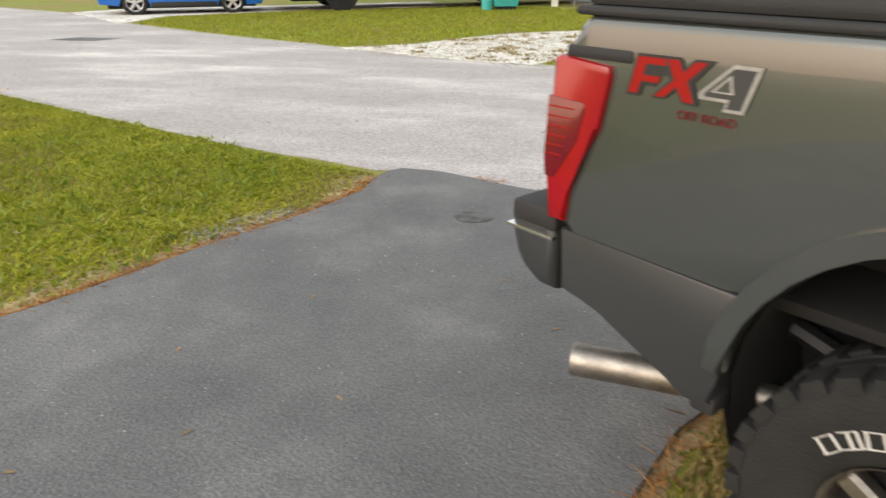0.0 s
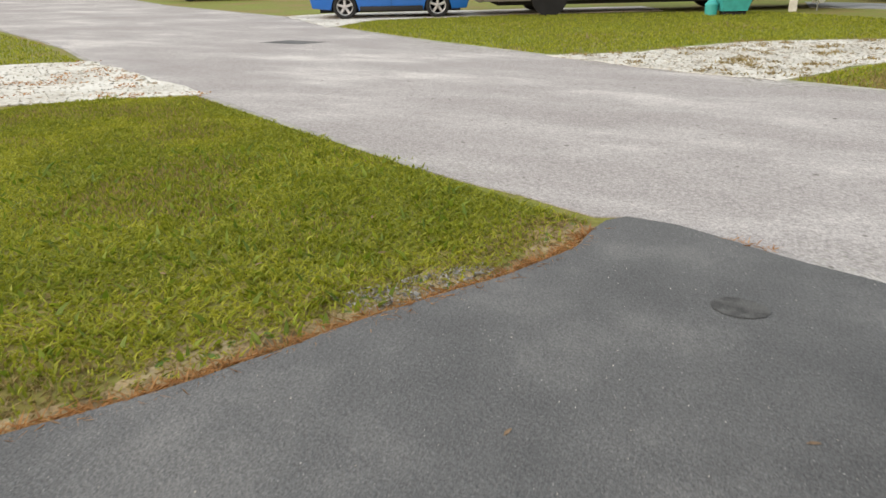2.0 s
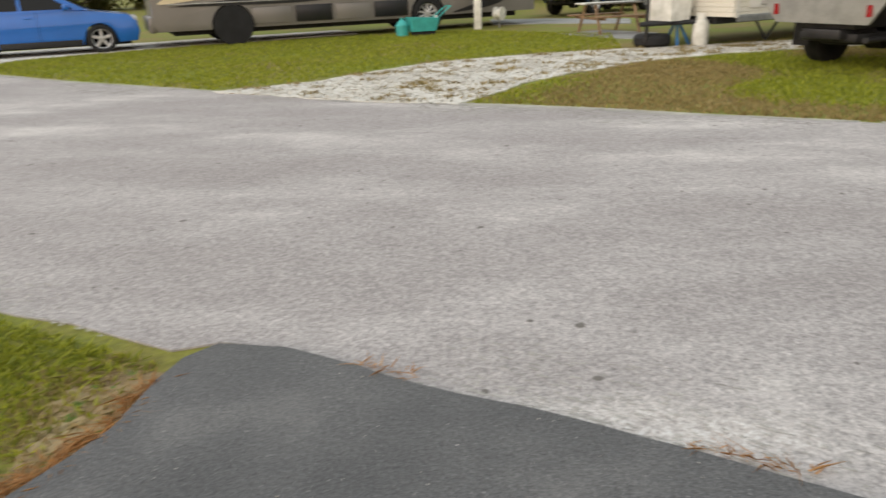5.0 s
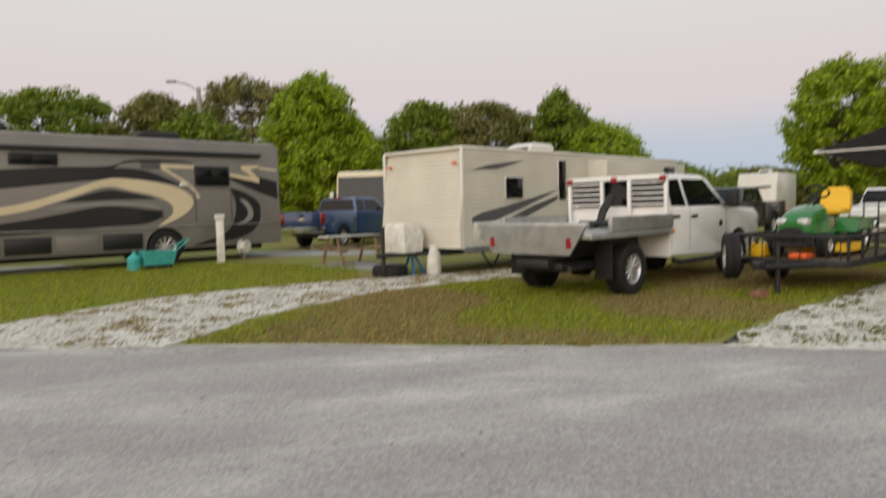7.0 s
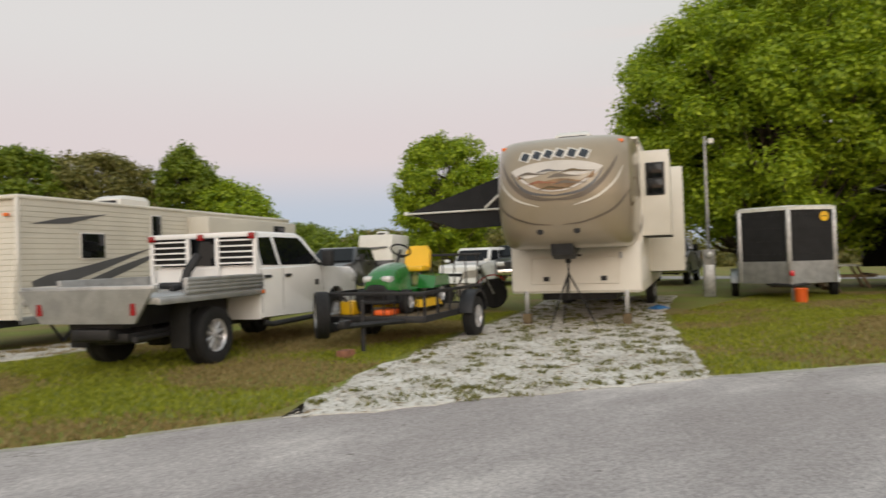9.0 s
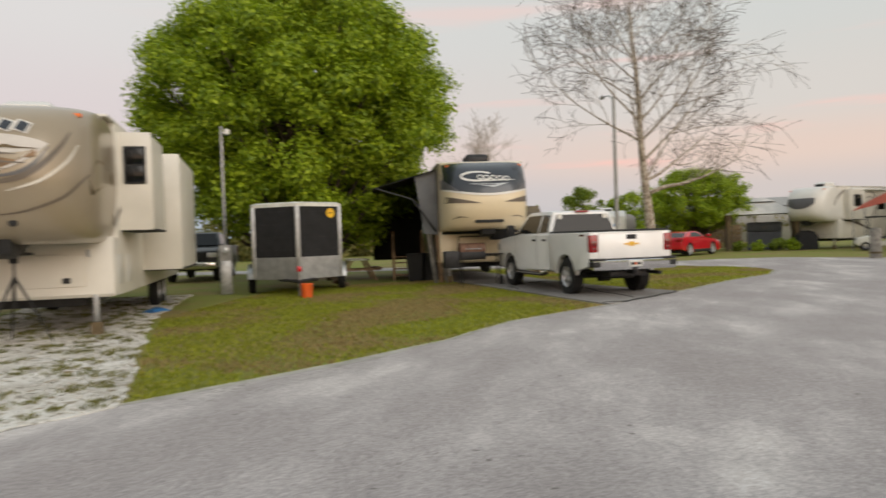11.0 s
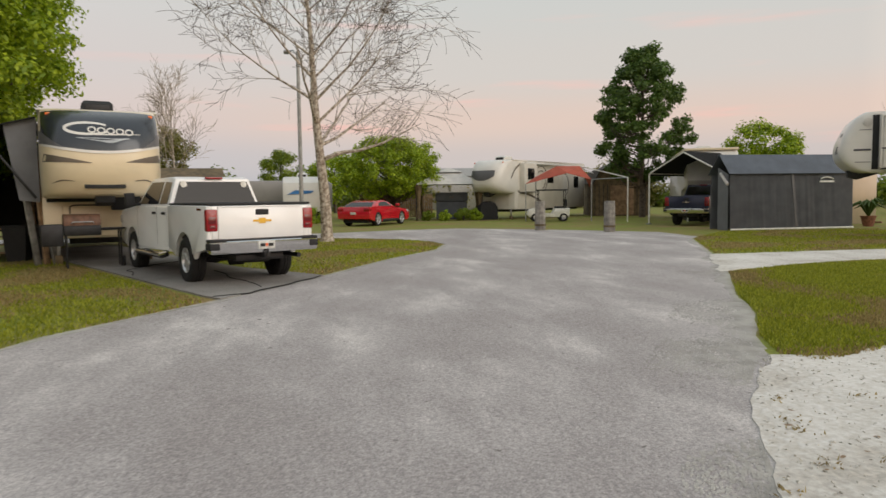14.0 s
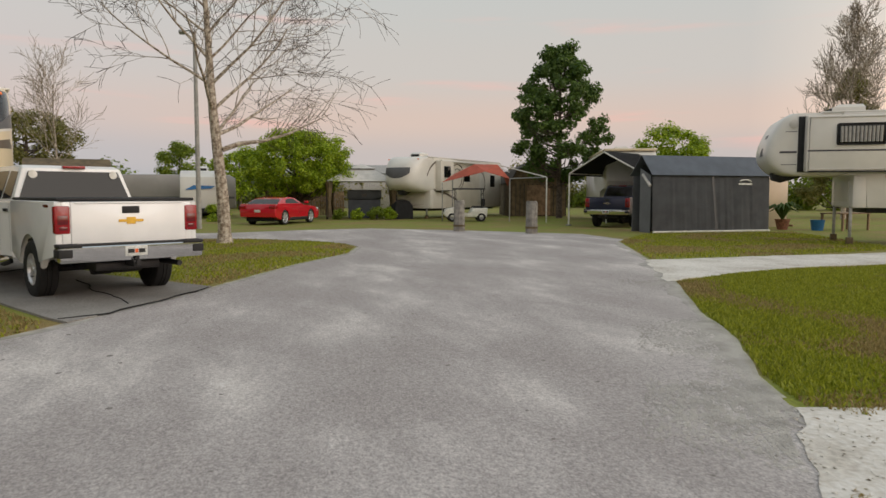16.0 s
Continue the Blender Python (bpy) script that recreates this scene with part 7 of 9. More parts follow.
for k in range(4):
    for s in (-1, 1):
        rv = bmesh.new()
        for q in range(9):
            f = (q + 0.5) / 9
            box(rv, -0.75 * f - 0.012, -0.75 * f + 0.012, s * f * 1.17 - 0.012, s * f * 1.17 + 0.012, 1.2 + 0.34 * k, 1.222 + 0.34 * k)
        rv.transform(Matrix.Translation((0.008, 0.008 * s, 0)))
        part("rivet_row", rv, "dark_steel", cg)
sg = part("round_sign", lathe([(0.001, 0), (0.13, 0), (0.13, 0.012), (0.001, 0.014)], 24), "yellow_paint", cg, "round yellow sticker", m=pose(-0.555, 0.90, 2.18, 90, 0, 123))
part("sign_text", B(-0.07, 0.07, -0.008, 0.012, 0.012, 0.016, 0), "rv_navy", sg)
part("tongue", rod(rod(bmesh.new(), (-0.6, -0.5, 0.42), (0.9, 0, 0.42), 0.045, None, 6), (-0.6, 0.5, 0.42), (0.9, 0, 0.42), 0.045, None, 6), "dark_steel", cg)
part("tongue_jack", R((0.55, 0, 0.05), (0.55, 0, 0.72), 0.035), "galv", cg)
part("jack_head", B(0.48, 0.62, -0.06, 0.06, 0.66, 0.80, 0.02), "red_paint", cg)

bu = thing("orange_bucket", pose(20.9, 10.35, 0), "bright orange plastic bucket on the grass", "bucket")
part("pail", lathe([(0.13, 0.0), (0.155, 0.34), (0.165, 0.36), (0.15, 0.37), (0.12, 0.02), (0.001, 0.02)], 20), "orange", bu)
part("handle", tube([(0, -0.16, 0.33), (0.1, -0.1, 0.24), (0.14, 0, 0.21), (0.1, 0.1, 0.24), (0, 0.16, 0.33)], 0.006, 5), "galv", bu)

# tripod with a small dark table top before the tan caravan
tp = thing("tripod", pose(13.45, 11.98, 0, 0, 0, 30), "black camera tripod with a flat dark plate", "tripod")
for a, nm in ((20, 0), (140, 0), (260, 0)):
    lg = part("leg", tube([(0, 0, 1.02), (0.28 * math.cos(radians(a)), 0.28 * math.sin(radians(a)), 0.5), (0.52 * math.cos(radians(a)), 0.52 * math.sin(radians(a)), 0.0)], [0.02, 0.016, 0.01], 8), "black_plastic", tp)
part("column", R((0, 0, 0.55), (0, 0, 1.30), 0.016), "black_plastic", tp)
part("head", B(-0.05, 0.05, -0.05, 0.05, 1.22, 1.34, 0.015), "black_plastic", tp)
part("plate", B(-0.16, 0.16, -0.24, 0.24, 1.34, 1.38, 0.01), "black_plastic", tp)
part("box", B(-0.10, 0.12, -0.16, 0.16, 1.38, 1.58, 0.02), "black_plastic", tp)
bl = thing("blue_hose", pose(17.9, 12.6, 0), "crumpled blue cloth lying on the gravel", "cloth")
part("cloth", loft([[(-0.35, -0.2, 0.0), (0.35, -0.15, 0.0), (0.3, 0.2, 0.0), (-0.3, 0.2, 0.0)], [(-0.2, -0.1, 0.09), (0.25, -0.08, 0.06), (0.2, 0.1, 0.10), (-0.2, 0.12, 0.05)]]), "tarp_blue", bl)
bl.name = "crumpled_cloth"

# utility pole with a camera beside the cargo trailer
pl = thing("service_pole", pose(22.6, 13.45, 0, 0, 0, 210), "grey service post with meter box and small camera", "service pole")
part("post", R((0, 0, 0), (0, 0, 4.75), 0.05, 0.04), "galv", pl)
part("pedestal", B(-0.14, 0.14, -0.16, 0.16, 0, 1.0, 0.02), "galv", pl)
part("meter_box", B(-0.02, 0.16, -0.17, 0.17, 0.95, 1.4, 0.02), "pole_grey", pl)
part("meter", lathe([(0.09, 0), (0.09, 0.09), (0.05, 0.11), (0.001, 0.11)], 18), "lamp_lens", pl, m=pose(0.16, 0, 1.25, 0, 90, 0))
part("camera_body", B(-0.02, 0.22, 0.08, 0.22, 4.5, 4.66, 0.03), "pvc_white", pl)
part("camera_arm", B(-0.03, 0.03, 0.0, 0.14, 4.56, 4.60, 0.006), "pvc_white", pl)


# ---- trees ----
def leaf_cloud(name, clumps, count, size, material, parent, seed, flat=0.0):
    """Many small bent leaves, thickest towards the outside of each clump."""
    rng = np.random.default_rng(seed)
    cen = np.array([c for c, _ in clumps])
    rad = np.array([r for _, r in clumps])
    pick = rng.choice(len(clumps), count, p=rad ** 2 / np.sum(rad ** 2))
    d = rng.normal(size=(count, 3))
    d /= np.linalg.norm(d, axis=1)[:, None]
    rr = rad[pick] * rng.uniform(0.05, 1.0, count) ** 0.5 * rng.uniform(0.85, 1.32, count)
    p = cen[pick] + d * rr[:, None] * np.array([1, 1, 0.8])
    u = rng.normal(size=(count, 3))
    u /= np.linalg.norm(u, axis=1)[:, None]
    n = d * 0.8 + rng.normal(size=(count, 3)) * 0.42 + np.array([0, 0, 0.5])
    n /= np.linalg.norm(n, axis=1)[:, None]
    u -= n * np.sum(u * n, axis=1)[:, None]
    u /= np.linalg.norm(u, axis=1)[:, None]
    v = np.cross(n, u)
    s = size * rng.uniform(0.6, 1.35, count)[:, None]
    w = s * 0.55
    verts = np.stack([p - u * s, p + v * w - n * s * 0.12, p + u * s, p - v * w - n * s * 0.12], axis=1).reshape(-1, 3)
    me = bpy.data.meshes.new(name)
    me.vertices.add(count * 4)
    me.vertices.foreach_set("co", verts.ravel())
    me.loops.add(count * 4)
    me.loops.foreach_set("vertex_index", np.arange(count * 4, dtype=np.int32))
    me.polygons.add(count)
    me.polygons.foreach_set("loop_start", np.arange(0, count * 4, 4, dtype=np.int32))
    me.materials.append(M[material])
    me.update()
    ob = new(name, me)
    ob.parent = parent
    return ob


def crown_clumps(cz, rx, rz, n, size, seed, shape="round"):
    rnd = random.Random(seed)
    out = []
    while len(out) < n:
        a, h, q = rnd.uniform(0, math.tau), rnd.uniform(-1, 1), rnd.uniform(0.35, 1.0) ** 0.6
        w = math.sqrt(max(0.02, 1 - h * h))
        if shape == "cone":
            w = (1 - (h + 1) / 2) ** 0.8 * 1.05 + 0.12
        if shape == "egg":
            w = math.sqrt(max(0.02, 1 - h * h)) * (0.85 - 0.25 * h)
        out.append((Vector((rx * w * q * math.cos(a), rx * w * q * math.sin(a), cz + rz * h * (0.55 + 0.45 * q))), size * rnd.uniform(0.65, 1.25)))
    return out


def tree(m, label, height, rx, low, leaves, leaf, material, seed, trunk=0.22, clumps=60, csize=None, shape="round", bark="bark", name="tree", lean=0.0):
    t = thing(name, m, label, "tree")
    cz, rz = (height + low) / 2, (height - low) / 2
    cl = crown_clumps(cz, rx, rz, clumps, csize or rx * 0.26, seed, shape)
    bm = bmesh.new()
    fork = low + 0.35 * (height - low)
    pts = [(0, 0, -0.05), (trunk * 0.2, 0, fork * 0.35), (lean, trunk * 0.3, fork), (lean, 0, height * 0.86)]
    for a, b, r0, r1 in zip(pts, pts[1:], (trunk * 1.25, trunk, trunk * 0.75), (trunk, trunk * 0.75, trunk * 0.15)):
        rod(bm, a, b, r0, r1, 10)
    rnd = random.Random(seed)
    for c, r in cl[::2]:
        z0 = min(max(low * 0.8, c.z - 0.5 * c.xy.length - rnd.uniform(0, 0.8)), height * 0.8)
        a = Vector((lean * z0 / max(0.1, fork), 0, z0))
        mid = a.lerp(c, 0.55) + Vector((0, 0, -0.12 * rx))
        rod(bm, a, mid, trunk * 0.30, trunk * 0.18, 5)
        rod(bm, mid, c, trunk * 0.18, trunk * 0.05, 5)
    part("trunk", bm, bark, t)
    leaf_cloud("crown", cl, leaves, leaf, material, t, seed)
    return t


tree(pose(28.3, 13.4, 0), "large bright green oak with a broad rounded crown", 10.9, 5.2, 1.3, 270000, 0.08, "leaf_bright", 11, 0.36, 620, 0.68)
tree(pose(30.3, 31.8, 0), "young leafy green tree behind the caravan", 8.3, 3.2, 1.4, 42000, 0.095, "leaf_bright", 12, 0.2, 330, 0.48)
tree(pose(5.8, 48.4, 0), "dense rounded bright green tree", 9.8, 4.3, 0.7, 60000, 0.12, "leaf_bright", 13, 0.3, 520, 0.6, "egg")
tree(pose(49.0, -19.8, 0), "dark green sweetgum tree with ragged pointed crown", 10.8, 3.5, 2.3, 24000, 0.12, "leaf_dark", 14, 0.17, 230, 0.44, "egg")
tree(pose(52.7, -3.9, 0), "small rounded green tree with low spreading crown", 5.3, 3.4, 1.3, 40000, 0.08, "leaf_bright", 15, 0.16, 330, 0.42)
tree(pose(71.5, 14.5, 0), "dull olive cypress mass behind the trucks", 8.0, 4.2, 0.4, 24000, 0.12, "leaf_dull", 16, 0.3, 140, 0.65)
tree(pose(72.0, 3.4, 0), "small green tree in the distance", 5.6, 2.2, 1.2, 6000, 0.13, "leaf_mid", 17, 0.15, 30, 0.7)
tree(pose(75.0, -1.5, 0), "small bright tree in the distance", 5.2, 2.4, 1.2, 6000, 0.13, "leaf_bright", 18, 0.15, 30, 0.7)
tree(pose(66.0, -41.0, 0), "rounded bright green tree beyond the canopy", 7.9, 3.8, 2.0, 12000, 0.15, "leaf_bright", 19, 0.2, 50, 0.9)
tree(pose(44.2, -38.2, 0), "dark ragged cedar tree", 9.6, 2.7, 0.8, 11000, 0.12, "leaf_dull", 20, 0.2, 70, 0.55, "cone")
for i, (x, y, hh, rx, mt) in enumerate(((-33, 60, 10.5, 5, "leaf_mid"), (-24, 66, 12, 5.5, "leaf_dull"), (-14.5, 72, 12.5, 5.2, "leaf_mid"), (-6, 70, 11.8, 4.6, "leaf_dull"), (2.3, 74, 14.4, 5.4, "leaf_dull"), (-2, 62, 9, 4.2, "leaf_mid"), (11.5, 76, 10, 4.0, "leaf_dull"),
                                         (18.5, 71, 12.0, 4.4, "leaf_mid"), (24.5, 70, 11.8, 4.6, "leaf_dull"), (31, 67, 12.6, 3.4, "leaf_mid"), (34.5, 65, 9, 3.6, "leaf_bright"), (52, 80, 6, 5, "leaf_mid"), (60, 74, 5, 5, "leaf_dull"), (66, 60, 6.5, 4, "leaf_mid"), (-45, 56, 11, 5.5, "leaf_mid"))):
    tree(pose(x, y, 0, 0, 0, 37 * i), "tall distant tree hung with grey-green foliage" if mt == "leaf_dull" else "distant leafy green tree", hh, rx * 1.3, 0.8, 26000, 0.19, mt, 30 + i, 0.25, 420, 0.8, "egg" if i % 2 else "round")


def bare_tree(m, label, height, seed, trunk, spread, levels=4, material="bark_pale", fine=0.006, rise=0.3, reach=0.44, low=0.26, droop=0.05, twig="bark"):
    t = thing("bare_tree", m, label, "tree")
    rnd = random.Random(seed)
    bt, bw = bmesh.new(), bmesh.new()
    limbs = []

    def grow(bm, p, d, length, r, lv):
        n = 5 if lv > 1 else 4
        for i in range(n):
            bend = Vector((rnd.uniform(-1, 1), rnd.uniform(-1, 1), rnd.uniform(-0.5, 0.9))) * 0.16 - Vector((0, 0, droop * (3 - lv) * 0.5))
            d = (d + bend).normalized()
            q = p + d * length / n
            r1 = max(fine, r * 0.82)
            rod(bm, p, q, r, r1, 6 if lv > 1 else 3)
            p, r = q, r1
            if lv > 0 and i > 0:
                for k in range(2 if i % 2 else 1):
                    ax = d.orthogonal().normalized()
                    ax.rotate(Matrix.Rotation(rnd.uniform(0, math.tau), 3, d))
                    ang = rnd.uniform(0.5, 0.9)
                    nd = (d * math.cos(ang) + ax * math.sin(ang) * spread + Vector((0, 0, 0.10))).normalized()
                    grow(bm if lv > 2 else bw if lv == 1 else bm, p, nd, length * rnd.uniform(0.42, 0.66), max(fine, r * rnd.uniform(0.4, 0.6)), lv - 1)

    rod(bt, (0, 0, -0.05), (0.02, 0, 0.3), trunk * 1.45, trunk * 1.05, 12)
    p, d, r = Vector((0.02, 0, 0.3)), Vector((0.0, 0.0, 1)), trunk * 1.05
    steps = 14
    for i in range(steps):
        d = (d + Vector((rnd.uniform(-1, 1), rnd.uniform(-1, 1), 0.9)) * 0.045).normalized()
        q = p + d * (height * 0.93 - 0.3) / steps
        r1 = trunk * (1.05 - 0.98 * (i + 1) / steps)
        rod(bt, p, q, r, max(fine, r1), 10)
        p, r = q, max(fine, r1)
        if p.z > height * low and i < steps - 1:
            for k in range(2):
                a = rnd.uniform(0, math.tau)
                up = rise + 1.1 * (p.z / height) ** 1.3 + rnd.uniform(-0.15, 0.2)
                lb = bmesh.new()
                grow(lb, p, Vector((math.cos(a), math.sin(a), up)).normalized(), height * (reach - 0.30 * p.z / height) * rnd.uniform(0.8, 1.15), r * 0.45, levels - 1)
                limbs.append(lb)
    part("trunk", bt, material, t)
    for lb in limbs:
        part("limb", lb, material, t)
    tagged(part("twig_growth", bw, twig, t), "fine grey twigs", kind="stuff")
    return t


sycamore = bare_tree(pose(31.6, 0.95, 0), "tall leafless sycamore with pale mottled bark", 11.6, 5, 0.19, 1.0, 4, fine=0.007)
part("limb", tube([(0, 0, 2.85), (0.1, -0.5, 3.05), (0.2, -1.2, 3.15), (0.2, -2.0, 3.4), (0.2, -2.7, 3.75), (0.3, -3.4, 4.1)], [0.08, 0.07, 0.055, 0.04, 0.025, 0.008], 8), "bark_pale", sycamore)
for k in range(9):
    y0, z0 = -1.3 - 0.22 * k, 3.19 + 0.10 * k
    part("limb", tube([(0.25, y0, z0), (0.25 + 0.2 * (-1) ** k, y0 - 0.25, z0 + 0.30), (0.25 + 0.4 * (-1) ** k, y0 - 0.55, z0 + 0.65 + 0.15 * (k % 3)), (0.3 + 0.4 * (-1) ** k, y0 - 0.95, z0 + 0.85)], [0.02, 0.014, 0.009, 0.005], 5), "bark_pale", sycamore)
bare_tree(pose(64, 11.0, 0), "leafless tree with thin reddish twigs", 10.8, 8, 0.11, 0.7, 3, fine=0.012, rise=1.2, reach=0.42, twig="bark_pale")
bare_tree(pose(42.2, -35.8, 0), "leafless tree behind the caravan", 13.0, 9, 0.14, 0.8, 4, fine=0.011, rise=1.1, reach=0.36, droop=0.0, twig="bark_pale")


# low woods that close the far side of the park
rnd = random.Random(77)
for k, (a, b, h, mt) in enumerate((((20, 62), (46, 47), 4.2, "leaf_mid"), ((42, 50), (66, 22), 4.0, "leaf_dull"), ((66, 24), (86, -6), 4.6, "leaf_mid"), ((84, -4), (80, -40), 5.0, "leaf_dull"), ((80, -38), (52, -62), 5.0, "leaf_mid"), ((-50, 60), (22, 78), 6.5, "leaf_dull"))):
    wd = thing("distant_woods", pose(0, 0, 0), "low dark band of distant woods and scrub", "woods", kind="stuff")
    cl = []
    for i in range(150):
        f = rnd.random()
        cl.append((Vector((a[0] + (b[0] - a[0]) * f + rnd.uniform(-2, 2), a[1] + (b[1] - a[1]) * f + rnd.uniform(-2, 2), rnd.uniform(0.2, h - 0.8) * (0.75 + 0.35 * math.sin(f * 23 + k)))), rnd.uniform(0.8, 1.5)))
    leaf_cloud("foliage", cl, 22000, 0.2, mt, wd, 80 + k)

# ---- grey fabric shelter and canopy ----
sh = thing("fabric_shelter", pose(32.45, -15.05, 0, 0, 0, -92), "dark grey peaked fabric garage shelter on the grass", "shelter")
SL, SW, SE, SP = 5.5, 1.5, 2.25, 3.05
bms = bmesh.new()
grid = []
for i in range(109):
    x = SL * i / 108
    col = []
    for j in range(7):
        f = j / 6
        fold = 0.035 * noise.noise(Vector((x * 3.2 + 0.5 * f, f * 0.5, 3.0))) + 0.022 * noise.noise(Vector((x * 9.0 + f, f * 0.6, 8.0)))
        col.append(bms.verts.new((x, 0.06 * f + fold * (1.0 - 0.6 * f) * min(1, 6 * i / 108, 6 * (108 - i) / 108), SE * f)))
    grid.append(col)
for u, v in zip(grid, grid[1:]):
    for a in range(6):
        bms.faces.new((u[a], u[a + 1], v[a + 1], v[a]))
bmesh.ops.solidify(bms, geom=bms.faces, thickness=0.015)
part("side_wall", bms, "fabric_grey", sh, "grey fabric wall hanging in folds")
part("side_wall", slab([(0, SW, 0), (SL, SW, 0), (SL, SW - 0.06, SE), (0, SW - 0.06, SE)], 0.02), "fabric_grey", sh)
part("roof_panel", slab([(-0.08, -0.03, SE), (SL + 0.05, -0.03, SE), (SL + 0.05, SW / 2, SP), (-0.08, SW / 2, SP)], 0.03), "fabric_slate", sh)
part("roof_panel", slab([(-0.08, SW + 0.03, SE), (SL + 0.05, SW + 0.03, SE), (SL + 0.05, SW / 2, SP), (-0.08, SW / 2, SP)], -0.03), "fabric_slate", sh)
part("end_wall", slab([(SL, 0, 0), (SL, SW, 0), (SL, SW - 0.05, SE), (SL, SW / 2, SP - 0.02), (SL, 0.05, SE)], 0.02), "fabric_grey", sh)
part("door_flap", slab([(0, SW * 0.12, 0), (0, SW * 0.62, 0), (0, SW * 0.62, SE + 0.3), (0, SW * 0.12, SE)], 0.02), "fabric_grey", sh)
part("rolled_door", R((-0.06, 0.12, 1.85), (-0.02, 0.7, 2.3), 0.06), "fabric_cream", sh)
part("seam_strip", slab([(SL * 0.53, -0.012, 0.0), (SL * 0.55, -0.012, 0.0), (SL * 0.51, 0.045, SE), (SL * 0.49, 0.045, SE)], 0.006), "grey_deco", sh)
part("ground_tube", R((0, -0.06, 0.04), (SL, -0.06, 0.04), 0.04), "pvc_white", sh)
part("emblem_arc", tube([(SL * 0.78 + 0.3 * math.cos(radians(a)), 0.0, 1.98 + 0.13 * math.sin(radians(a))) for a in range(20, 170, 15)], 0.03, 6), "pvc_white", sh)
part("emblem_bar", slab([(SL * 0.72, 0.0, 1.90), (SL * 0.84, 0.0, 1.90), (SL * 0.84, 0.008, 1.97), (SL * 0.72, 0.008, 1.97)], 0.02), "pvc_white", sh)

cn = thing("canopy_carport", pose(37.55, -15.95, 0, 0, 0, -62), "grey fabric carport canopy on white poles", "carport")
CW, CL, CE, CPK = 1.85, 7.0, 2.55, 3.5
for yy in (-CW, CW):
    bmc = bmesh.new()
    rows = []
    for i in range(9):
        sag = 0.06 * math.sin(math.pi * (i % 4) / 4)
        rows.append([bmc.verts.new((CL * i / 8, yy * (1 - f), CE + (CPK - CE) * f - sag * math.sin(math.pi * f))) for f in (0, 0.25, 0.5, 0.75, 1)])
    for u, v in zip(rows, rows[1:]):
        for a in range(4):
            bmc.faces.new((u[a], u[a + 1], v[a + 1], v[a]))
    bmesh.ops.solidify(bmc, geom=bmc.faces, thickness=0.012)
    part("roof_panel", bmc, "fabric_black", cn)
    for xx in (0.0, CL / 2, CL):
        part("pole", R((xx, yy, 0), (xx, yy, CE - 0.12), 0.04), "pvc_white", cn)
        part("rafter", tube([(xx, yy, CE - 0.14), (xx, yy * 0.985, CE - 0.04), (xx, yy * 0.9, CE + 0.04), (xx, 0, CPK - 0.05)], 0.036), "pvc_white", cn)
    part("eave_tube", R((0, yy, CE - 0.06), (CL, yy, CE - 0.06), 0.03), "pvc_white", cn)
    part("valance", slab([(0.0, yy, CE), (CL, yy, CE), (CL, yy, CE - 0.16), (0, yy, CE - 0.16)], 0.01), "fabric_black", cn)
part("ridge_tube", R((0, 0, CPK - 0.05), (CL, 0, CPK - 0.05), 0.03), "pvc_white", cn)
part("pole_foot", B(-0.1, 0.1, CW - 0.1, CW + 0.1, 0, 0.06, 0.01), "concrete", cn)

# long white caravan behind the canopy
lv = thing("long_caravan", pose(43.5, -20.5, 0, 0, 0, -25), "long white caravan standing behind the canopy", "caravan")
part("body", prism([(-5, 1.75), (-5.35, 2.15), (-5.1, 3.2), (-4.3, 3.75), (5, 3.75), (5, 0.8), (-2.6, 0.8), (-2.6, 1.75)], -1.25, 1.25, 0.10, 3), "fiberglass", lv)
part("roof_trim", B(-4.6, 5.02, -1.28, 1.28, 3.66, 3.78, 0.03), "rv_cream", lv)
ac_unit(lv, -1.0, 3.78, "fiberglass")
ac_unit(lv, 1.6, 3.78, "black_plastic")
part("chassis", B(-2.4, 4.5, -0.9, 0.9, 0.0, 0.82, 0.02), "dark_steel", lv)
part("window", B(-1.0, 0.4, -1.27, -1.24, 1.9, 2.6, 0.02), "tint", lv)

# ---- stone posts at the lane's end ----
gp = thing("gate_post", pose(35.85, -8.25, 0, 0, 0, 15), "weathered grey wooden bollard post by the lane", "post", "posts at the lane end")
part("timber", loft([[(0.24 * math.cos(a) * s, 0.24 * math.sin(a) * s, z) for a in [k * math.tau / 10 for k in range(10)]] for z, s in ((-0.05, 1.0), (0.5, 0.96), (1.2, 0.93), (1.25, 0.85))]), "wood_grey", gp)
part("band", lathe([(0.235, 0.2), (0.245, 0.2), (0.245, 0.28), (0.235, 0.28)], 14), "wood_brown", gp)
copy_thing(gp, pose(33.5, -10.35, 0, 0, 0, 50))

# ---- brown shed ----
bs = thing("garden_shed", pose(54.5, -20.5, 0, 0, 0, 165), "brown wooden barn-roof shed with dark roof", "shed")
gam = [(-1.9, 0.0), (-1.9, 2.2), (-1.45, 3.1), (0, 3.75), (1.45, 3.1), (1.9, 2.2), (1.9, 0.0)]
bmx = loft([[(x0, y_, z_) for y_, z_ in gam] for x0 in (-2.6, 2.6)])
part("wall_shell", bmx, "wood_brown", bs)
for a, b in zip(gam[1:-1], gam[2:-1]):
    part("roof_panel", slab([(-2.8, a[0] * 1.06, a[1] + 0.03), (2.8, a[0] * 1.06, a[1] + 0.03), (2.8, b[0] * 1.06, b[1] + 0.03), (-2.8, b[0] * 1.06, b[1] + 0.03)], -0.06 if a[0] < 0 else -0.06), "roof_brown", bs)
part("door", B(2.6, 2.66, -0.8, 0.8, 0.1, 2.1, 0.02), "wood", bs)
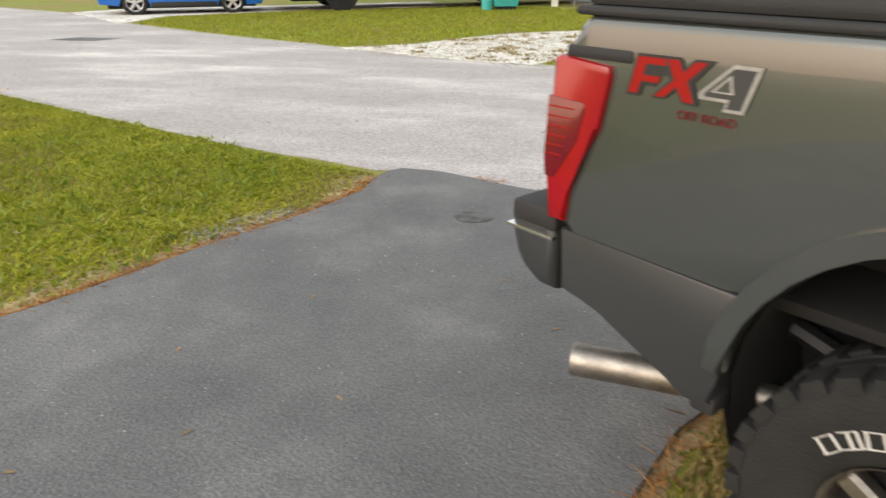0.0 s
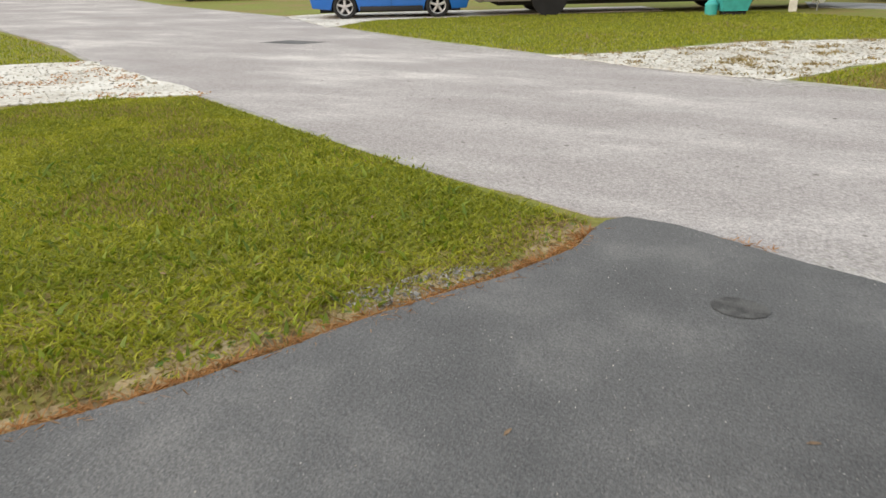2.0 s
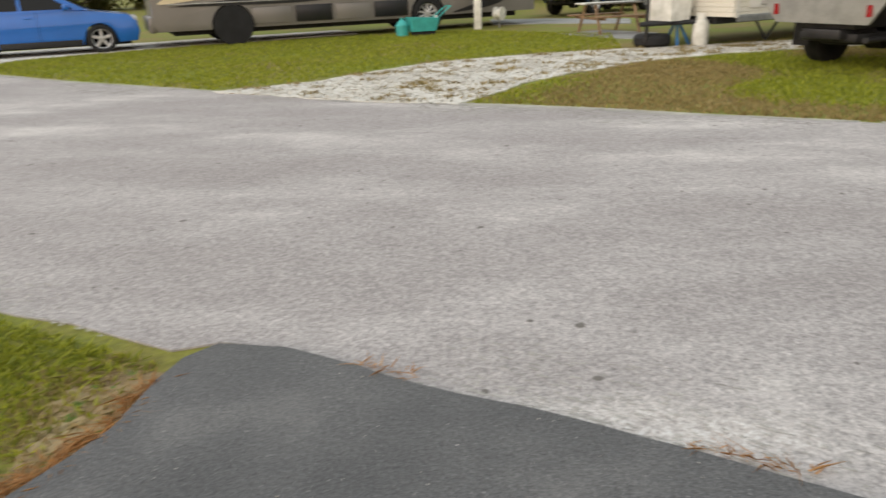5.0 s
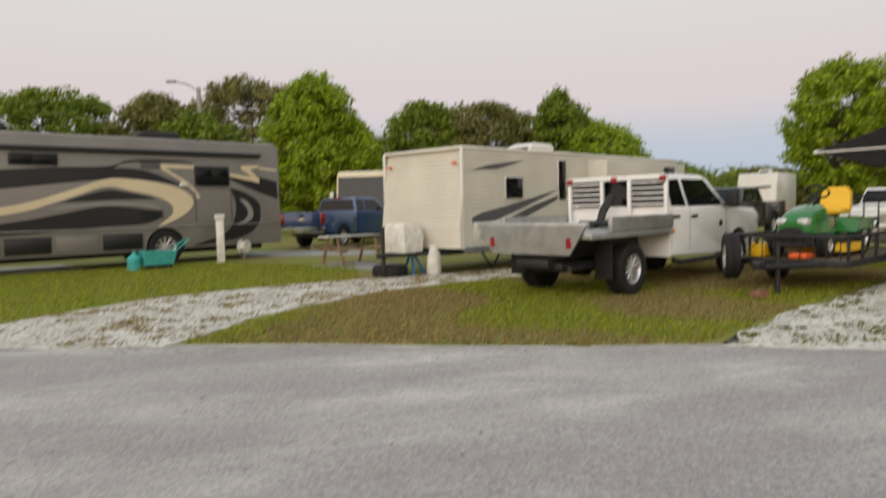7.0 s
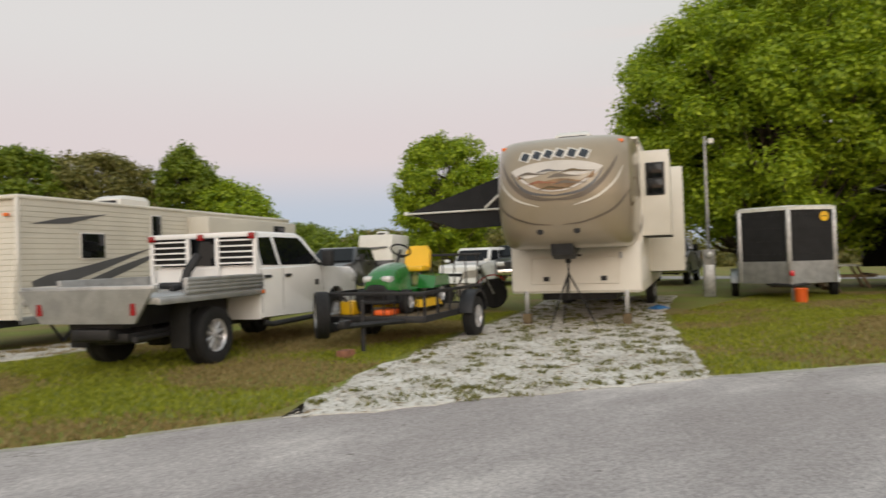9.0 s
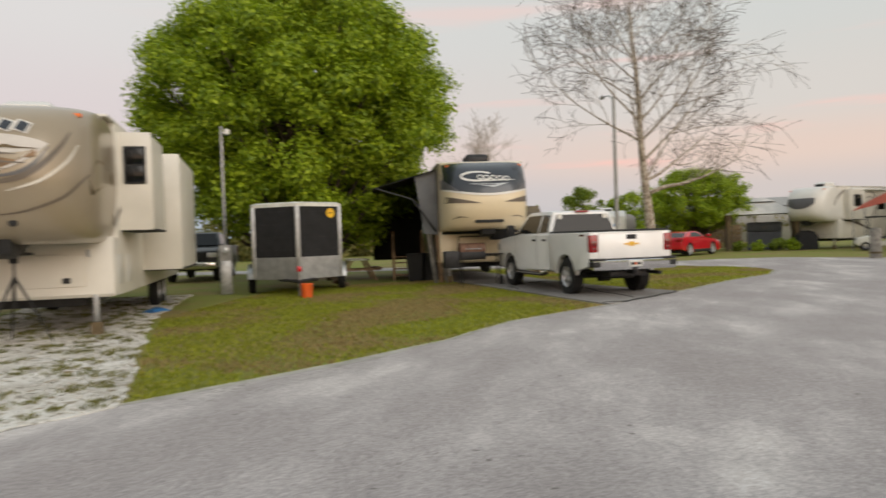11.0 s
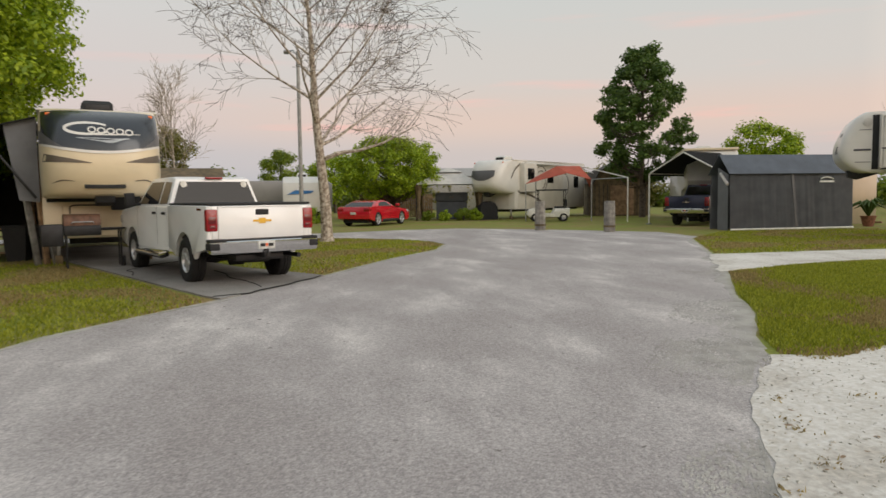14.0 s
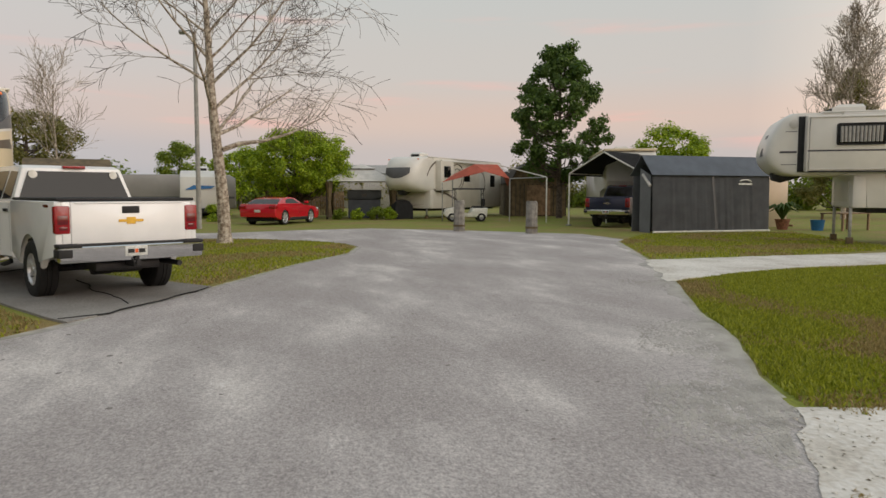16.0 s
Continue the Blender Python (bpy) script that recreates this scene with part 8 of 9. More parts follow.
for k in range(14):
    part("board_batten", B(2.6, 2.625, -1.85 + 0.285 * k, -1.81 + 0.285 * k, 0.05, 2.2, 0), "roof_brown", bs)

# ---- gazebo, fence and shrubs ----
gz = thing("gazebo", pose(52.4, -7.8, 0, 0, 0, -12), "cream canopy gazebo with dark curtains", "gazebo")
GW = 2.05
part("canopy", loft([[(-GW - 0.1, -GW - 0.1, 2.25), (GW + 0.1, -GW - 0.1, 2.25), (GW + 0.1, GW + 0.1, 2.25), (-GW - 0.1, GW + 0.1, 2.25)], [(-0.7, -0.7, 3.0), (0.7, -0.7, 3.0), (0.7, 0.7, 3.0), (-0.7, 0.7, 3.0)]]), "fabric_cream", gz)
part("top_vent", loft([[(-0.85, -0.85, 3.05), (0.85, -0.85, 3.05), (0.85, 0.85, 3.05), (-0.85, 0.85, 3.05)], [(-0.05, -0.05, 3.35), (0.05, -0.05, 3.35), (0.05, 0.05, 3.35), (-0.05, 0.05, 3.35)]]), "fabric_cream", gz)
for sx in (-1, 1):
    for sy in (-1, 1):
        pp = part("post", B(sx * GW - 0.06, sx * GW + 0.06, sy * GW - 0.06, sy * GW + 0.06, 0, 2.3, 0.01), "dark_steel", gz)
        part("curtain", loft([[(sx * GW + 0.16 * math.cos(a) * s, sy * (GW - 0.12) + 0.16 * math.sin(a) * s, z) for a in [k * math.tau / 8 for k in range(8)]] for z, s in ((0.1, 1.2), (0.9, 0.6), (1.3, 0.8), (2.2, 1.6))]), "wood_brown", pp)
hot = thing("covered_tub", pose(52.6, -8.0, 0, 0, 0, -12), "dark teal covered tub inside the gazebo", "hot tub")
part("cabinet", B(-0.8, 0.8, -1.0, 1.0, 0, 1.15, 0.05), "fabric_slate", hot)
part("cover", B(-0.85, 0.85, -1.05, 1.05, 1.15, 1.75, 0.12), "fabric_slate", hot)
part("cover_badge", B(-0.87, -0.85, -0.15, 0.15, 1.35, 1.5, 0.01), "grey_deco", hot)
gr = thing("covered_grill", pose(49.9, -9.7, 0, 0, 0, 10), "black covered barbecue beside the gazebo", "barbecue")
part("cover", loft([[(-0.35 * s, -0.6 * s, z), (0.35 * s, -0.6 * s, z), (0.35 * s, 0.6 * s, z), (-0.35 * s, 0.6 * s, z)] for z, s in ((0, 1.0), (0.8, 0.95), (1.05, 0.7), (1.15, 0.3))]), "fabric_black", gr)
fe = thing("picket_fence", pose(55.6, -2.2, 0, 0, 0, -78), "brown wooden picket fence behind the red car", "fence")
for k in range(34):
    part("picket", B(0.16 * k, 0.16 * k + 0.12, -0.015, 0.015, 0.05, 1.65, 0.004), "wood", fe)
part("rail", B(0, 5.5, 0.015, 0.06, 0.5, 0.6, 0.004), "wood", fe)
part("rail", B(0, 5.5, 0.015, 0.06, 1.3, 1.4, 0.004), "wood", fe)
for i, (x, y, r) in enumerate(((49.0, 0.9, 0.6), (49.7, -5.9, 0.4), (49.5, -6.9, 0.42), (49.2, -8.0, 0.5), (49.4, -8.8, 0.42))):
    bsz = thing("shrub", pose(x, y, 0), "low rounded green garden shrub", "shrub")
    leaf_cloud("foliage", crown_clumps(r * 0.75, r, r * 0.7, 16, r * 0.4, 70 + i), 1800, 0.06, "leaf_mid" if i % 2 else "leaf_bright", bsz, 80 + i)
    part("stem", R((0, 0, 0), (0, 0, r), 0.03), "bark", bsz)

# ---- golf cart and rust awning ----
gc = thing("golf_cart", pose(45.2, -12.9, 0, 0, 0, 75), "white golf cart parked under the rust awning", "golf cart")
part("body", prism([(-0.3, 0.25), (-0.35, 0.75), (0.5, 0.75), (0.6, 0.4), (1.2, 0.38), (1.4, 0.8), (1.95, 0.68), (2.05, 0.4), (1.9, 0.25)], -0.58, 0.58, 0.06), "pvc_white", gc)
part("roof", B(-0.2, 1.5, -0.6, 0.6, 1.75, 1.82, 0.03), "black_plastic", gc)
for xx in (-0.1, 1.4):
    for s in (-1, 1):
        part("strut", R((xx, s * 0.5, 0.7), (xx, s * 0.5, 1.76), 0.02), "dark_steel", gc)
part("seat", B(-0.1, 0.45, -0.5, 0.5, 0.75, 0.85, 0.04), "fabric_black", gc)
part("seat_back", B(-0.2, -0.08, -0.5, 0.5, 0.85, 1.25, 0.04), "fabric_black", gc)
for xx in (0.0, 1.6):
    for s in (-1, 1):
        wheel(gc, xx, s * 0.5, 0.24, 0.18, 0.12, "steel")
ra = thing("rust_awning", pose(45.4, -12.6, 0, 0, 0, -110), "rust red fabric awning stretched on poles", "awning")
AW = {"l": (-1.75, 0.0, 2.15), "f": (0.6, -0.7, 2.72), "p": (0.0, 0.4, 3.15), "q": (1.35, 0.9, 3.15), "r": (1.95, -0.3, 2.35), "s": (-1.2, 1.6, 2.6)}
for key in ("lfp", "pfq", "fqr", "lps", "pqs"):
    part("fabric", slab([AW[c] for c in key[:3]], 0.012), "fabric_rust", ra)
part("side_flap", slab([AW["r"], AW["q"], (1.9, 0.5, 1.95)], 0.012), "fabric_rust", ra)
for c in "lrs":
    part("pole", R((AW[c][0], AW[c][1], 0), AW[c], 0.03), "galv", ra)
part("brace", R(AW["q"], (3.8, -1.6, 2.4), 0.03), "pvc_white", ra)
part("brace", R((1.95, -0.3, 2.35), (3.8, -1.6, 2.4), 0.025), "galv", ra)
part("brace", R((3.8, -1.6, 0), (3.8, -1.6, 2.4), 0.035), "pvc_white", ra)

# ---- white trailer and grey folding caravan behind the trees ----
t2 = thing("small_travel_trailer", pose(54.3, 1.7, 0, 0, 0, 178), "white travel trailer with blue swoosh behind the white pickup", "caravan")
part("body", prism([(-5, 0.6), (-5, 2.85), (-0.5, 2.9), (0.15, 2.5), (0.45, 1.5), (0.35, 0.6)], -1.2, 1.2, 0.08), "fiberglass", t2)
ac_unit(t2, -2.2, 2.9)
part("swoosh", slab([(0.42, -0.9, 1.72), (0.42, 0.6, 1.80), (0.38, 0.8, 1.95), (0.36, -0.4, 2.0)], 0.03), "tarp_blue", t2)
part("window", B(-2.0, -1.2, -1.22, -1.19, 1.6, 2.3, 0.02), "tint", t2)
part("chassis", B(-4.8, 1.2, -0.6, 0.6, 0.35, 0.62, 0.02), "dark_steel", t2)
for s in (-1, 1):
    wheel(t2, -2.8, s * 1.08, 0.34, 0.2, 0.19, "steel")
g2 = thing("grey_caravan", pose(60.0, 4.5, 0, 0, 0, 90), "weathered grey caravan standing among trees", "caravan")
part("body", prism([(-5, 0.5), (-5, 2.5), (-4.6, 2.75), (2.8, 2.75), (3.2, 2.3), (3.2, 0.5)], -1.2, 1.2, 0.08), "rv_grey", g2)
part("window", B(-2.5, -1.5, 1.19, 1.22, 1.5, 2.1, 0.02), "tint", g2)
part("stripe", B(-4.9, 3.0, 1.198, 1.206, 1.15, 1.3, 0), "grey_deco", g2)
# near-black block added for the shade beneath the caravan
part("underside_dark", B(-4.5, 2.8, -1.0, 1.0, 0, 0.5, 0), "recess_dark", g2)
bd = thing("metal_building", pose(85, -14, 0, 0, 0, 80), "long pale metal building in the distance", "building")
part("wall_shell", B(-12, 12, -4, 4, 0, 3.6, 0.02), "galv", bd)
part("roof", prism([(-4.3, 3.6), (0, 4.6), (4.3, 3.6)], -12.2, 12.2), "pole_grey", bd, m=pose(0, 0, 0, 0, 0, 90))
pr = thing("patio_roof", pose(50, 8.2, 0, 0, 0, 10), "open brown gabled patio roof in the distance", "roof")
part("gable", prism([(-2.4, 2.4), (0, 3.3), (2.4, 2.4), (2.4, 2.3), (0, 3.15), (-2.4, 2.3)], -2, 2), "wood_brown", pr)
for sx in (-2.2, 2.2):
    for sy in (-1.8, 1.8):
        part("post", B(sx - 0.06, sx + 0.06, sy - 0.06, sy + 0.06, 0, 2.4, 0), "wood", pr)

# ---- lamp poles ----
lp1 = thing("street_lamp", pose(41.0, 1.75, 0), "tall grey utility lamp pole", "street lamp")
part("pole", R((0, 0, 0), (0, 0, 8.3), 0.11, 0.08), "pole_grey", lp1)
part("arm", tube([(0, 0, 8.1), (0.3, 0.2, 8.4), (0.8, 0.5, 8.45)], 0.03), "galv", lp1)
part("lamp_head", B(0.7, 1.2, 0.4, 0.65, 8.38, 8.5, 0.04), "galv", lp1)
lp2 = thing("street_lamp", pose(-1.9, 63.7, 0), "weathered wooden lamp pole above the trees", "street lamp")
part("pole", R((0, 0, 0), (0, 0, 11.5), 0.22, 0.16), "pole_grey", lp2)
part("arm", tube([(0, 0, 11.2), (-0.8, -0.3, 11.7), (-1.6, -0.5, 11.8)], 0.05), "galv", lp2)
part("lamp_head", B(-2.4, -1.6, -0.7, -0.35, 11.75, 11.95, 0.05), "galv", lp2)

# ---- round the cream caravan: boards, steps, grill, table ----
for i, (dx, az, ln, mt) in enumerate(((0.0, 8, 3.0, "wood_grey"), (0.16, 4, 2.6, "wood"), (0.34, 12, 2.9, "wood_grey"))):
    bo = tagged(part("leaning_board", B(-0.02, 0.02, -0.1, 0.1, 0, ln, 0.004), mt, m=pose(25.35 + dx * 0.6, 7.95 - dx, 0.0, 0, az, 70)), "long weathered board leaning against the awning", "board", "leaning boards")
stp = thing("wooden_steps", pose(27.6, 9.35, 0, 0, 0, 196), "wooden entry steps with plank rails", "steps")
for k in range(4):
    part("tread", B(-0.28 * k - 0.3, -0.28 * k, -0.5, 0.5, 0.2 * k + 0.16, 0.2 * k + 0.2, 0.006), "wood", stp)
for s in (-0.52, 0.52):
    part("stringer", slab([(0.05, s, 0.0), (-1.1, s, 0.75), (-1.1, s, 0.95), (0.05, s, 0.2)], 0.04), "wood", stp)
    for k in range(2):
        part("rail", slab([(0.05, s, 0.45 + 0.3 * k), (-1.1, s, 1.2 + 0.3 * k), (-1.1, s, 1.34 + 0.3 * k), (0.05, s, 0.59 + 0.3 * k)], 0.03), "wood", stp)
    part("newel", B(0.0, 0.08, s - 0.04, s + 0.04, 0, 0.95, 0.005), "wood", stp)
    part("newel", B(-1.1, -1.02, s - 0.04, s + 0.04, 0, 1.7, 0.005), "wood", stp)
bb = thing("barbecue_grill", pose(24.35, 6.55, 0.03, 0, 0, 200), "black barbecue with rusty lid and side shelf", "barbecue")
part("firebox", B(-0.25, 0.25, -0.5, 0.25, 0.72, 0.95, 0.03), "dark_steel", bb)
part("lid", prism([(-0.25, 0.95), (-0.24, 1.06), (-0.19, 1.15), (-0.1, 1.2), (0.1, 1.2), (0.19, 1.15), (0.24, 1.06), (0.25, 0.95)], -0.5, 0.25, 0.02), "rust", bb)
part("lid_handle", tube([(0.26, -0.35, 1.0), (0.32, -0.33, 1.03), (0.32, 0.08, 1.03), (0.26, 0.1, 1.0)], 0.012, 6), "galv", bb)
part("wheel", lathe([(0.001, -0.02), (0.12, -0.02), (0.12, 0.02), (0.001, 0.02)], 16, "y"), "black_plastic", bb, m=pose(0.2, 0.70, 0.12))
part("shelf", B(-0.22, 0.22, 0.25, 0.75, 0.85, 0.88, 0.006), "dark_steel", bb)
for sx in (-0.2, 0.2):
    for sy in (-0.45, 0.65):
        part("leg", R((sx, sy, 0), (sx, sy, 0.85), 0.02), "dark_steel", bb)
part("smoker_box", B(-0.2, 0.2, -0.95, -0.5, 0.5, 0.98, 0.03), "dark_steel", bb)
ptb = thing("picnic_table", pose(28.0, 11.35, 0, 0, 0, 25), "wooden picnic table with a pale top", "picnic table")
for k in range(5):
    part("top_plank", B(-0.8, 0.8, -0.36 + 0.145 * k, -0.23 + 0.145 * k, 0.72, 0.76, 0.006), "pvc_white" if k % 5 else "wood_grey", ptb)
for s in (-1, 1):
    part("bench_plank", B(-0.8, 0.8, s * 0.68 - 0.12, s * 0.68 + 0.12, 0.42, 0.46, 0.006), "wood", ptb)
    part("leg_frame", tube([(s * 0.55, -0.6, 0), (s * 0.55, -0.25, 0.72)], 0.045, 4), "wood", ptb)
    part("leg_frame", tube([(s * 0.55, 0.6, 0), (s * 0.55, 0.25, 0.72)], 0.045, 4), "wood", ptb)
    part("cross_beam", B(s * 0.55 - 0.02, s * 0.55 + 0.02, -0.78, 0.78, 0.36, 0.42, 0.004), "wood", ptb)
for i, (x, y) in enumerate(((27.0, 8.95), (27.3, 8.5))):
    bn = thing("storage_bin", pose(x, y, 0, 0, 0, 20 * i), "dark plastic bin beside the steps", "bin", "bins by the steps")
    part("tub", loft([[(-0.22, -0.22, 0), (0.22, -0.22, 0), (0.22, 0.22, 0), (-0.22, 0.22, 0)], [(-0.28, -0.28, 0.85), (0.28, -0.28, 0.85), (0.28, 0.28, 0.85), (-0.28, 0.28, 0.85)]]), "black_plastic", bn)
    part("lid", B(-0.3, 0.3, -0.3, 0.3, 0.85, 0.92, 0.02), "black_plastic", bn)
fw2 = thing("firewood_heap", pose(24.8, 10.8, 0), "small heap of split firewood", "firewood")
for k in range(9):
    a = k * 1.3
    part("log", R((-0.2 + 0.1 * (k % 4), -0.2 + 0.07 * k, 0.06 + 0.1 * (k // 4)), (0.2 + 0.1 * (k % 3), -0.15 + 0.06 * k, 0.07 + 0.1 * (k // 4)), 0.06, 0.055, 7), "wood" if k % 2 else "wood_brown", fw2)

# ---- round the travel trailer and the motorhome ----
pg = thing("gas_bottle", pose(5.15, 18.2, 0), "white upright propane gas bottle on gravel", "gas bottle")
part("tank", lathe([(0.12, 0), (0.13, 0.03), (0.155, 0.08), (0.155, 0.42), (0.13, 0.5), (0.06, 0.54), (0.001, 0.545)], 20), "pvc_white", pg)
part("collar", lathe([(0.1, 0.5), (0.1, 0.64), (0.092, 0.64), (0.092, 0.5)], 16), "pvc_white", pg)
part("valve", R((0, 0, 0.53), (0, 0, 0.6), 0.025), "gold", pg)
sp1 = thing("spare_tyre", pose(4.25, 18.45, 0.12), "old black tyre lying on the gravel", "tyre")
part("tread", lathe([(0.2, -0.1), (0.33, -0.12), (0.38, -0.06), (0.38, 0.06), (0.33, 0.12), (0.2, 0.1), (0.2, -0.1)], 24), "rubber", sp1)
blj = thing("blue_floor_jack", pose(4.75, 18.55, 0, 0, 0, 40), "blue metal jack stand beside the tow bar", "jack stand")
part("stand", rod(rod(rod(bmesh.new(), (-0.2, -0.2, 0), (0, 0, 0.55), 0.03), (0.2, -0.2, 0), (0, 0, 0.55), 0.03), (0, 0.25, 0), (0, 0, 0.55), 0.03), "tarp_blue", blj)
part("post", R((0, 0, 0.4), (0, 0, 0.7), 0.025), "galv", blj)
pt2 = copy_thing(ptb, pose(4.0, 22.3, 0, 0, 0, 20))
tagged(pt2, "grey wooden picnic table behind the trailer")
wp = thing("water_pedestal", pose(0.6, 25.3, 0), "white square service pedestal on the lawn", "pedestal")
part("post", B(-0.11, 0.11, -0.11, 0.11, 0, 1.25, 0.015), "pvc_white", wp)
part("cap", B(-0.14, 0.14, -0.14, 0.14, 1.25, 1.40, 0.03), "pvc_white", wp)
hy = thing("water_hydrant", pose(1.25, 25.6, 0), "small pale hose stand on the lawn", "hose stand")
part("reel", lathe([(0.05, -0.12), (0.2, -0.12), (0.2, -0.09), (0.12, -0.08), (0.12, 0.08), (0.2, 0.09), (0.2, 0.12), (0.05, 0.12)], 18, "y"), "pvc_white", hy, m=pose(0, 0, 0.42, 0, 0, 60))
part("stake", R((0, 0, 0), (0, 0, 0.45), 0.02), "galv", hy)
tc = thing("watering_cart", pose(-0.9, 23.6, 0, 0, 0, 25), "teal plastic garden cart on the grass", "garden cart")
part("tub", loft([[(-0.4, -0.2, 0.12), (0.3, -0.2, 0.12), (0.3, 0.2, 0.12), (-0.4, 0.2, 0.12)], [(-0.45, -0.26, 0.5), (0.38, -0.26, 0.46), (0.38, 0.26, 0.46), (-0.45, 0.26, 0.5)]]), "teal", tc)
part("drum", lathe([(0.16, 0.0), (0.18, 0.3), (0.1, 0.4), (0.04, 0.44), (0.04, 0.5), (0.001, 0.5)], 16), "teal", tc, m=pose(-0.62, 0.05, 0))
part("handle", tube([(0.35, -0.2, 0.45), (0.75, -0.18, 0.75), (0.75, 0.18, 0.75), (0.35, 0.2, 0.45)], 0.02), "teal", tc)
part("skid", B(-0.35, 0.3, -0.15, 0.15, 0, 0.13, 0.02), "black_plastic", tc)
ma = thing("tan_motorhome", pose(7.0, 38.0, 0, 0, 0, 250), "tan motorhome with a wide dark windscreen behind the trailer", "motorhome")
part("body", prism([(-7, 0.5), (-7, 3.3), (0.3, 3.3), (0.6, 3.1), (0.8, 1.6), (0.85, 0.6), (0.7, 0.45)], -1.25, 1.25, 0.1), "rv_cream", ma)
part("windscreen", slab([(0.84, -1.15, 1.55), (0.84, 1.15, 1.55), (0.66, 1.15, 3.0), (0.66, -1.15, 3.0)], 0.03), "tint", ma)
part("front_bumper", B(0.7, 0.98, -1.2, 1.2, 0.4, 0.8, 0.06), "rv_taupe", ma)
for s in (-1, 1):
    part("mirror", B(0.8, 0.95, s * 1.45 - 0.1, s * 1.45 + 0.1, 1.9, 2.3, 0.04), "pvc_white", ma)
    wheel(ma, -0.8, s * 1.1, 0.48, 0.26, 0.28, "ten")
    wheel(ma, -5.2, s * 1.1, 0.48, 0.26, 0.28, "ten")

# ---- vehicles far behind the tan caravan ----
pickup(heading(21.5, 28.5, -150), "black pickup truck parked behind the trailer", "black_paint", name="black_pickup_truck", tonneau=False)
pickup(heading(31.4, 28.2, 222), "dark pickup truck with shining grille far behind", "black_paint", name="black_pickup_truck", tonneau=False, r=0.44)
car(heading(28.0, 27.2, 200), "white off-road car standing behind the trailer", "white_paint", JP, JH, [[(-0.55, 1.22), (-0.52, 1.7), (0.25, 1.7), (0.25, 1.22)], [(0.35, 1.22), (0.35, 1.7), (1.15, 1.7), (1.45, 1.22)]], 2.95, 1.85, 0.42, 0.23, "car", name="white_off_road_car", z_belt=1.15, z_roof=1.83, w_top=0.13)
pickup(heading(33.0, 19.8, 200), "dark grey pickup truck parked under the oak", "grey_lower", name="dark_pickup_truck", tonneau=False)
wt = thing("white_cargo_trailer", pose(34, 43, 0, 0, 0, 215), "white box caravan in the distance", "caravan")
part("body", prism([(-5, 0.6), (-5, 3.2), (-0.2, 3.2), (0.1, 2.6), (0.2, 0.6)], -1.25, 1.25, 0.08), "fiberglass", wt)
ac_unit(wt, -2.0, 3.2)
part("swoosh", slab([(0.21, -0.8, 2.1), (0.21, 0.9, 2.25), (0.18, 0.9, 2.35), (0.18, -0.4, 2.3)], 0.02), "grey_deco", wt)
# shade under the body, put in as a near-black block
part("underside_dark", B(-4.5, 0, -1, 1, 0, 0.6, 0), "recess_dark", wt)

# ---- under and before the white fifth wheel ----
fs = thing("potted_palm", pose(33.2, -22.2, 0), "spiky sago palm in a clay pot", "potted plant")
part("pot", lathe([(0.2, 0), (0.3, 0.4), (0.33, 0.45), (0.28, 0.45), (0.25, 0.38), (0.001, 0.38)], 18), "brick_red", fs)
for k in range(18):
    a = k * 2.4
    h2 = 0.5 + 0.3 * ((k * 7) % 5) / 5
    part("frond", tube([(0, 0, 0.4), (0.35 * math.cos(a), 0.35 * math.sin(a), 0.45 + h2), (0.8 * math.cos(a), 0.8 * math.sin(a), 0.35 + h2 * 0.8)], [0.02, 0.06, 0.01], 4), "leaf_dark", fs)
wb_ = thing("work_bench", pose(31.9, -24.3, 0, 0, 0, 10), "cluttered wooden bench under the caravan", "bench")
part("top", B(-0.5, 0.5, -1.0, 1.0, 0.7, 0.75, 0.01), "wood", wb_)
for sx in (-0.45, 0.45):
    for sy in (-0.9, 0.9):
        part("leg", B(sx - 0.04, sx + 0.04, sy - 0.04, sy + 0.04, 0, 0.7, 0), "wood", wb_)
bbn = thing("blue_tub", pose(32.1, -23.0, 0), "blue and white plastic tub on the ground", "tub")
part("tub", lathe([(0.22, 0), (0.28, 0.42), (0.3, 0.45), (0.26, 0.45), (0.2, 0.03), (0.001, 0.03)], 18), "tarp_blue", bbn)
sc = thing("plywood_screen", pose(35.2, -23.6, 0, 0, 0, 20), "tan plywood screen behind the plants", "screen")
part("sheet", B(-0.04, 0.04, -1.3, 1.3, 0, 2.3, 0.01), "rv_tan", sc)
part("brace", B(-0.4, -0.04, -1.2, -1.1, 0, 0.1, 0.01), "wood", sc)


# ---- grass, weeds, needles and leaves on the ground ----
def inside(pts, poly):
    x, y = pts[:, 0], pts[:, 1]
    ok = np.zeros(len(pts), bool)
    n = len(poly)
    for i in range(n):
        (x0, y0), (x1, y1) = poly[i], poly[(i + 1) % n]
        hit = ((y0 > y) != (y1 > y)) & (x < (x1 - x0) * (y - y0) / (y1 - y0 + 1e-12) + x0)
        ok ^= hit
    return ok


def fill(poly, count, seed):
    rng = np.random.default_rng(seed)
    p = np.array(poly)
    lo, hi = p.min(0), p.max(0)
    out = np.zeros((0, 2))
    while len(out) < count:
        q = rng.uniform(lo, hi, (count * 2, 2))
        out = np.vstack([out, q[inside(q, poly)]])
    return out[:count]


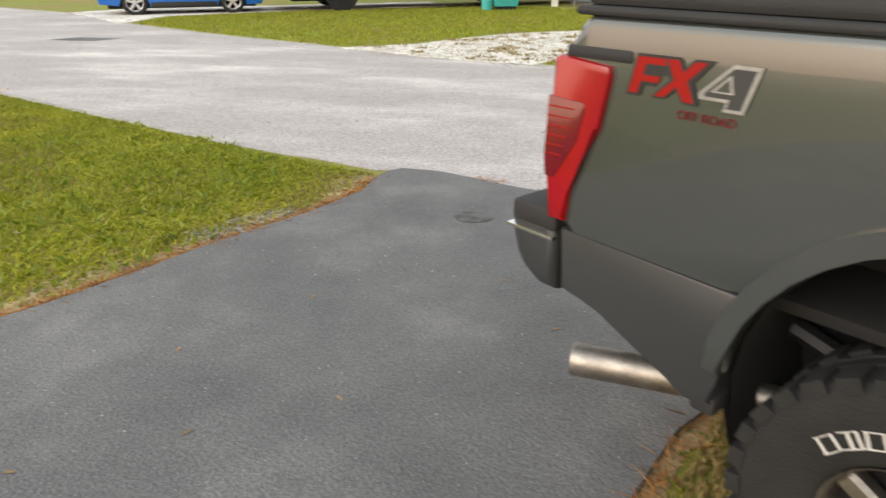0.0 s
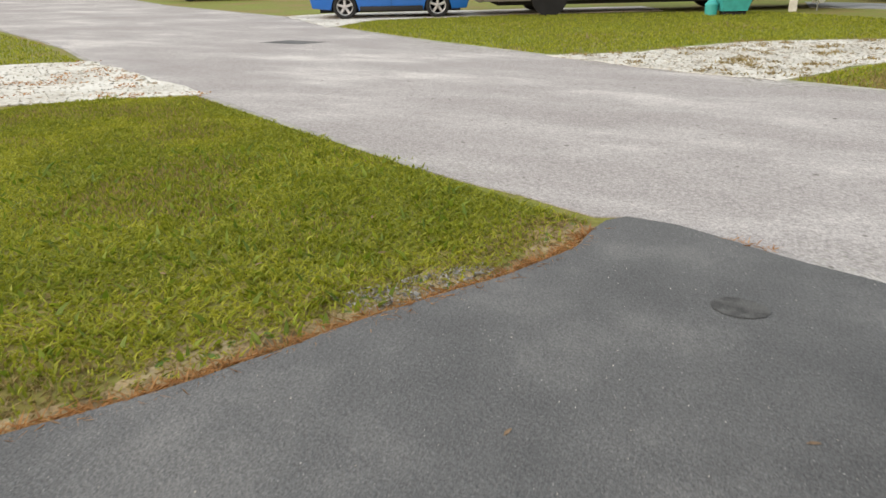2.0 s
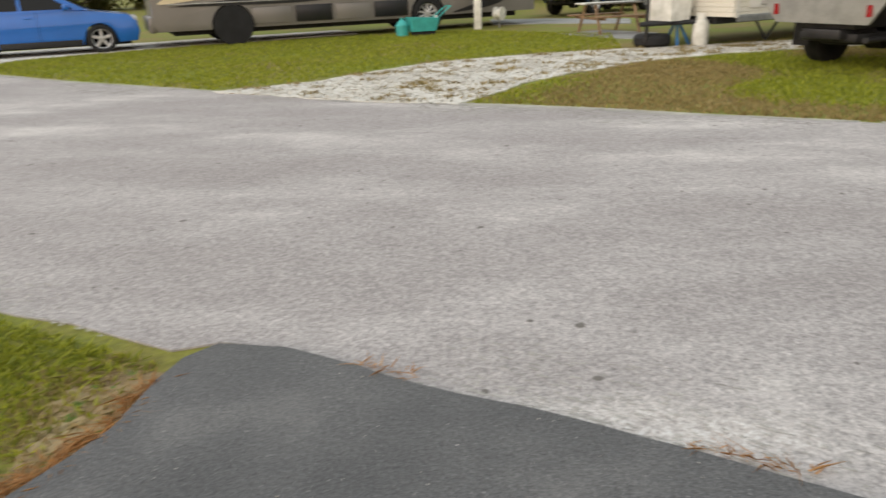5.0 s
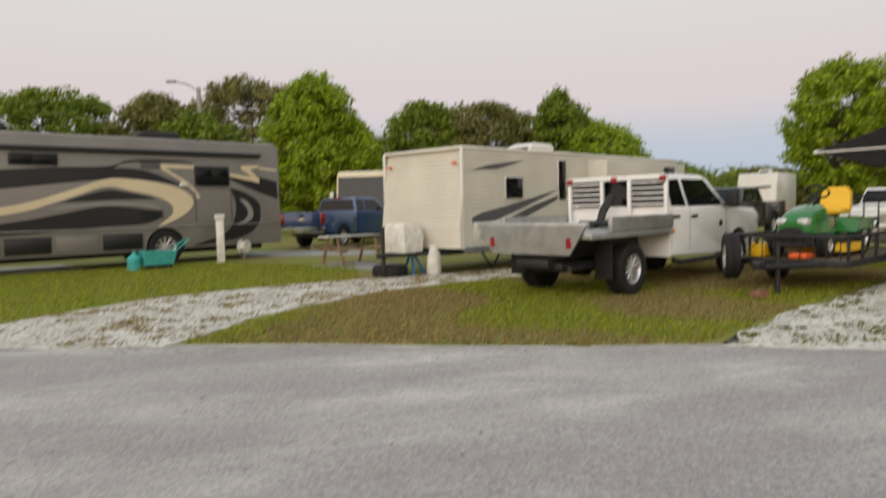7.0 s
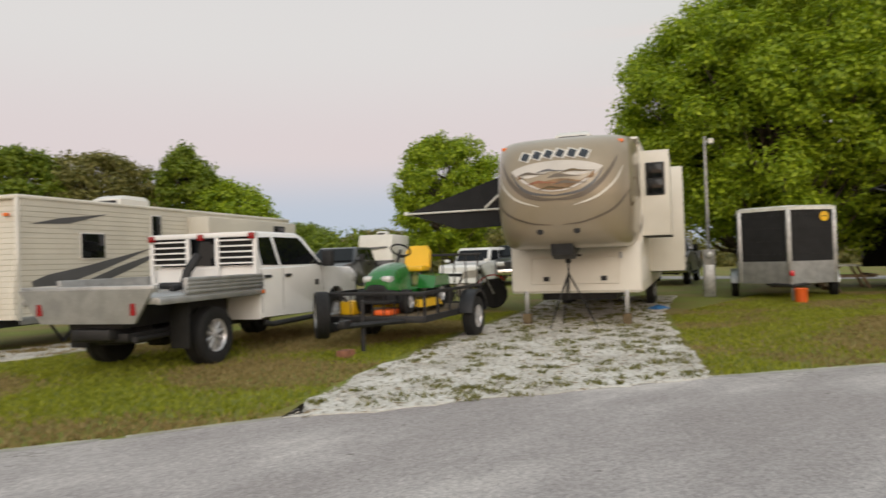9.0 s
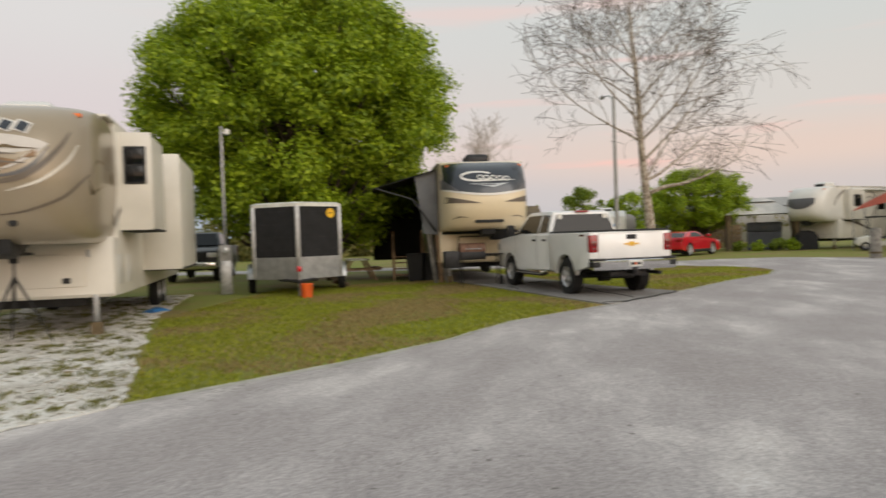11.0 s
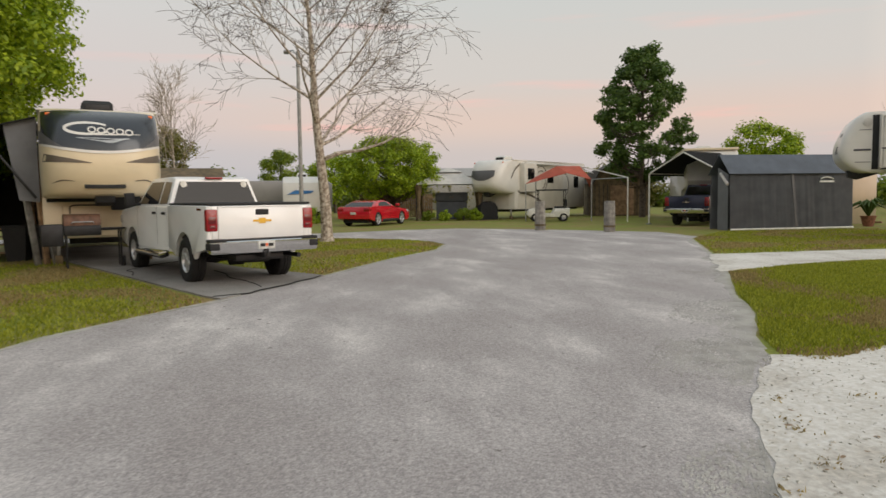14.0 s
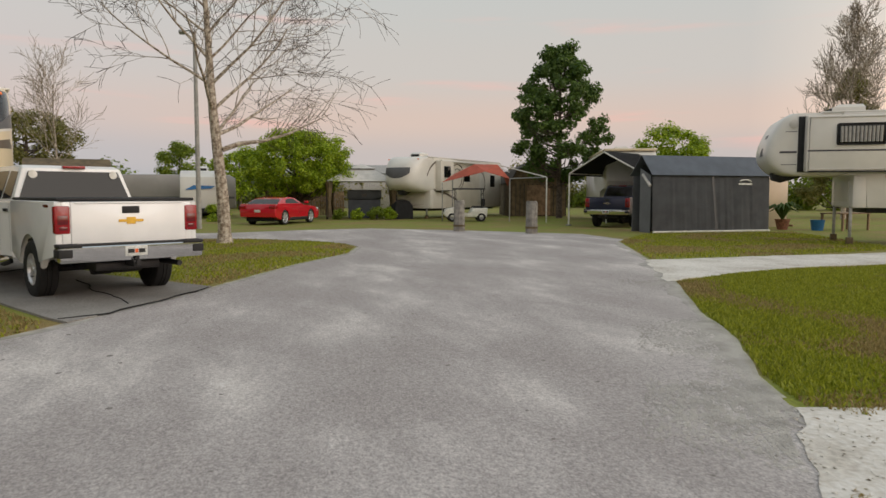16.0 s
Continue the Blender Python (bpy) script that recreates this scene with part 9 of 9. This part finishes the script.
def blades(name, pts, height, width, material, seed, label, z=0.0, lean=0.6):
    """Separate grass blades: one bent triangle pair each."""
    rng = np.random.default_rng(seed)
    n = len(pts)
    a = rng.uniform(0, math.tau, n)
    h = height * rng.uniform(0.45, 1.3, n)
    w = width * rng.uniform(0.6, 1.3, n)
    b = rng.uniform(0, math.tau, n)
    k = lean * rng.uniform(0.2, 1.5, n) * h
    side = np.stack([np.cos(a), np.sin(a), np.zeros(n)], 1) * w[:, None]
    base = np.column_stack([pts, np.full(n, z)])
    bend = np.stack([np.cos(b) * k, np.sin(b) * k, np.zeros(n)], 1)
    mid = base + bend * 0.35 + np.column_stack([np.zeros((n, 2)), h * 0.6])
    tip = base + bend + np.column_stack([np.zeros((n, 2)), h])
    verts = np.stack([base - side, base + side, mid + side * 0.7, tip, mid - side * 0.7], 1).reshape(-1, 3)
    me = bpy.data.meshes.new(name)
    me.vertices.add(n * 5)
    me.vertices.foreach_set("co", verts.ravel())
    me.loops.add(n * 5)
    me.loops.foreach_set("vertex_index", np.arange(n * 5, dtype=np.int32))
    me.polygons.add(n)
    me.polygons.foreach_set("loop_start", np.arange(0, n * 5, 5, dtype=np.int32))
    me.materials.append(M[material])
    me.update()
    return tagged(new(name, me), label, "grass", kind="stuff")


def patchy(pts, scale, level, seed):
    """Those of the points that fall where broad noise is above a level."""
    v = np.array([noise.noise(Vector((x * scale, y * scale, seed))) for x, y in pts])
    v = v + np.random.default_rng(int(seed)).normal(0, 0.12, len(v))
    return pts[v > level], pts[v <= level]


NEAR = [(-0.62, 5.62), (-0.95, 5.75), (-2.16, 6.28), (-3.83, 7.08), (-6.35, 8.32), (-7.3, 7.85), (-8.0, 7.0), (-7.0, 3.0), (-3.3, 1.0), (-2.55, 1.93), (-1.9, 2.85), (-1.68, 3.17), (-1.48, 3.52), (-1.31, 3.88), (-1.1, 4.23), (-0.83, 4.65), (-0.6, 5.17)]
pts = fill(NEAR, 110000, 1)
green, dry = patchy(pts, 0.9, -0.22, 3)
edge = np.min(np.stack([np.hypot(pts[:, 0] - x, pts[:, 1] - y) for x, y in ragged(DRIVE[16:26], 0.15, 0.0, 1, False)]), 0)
worn = pts[(edge < 0.42) & (np.random.default_rng(4).uniform(size=len(pts)) < 0.55)]
keep = edge > 0.06 + 0.34 * np.random.default_rng(5).uniform(size=len(pts))
green = np.array([p for p in pts[keep]])
g1, g2 = patchy(green, 0.9, -0.18, 3)
lime, leafy = patchy(g1, 0.8, 0.02, 17)
lime = np.concatenate([lime, leafy[::3]])
blades("grass_blades", leafy, 0.03, 0.0075, "blade", 6, "short green lawn grass by the driveway", lean=1.7)
blades("grass_blades", lime, 0.026, 0.0075, "blade_lime", 16, "yellow-green lawn grass by the driveway", lean=1.9)
blades("grass_blades", g2[::2], 0.03, 0.007, "blade_dry", 7, "dry straw among the lawn grass")
blades("grass_blades", g2[1::2], 0.038, 0.007, "blade", 8, "thin green grass in dry patches")
blades("straw_litter", worn, 0.022, 0.006, "blade_dry", 9, "pale straw litter along the driveway rim", lean=2.2)
tufts = fill(NEAR, 300, 13)
tufts = tufts[np.min(np.stack([np.hypot(tufts[:, 0] - x, tufts[:, 1] - y) for x, y in ragged(DRIVE[16:26], 0.15, 0.0, 1, False)]), 0) > 0.3]
tr_ = np.random.default_rng(14)
clump = np.repeat(tufts, 34, 0) + tr_.normal(0, 0.06, (len(tufts) * 34, 2)) * np.repeat(tr_.uniform(0.5, 1.6, len(tufts)), 34)[:, None]
blades("grass_tufts", clump, 0.045, 0.009, "blade", 15, "darker raised tufts in the lawn", lean=1.1)
weeds = fill(NEAR, 2600, 11)
weeds = weeds[np.hypot(weeds[:, 0] + 3.2, weeds[:, 1] - 4.6) < 2.0]
blades("broadleaf_weeds", weeds, 0.06, 0.016, "leaf_mid", 12, "small broad-leaved weeds in the lawn", lean=1.2)
# rust-brown needles swept along the rim
rim = np.array(ragged(DRIVE[16:25], 0.002, 0.02, 2, False))
rng = np.random.default_rng(21)
blades("pine_needles", rim + rng.normal(0, 0.02, rim.shape) + np.array([-0.02, 0.012]), 0.022, 0.005, "needle", 22, "rust-brown fallen needles along the asphalt rim", 0.012, 4.0)
rim2 = np.array(ragged([(0.24, 5.59), (0.63, 5.40), (1.01, 5.26), (1.42, 5.07), (1.75, 4.9)], 0.006, 0.02, 2, False))
sel = rim2[np.array([noise.noise(Vector((x * 2.2, y * 2.2, 7))) for x, y in rim2]) > 0.0]
blades("pine_needles", sel + rng.normal(0, 0.015, sel.shape), 0.018, 0.0035, "needle", 23, "rust-brown needles between driveway and lane", 0.02, 4.0)
rim3 = np.array(ragged(DRIVE[7:13], 0.005, 0.02, 2, False))
blades("pine_needles", rim3 + rng.normal(0, 0.03, rim3.shape) + np.array([0.03, -0.015]), 0.022, 0.004, "needle", 24, "rust-brown needles along the driveway by the pickup", 0.016, 4.0)
RIGHT = [(1.62, 2.75), (1.26, 2.12), (0.95, 1.55), (2.0, 0.4), (4.0, 2.0), (2.9, 4.0)]
rp = fill(RIGHT, 26000, 31)
ra_, rb_ = patchy(rp, 1.1, -0.1, 9)
blades("grass_blades", ra_, 0.035, 0.006, "blade", 32, "short grass under the grey pickup")
blades("grass_blades", rb_, 0.04, 0.006, "blade_dry", 33, "dry grass under the grey pickup")

FARLAWN = [(0.6, 11.98), (1.9, 11.45), (4.6, 10.18), (5.7, 9.85), (6.5, 10.3), (8.0, 11.25), (12.0, 13.4), (16.0, 15.3), (14, 19), (9, 17.4), (5.2, 16.4), (3.5, 15.6), (1.65, 13.7)]
fp1 = fill(FARLAWN, 52000, 41)
da, db = patchy(fp1, 0.45, 0.10, 5)
blades("grass_blades", da, 0.05, 0.011, "blade", 42, "mown green grass by the flatbed truck")
blades("grass_blades", db, 0.045, 0.012, "blade_dry", 43, "dead brown grass by the flatbed truck")
LAWN2 = [(9.95, 7.62), (11.8, 6.45), (13.7, 5.45), (15.7, 4.8), (18.1, 3.25), (18.6, 3.5), (27, 8.2), (24, 12.5), (16.6, 11.6), (13.0, 9.5)]
fp2 = fill(LAWN2, 46000, 44)
da, db = patchy(fp2, 0.5, -0.05, 6)
blades("grass_blades", da, 0.05, 0.012, "blade", 45, "mown green lawn before the cargo trailer")
blades("grass_blades", db, 0.045, 0.012, "blade_dry", 46, "dry patches of the lawn before the cargo trailer")
LAWN3 = [(21.2, 1.5), (24.2, -0.2), (26.8, -1.9), (28.9, -2.5), (30.2, -2.4), (31.6, -1.7), (33.5, 0.5), (32.5, 7.5), (23.4, 3.1)]
da, db = patchy(fill(LAWN3, 22000, 47), 0.5, -0.1, 8)
blades("grass_blades", da, 0.05, 0.014, "blade", 48, "mown lawn island round the bare tree")
blades("grass_blades", db, 0.045, 0.014, "blade_dry", 49, "dry grass of the lawn island")
LAWNR = [(19.3, -6.25), (16.6, -4.6), (15.1, -3.85), (13.8, -2.95), (13.0, -2.6), (12.62, -2.75), (13.0, -3.95), (15.5, -8.3), (20.2, -13), (20.35, -10), (20.0, -8.2)]
da, db = patchy(fill(LAWNR, 60000, 50), 0.6, -0.27, 10)
blades("grass_blades", da, 0.05, 0.010, "blade", 51, "mown green lawn corner by the lane")
blades("grass_blades", db, 0.04, 0.010, "blade_dry", 52, "dry grass in the lawn corner")
LAWNS = [(23.1, -8.4), (28.4, -11.0), (29.5, -11.9), (32, -14.5), (31.5, -21), (23.5, -17), (22.9, -12)]
da, db = patchy(fill(LAWNS, 20000, 53), 0.5, -0.1, 11)
blades("grass_blades", da, 0.05, 0.014, "blade", 54, "lawn before the fabric shelter")
blades("grass_blades", db, 0.045, 0.014, "blade_dry", 55, "dry grass before the fabric shelter")
LAWNM = [(-3.4, 13.8), (-6.2, 15.3), (-10.1, 17.65), (-10.1, 19.7), (-6.9, 22.4), (0, 25), (4, 22), (3.6, 18.2), (1.7, 17.7), (-0.4, 16.7), (-2.1, 14.5)]
blades("grass_blades", fill(LAWNM, 34000, 56), 0.05, 0.014, "blade", 57, "bright mown lawn before the motorhome")
LAWNL = [(-10.8, 10.3), (-14.8, 12.45), (-18.5, 14.1), (-24, 12), (-19, 5.4), (-12, 9.5)]
blades("grass_blades", fill(LAWNL, 12000, 58), 0.05, 0.014, "blade", 59, "far lawn along the lane")

# weeds in the white gravel
rng = np.random.default_rng(61)
spots = fill(G_MAIN, 420, 62)
tuft = np.repeat(spots, 26, 0) + rng.normal(0, 0.055, (len(spots) * 26, 2)) * np.repeat(rng.uniform(0.5, 1.5, len(spots)), 26)[:, None]
blades("gravel_weeds", tuft, 0.04, 0.010, "leaf_dull", 63, "small olive weeds in the white gravel", 0.016, 1.4)
spots = fill(G_STRIP, 130, 64)
tuft = np.repeat(spots, 24, 0) + rng.normal(0, 0.08, (len(spots) * 24, 2))
blades("gravel_weeds", tuft, 0.04, 0.012, "blade_dry", 65, "brown weeds in the gravel strip", 0.016, 1.4)
spots = fill(G_LEFT, 90, 66)
tuft = np.repeat(spots, 20, 0) + rng.normal(0, 0.10, (len(spots) * 20, 2))
blades("leaf_litter", tuft, 0.02, 0.014, "needle", 67, "orange leaf litter in the gravel", 0.016, 2.5)
spots = fill(G_RIGHT, 70, 68)
tuft = np.repeat(spots, 14, 0) + rng.normal(0, 0.05, (len(spots) * 14, 2))
blades("gravel_weeds", tuft, 0.02, 0.008, "blade_dry", 69, "dry sprigs in the sandy gravel", 0.016, 2.0)


# limestone chips
def chips(name, poly, count, size, material, seed, label, z):
    rng = np.random.default_rng(seed)
    p = fill(poly, count, seed)
    s = size * rng.uniform(0.5, 1.5, count)
    d = rng.normal(size=(count, 4, 3))
    d /= np.linalg.norm(d, axis=2)[:, :, None]
    v = np.column_stack([p, np.full(count, z)])[:, None, :] + d * s[:, None, None] * np.array([1, 1, 0.6])
    idx = np.arange(count)[:, None, None] * 4 + np.array([[0, 1, 2], [0, 2, 3], [0, 3, 1], [1, 3, 2]])[None]
    me = bpy.data.meshes.new(name)
    me.from_pydata(v.reshape(-1, 3).tolist(), [], idx.reshape(-1, 3).tolist())
    me.materials.append(M[material])
    return tagged(new(name, me), label, "gravel", kind="stuff")


M["stain"] = mat("stain", (0.10, 0.098, 0.095), 0.8, 0, 0.35, 14, 0.5, 90, color2=(0.045, 0.044, 0.043))
M["chip"] = leaf_mat("chip", (0.42, 0.39, 0.34), (0.78, 0.75, 0.69))
M["chip_grey"] = leaf_mat("chip_grey", (0.20, 0.19, 0.185), (0.60, 0.58, 0.55))
chips("limestone_chips", G_MAIN, 16000, 0.028, "chip", 71, "white limestone chips of the drive", 0.018)
chips("limestone_chips", G_STRIP, 7000, 0.03, "chip", 72, "white limestone chips of the strip", 0.018)
chips("limestone_chips", G_RIGHT, 6000, 0.015, "chip", 73, "pale gravel chips", 0.018)
chips("limestone_chips", G_LEFT, 4000, 0.03, "chip", 74, "pale gravel chips", 0.018)
chips("limestone_chips", [(-1.55, 4.05), (-1.25, 3.95), (-1.0, 4.35), (-0.85, 4.65), (-1.0, 4.75), (-1.25, 4.45)], 420, 0.016, "chip_grey", 75, "grey stones at the driveway rim", 0.012)
chips("grit", DRIVE[:9] + DRIVE[9:11] + DRIVE[16:], 420, 0.004, "chip", 76, "pale grit on the asphalt", 0.032)

# fallen leaves, single
for i, (x, y, az) in enumerate(((0.62, 3.70, 20), (-0.78, 2.75, 100), (-0.45, 2.2, 60), (-0.95, 1.9, 10), (0.05, 2.5, 140), (-0.35, 3.35, 75), (0.9, 3.2, 15), (-1.55, 4.6, 40), (-2.1, 4.2, 80), (-2.5, 3.9, 5), (-1.9, 5.1, 120))):
    on_drive = i < 7
    lf = loft([[(-0.04, 0, 0.0), (-0.01, -0.013, 0.006), (0.03, -0.008, 0.004), (0.045, 0, 0.002), (0.03, 0.008, 0.005), (-0.01, 0.013, 0.007)], [(-0.04, 0, 0.0015), (-0.01, -0.013, 0.0075), (0.03, -0.008, 0.0055), (0.045, 0, 0.0035), (0.03, 0.008, 0.0065), (-0.01, 0.013, 0.0085)]])
    tagged(part("fallen_leaf", lf, "wood", m=pose(x, y, 0.031 if on_drive else 0.04, 0, 0, az) @ Matrix.Scale(0.6, 4)), "dry brown fallen leaf lying flat", "leaf", "fallen leaves")

# dark asphalt patches
sheet("road_patch_1", ragged([(-9.75, 13.85), (-9.35, 14.45), (-8.3, 14.35), (-8.6, 13.85)], 0.15, 0.03, 4), 0.0145, "asphalt", "dark square repair patch in the lane", "road patch")
sheet("road_patch_2", ragged([(0.33 + 0.13 * math.cos(a), 4.66 + 0.10 * math.sin(a)) for a in [k * math.tau / 12 for k in range(12)]], 0.05, 0.012, 4), 0.0345, "stain", "dark round oil stain on the driveway", "stain")
